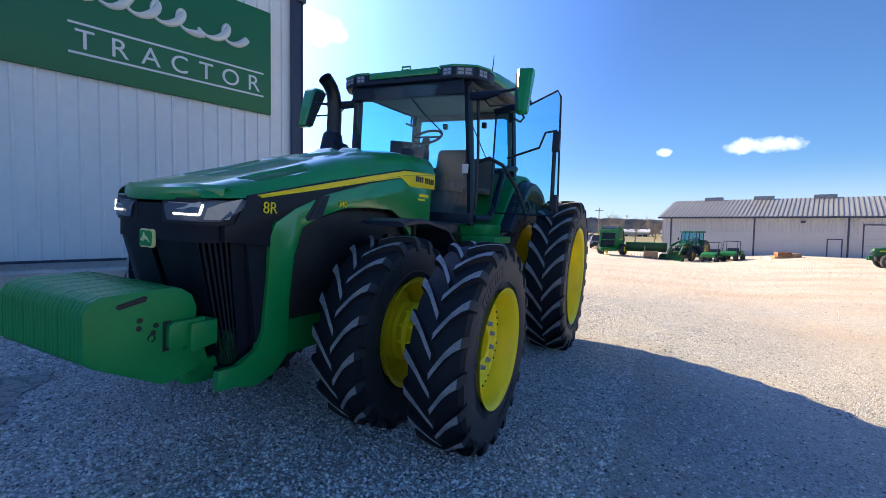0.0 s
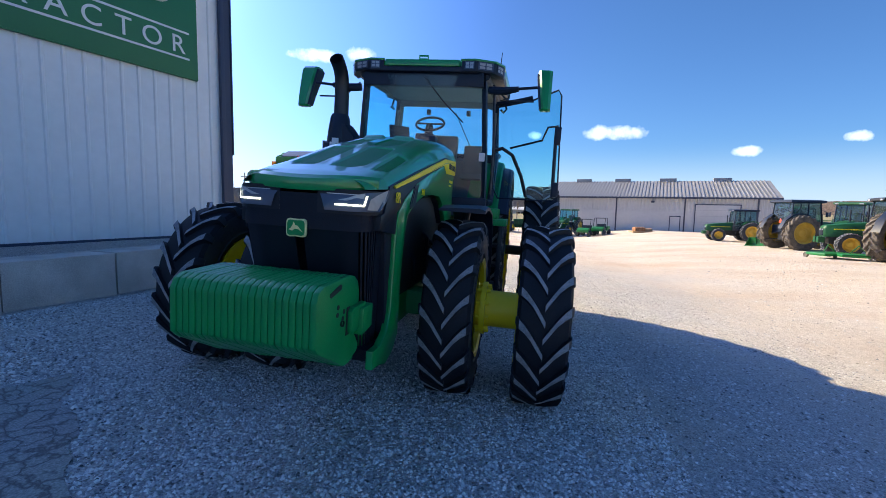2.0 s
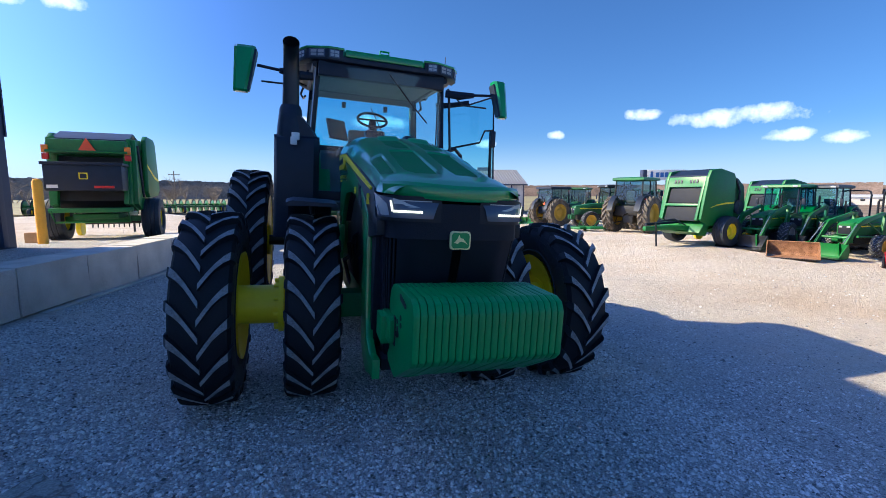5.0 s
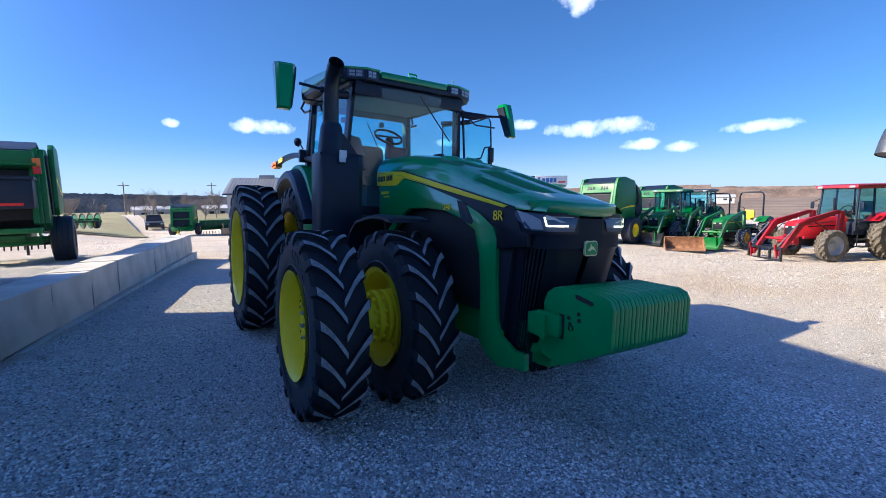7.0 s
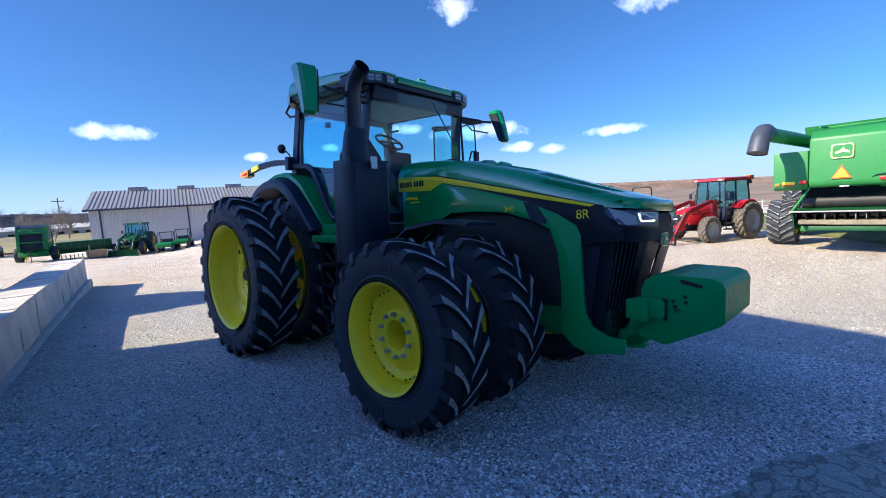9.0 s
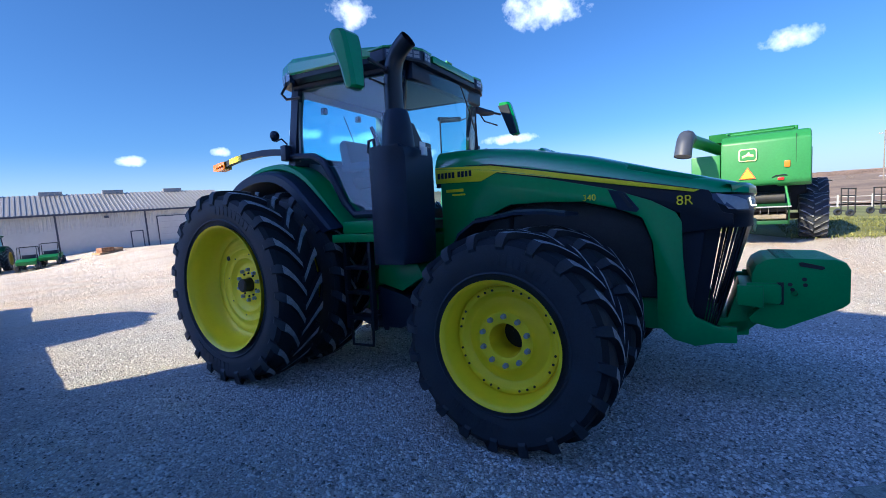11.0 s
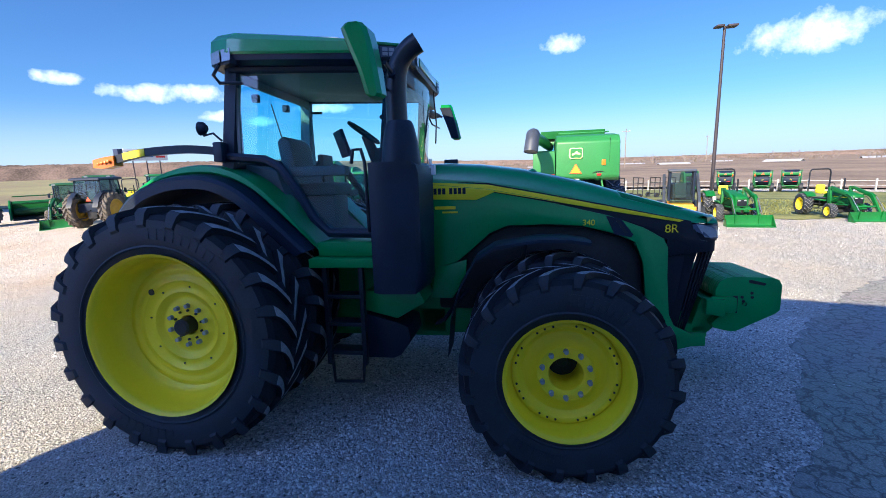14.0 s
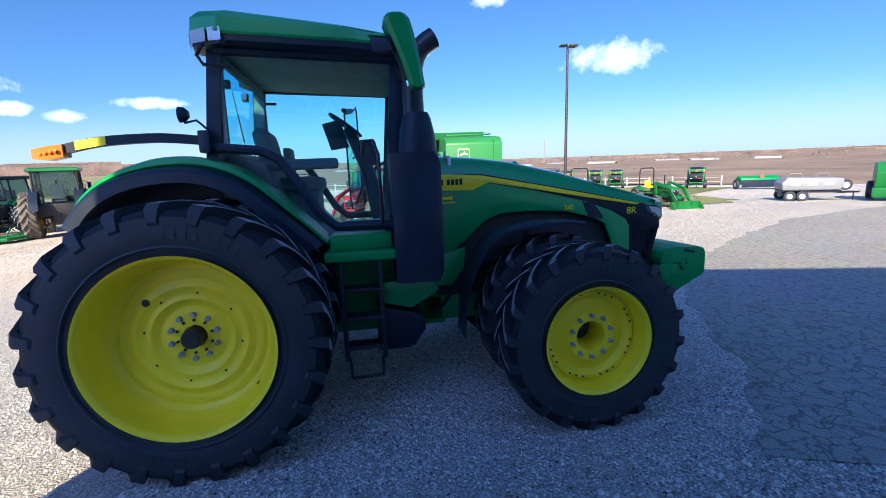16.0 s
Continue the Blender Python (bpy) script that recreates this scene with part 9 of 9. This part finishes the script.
# ---- balers on the grass, trailer, mower ----
far_row = "balers in a row on the grass"
CAMX, CAMY = -4.7, 0.6
for (gx, gy), k in (((31.8, -12.4), 1.38), ((33.3, -15.3), 1.40), ((30.8, -16.7), 1.42), ((30.0, -18.1), 1.44), ((26.2, -22.5), 1.36)):
    x, y = CAMX + (gx - CAMX) * k, CAMY + (gy - CAMY) * k
    front_on = gy > -12.9
    round_baler(at(x, y, facing(CAMX - x, CAMY - y) + (18 if front_on else 0), s=0.75), "green round baler standing on the grass" if front_on else "green round baler with a black net box on the grass", far_row, gate="open" if front_on else "net")


def mower_conditioner(m):
    root = thing("mower_conditioner", m, "wide green mower conditioner on the grass", "mower", "")
    part("hood", Shape().prism([(-0.6, 0.45), (0.7, 0.5), (0.75, 0.9), (0.3, 1.25), (-0.5, 1.05)], "x", -1.7, 1.7, 0.04), GREEN_CAST, root)
    part("curtain", Shape().box(-1.7, 1.7, -0.72, -0.66, 0.2, 0.9, 0.01), BLACK, root)
    part("warning_triangle", Shape().prism([(-0.2, 1.1), (0.2, 1.1), (0, 1.45)], "y", -0.62, -0.60), RED_SMV, root)
    part("tongue", Shape().tube([(0.8, 0.5, 0.9), (0.4, 4.0, 0.7)], 0.1, 8), GREEN_FADED, root)
    for sx in (-1, 1):
        plain_wheel(root, sx * 1.85, 0.1, 0.46, 0.46, 0.3, WHITE, RIB_TYRE)


x, y = CAMX + (25.7 - CAMX) * 1.25, 1.5 + (-27.1 - 1.5) * 1.25
mower_conditioner(at(x, y, facing(CAMX - x, CAMY - y) + 25))


def tank_trailer(m):
    root = thing("service_trailer", m, "silver white fuel service trailer on four small wheels", "trailer")
    PALE = material("silver_white_paint", (0.27, 0.28, 0.31), 0.4, 0.2, 0.05, 2, 30)
    part("tank_body", Shape().prism([(-1.6, 0.75), (1.55, 0.75), (1.75, 1.0), (1.7, 1.5), (-1.35, 1.55), (-1.65, 1.2)], "x", -0.75, 0.75, 0.05), PALE, root)
    for y in (-0.95, 0.55):
        part("handle_hoop", Shape().tube([(-0.4, y, 1.52), (-0.35, y + 0.1, 1.78), (-0.35, y + 0.7, 1.78), (-0.4, y + 0.8, 1.52)], 0.03, 6), PALE, root)
    for k in range(3):
        part("hatch", Shape().box(0.75, 0.765, -1.2 + 0.9 * k, -0.6 + 0.9 * k, 1.0, 1.25, 0.005), GREY_PAINT, root)
        part("hatch", Shape().box(-0.765, -0.75, -1.2 + 0.9 * k, -0.6 + 0.9 * k, 1.0, 1.25, 0.005), GREY_PAINT, root)
    for sx in (-1, 1):
        for y in (-1.2, -0.5):
            plain_wheel(root, sx * 0.85, y, 0.34, 0.34, 0.22, WHITE, RIB_TYRE)
        part("mudguard", Shape().box(*sorted((sx * 0.72, sx * 0.98)), -1.65, -0.1, 0.70, 0.74, 0.01), BLACK, root)
    part("frame", Shape().box(-0.6, 0.6, -1.6, 1.7, 0.55, 0.72, 0.02), BLACK_METAL, root)
    part("drawbar", Shape().prism([(-0.5, 1.6), (0.5, 1.6), (0.05, 2.9), (-0.05, 2.9)], "z", 0.5, 0.6, 0.01), BLACK_METAL, root)
    part("spare_wheel", Shape().lathe([(-0.09, 0.0), (-0.09, 0.18), (-0.1, 0.34), (0.1, 0.34), (0.09, 0.18), (0.09, 0)], (0.62, 1.85, 1.05), 24), RUBBER, root)
    part("spare_rim", Shape().lathe([(0.095, 0.0), (0.095, 0.17), (0.11, 0.19)], (0.62, 1.85, 1.05), 24), WHITE, root)
    part("jack_stand", Shape().tube([(0, 2.6, 0.6), (0, 2.6, 0.0)], 0.04, 8), BLACK_METAL, root)


tank_trailer(at(17.3, -22.3, facing(0.45, 0.9), s=0.84))


def square_baler(m):
    root = thing("hay_machine", m, "large green hay machine with open green framework", "hay machine")
    part("body", Shape().prism([(-1.5, 0.7), (1.5, 0.7), (1.7, 1.3), (1.3, 2.0), (-1.2, 2.0), (-1.6, 1.5)], "x", -1.1, 0.4, 0.04), GREEN_FADED, root)
    part("frame", Shape().tube([(0.45, -1.5, 0.6), (1.2, -0.8, 1.9), (1.2, 1.0, 1.9), (0.45, 1.6, 0.6)], 0.07, 6).tube([(1.2, -0.8, 1.9), (1.3, -1.4, 0.5)], 0.06, 6).tube([(1.2, 0.5, 1.9), (1.4, 1.4, 0.5)], 0.06, 6), GREEN_FADED, root)
    part("header", Shape().box(-1.2, 1.9, -2.0, -1.6, 0.25, 0.75, 0.05), GREEN_FADED, root)
    part("warning_triangle", Shape().prism([(0.2, 1.5), (0.6, 1.5), (0.4, 1.85)], "y", -1.66, -1.64), RED_SMV, root)
    for sx in (-1, 1):
        plain_wheel(root, sx * 1.15, 0.3, 0.5, 0.5, 0.4, YELLOW, RIB_TYRE)


square_baler(at(15.2, -25.8, facing(-0.6, 0.7)))
# folded cultivators beyond the grass
for k in range(4):
    x, y = 31.5 + 2.2 * k, -7.2 - 1.9 * k
    root = thing("folded_harrow", at(x, y, 20, s=0.72), "dark folded harrow frame on the grass", "harrow", "folded harrows on the grass")
    fr_ = Shape()
    for q in (-0.9, 0, 0.9):
        fr_.tube([(q, 0, 0.3), (q, 0, 2.3)], 0.05, 6)
    for z in (0.4, 1.1, 1.7, 2.3):
        fr_.tube([(-0.95, 0, z), (0.95, 0, z)], 0.045, 6)
    part("frame", fr_, IRON, root)
    for sx in (-1, 1):
        plain_wheel(root, sx * 0.8, 0.3, 0.3, 0.3, 0.2, IRON, RIB_TYRE)


def platform_header(m):
    root = thing("harvest_header", m, "long green harvesting header parked behind the tractors", "header")
    part("back_sheet", Shape().prism([(0.5, 0.35), (0.62, 0.4), (0.55, 1.35), (0.40, 1.35)], "x", -3.6, 3.6, 0.02), GREEN_FADED, root)
    part("table", Shape().prism([(-0.9, 0.18), (0.5, 0.35), (0.5, 0.42), (-0.9, 0.24)], "x", -3.6, 3.6), IRON, root)
    part("auger", Shape().lathe([(-3.5, 0.0), (-3.5, 0.24), (3.5, 0.24), (3.5, 0.0)], (0, 0.05, 0.66), 16), GREEN_DARK, root)
    part("reel_tube", Shape().tube([(-3.5, -0.6, 1.25), (3.5, -0.6, 1.25)], 0.08, 8), GREEN_FADED, root)
    for k in range(6):
        a = k * math.pi / 3
        part("reel_bat", Shape().tube([(-3.45, -0.6 + 0.5 * math.cos(a), 1.25 + 0.5 * math.sin(a)), (3.45, -0.6 + 0.5 * math.cos(a), 1.25 + 0.5 * math.sin(a))], 0.03, 6), GREEN_DARK, root)
    for sx in (-1, 1):
        part("end_shield", Shape().prism([(-1.6, 0.25), (0.6, 0.3), (0.6, 1.4), (-0.2, 1.45), (-1.2, 0.8)], "x", sx * 3.6, sx * 3.7, 0.02), GREEN_FADED, root)
        part("stand", Shape().box(sx * 2.5 - 0.06, sx * 2.5 + 0.06, 0.3, 0.45, 0.0, 0.4), IRON, root)


platform_header(at(22.6, 31.6, facing(-0.62, -0.78), s=1.05))
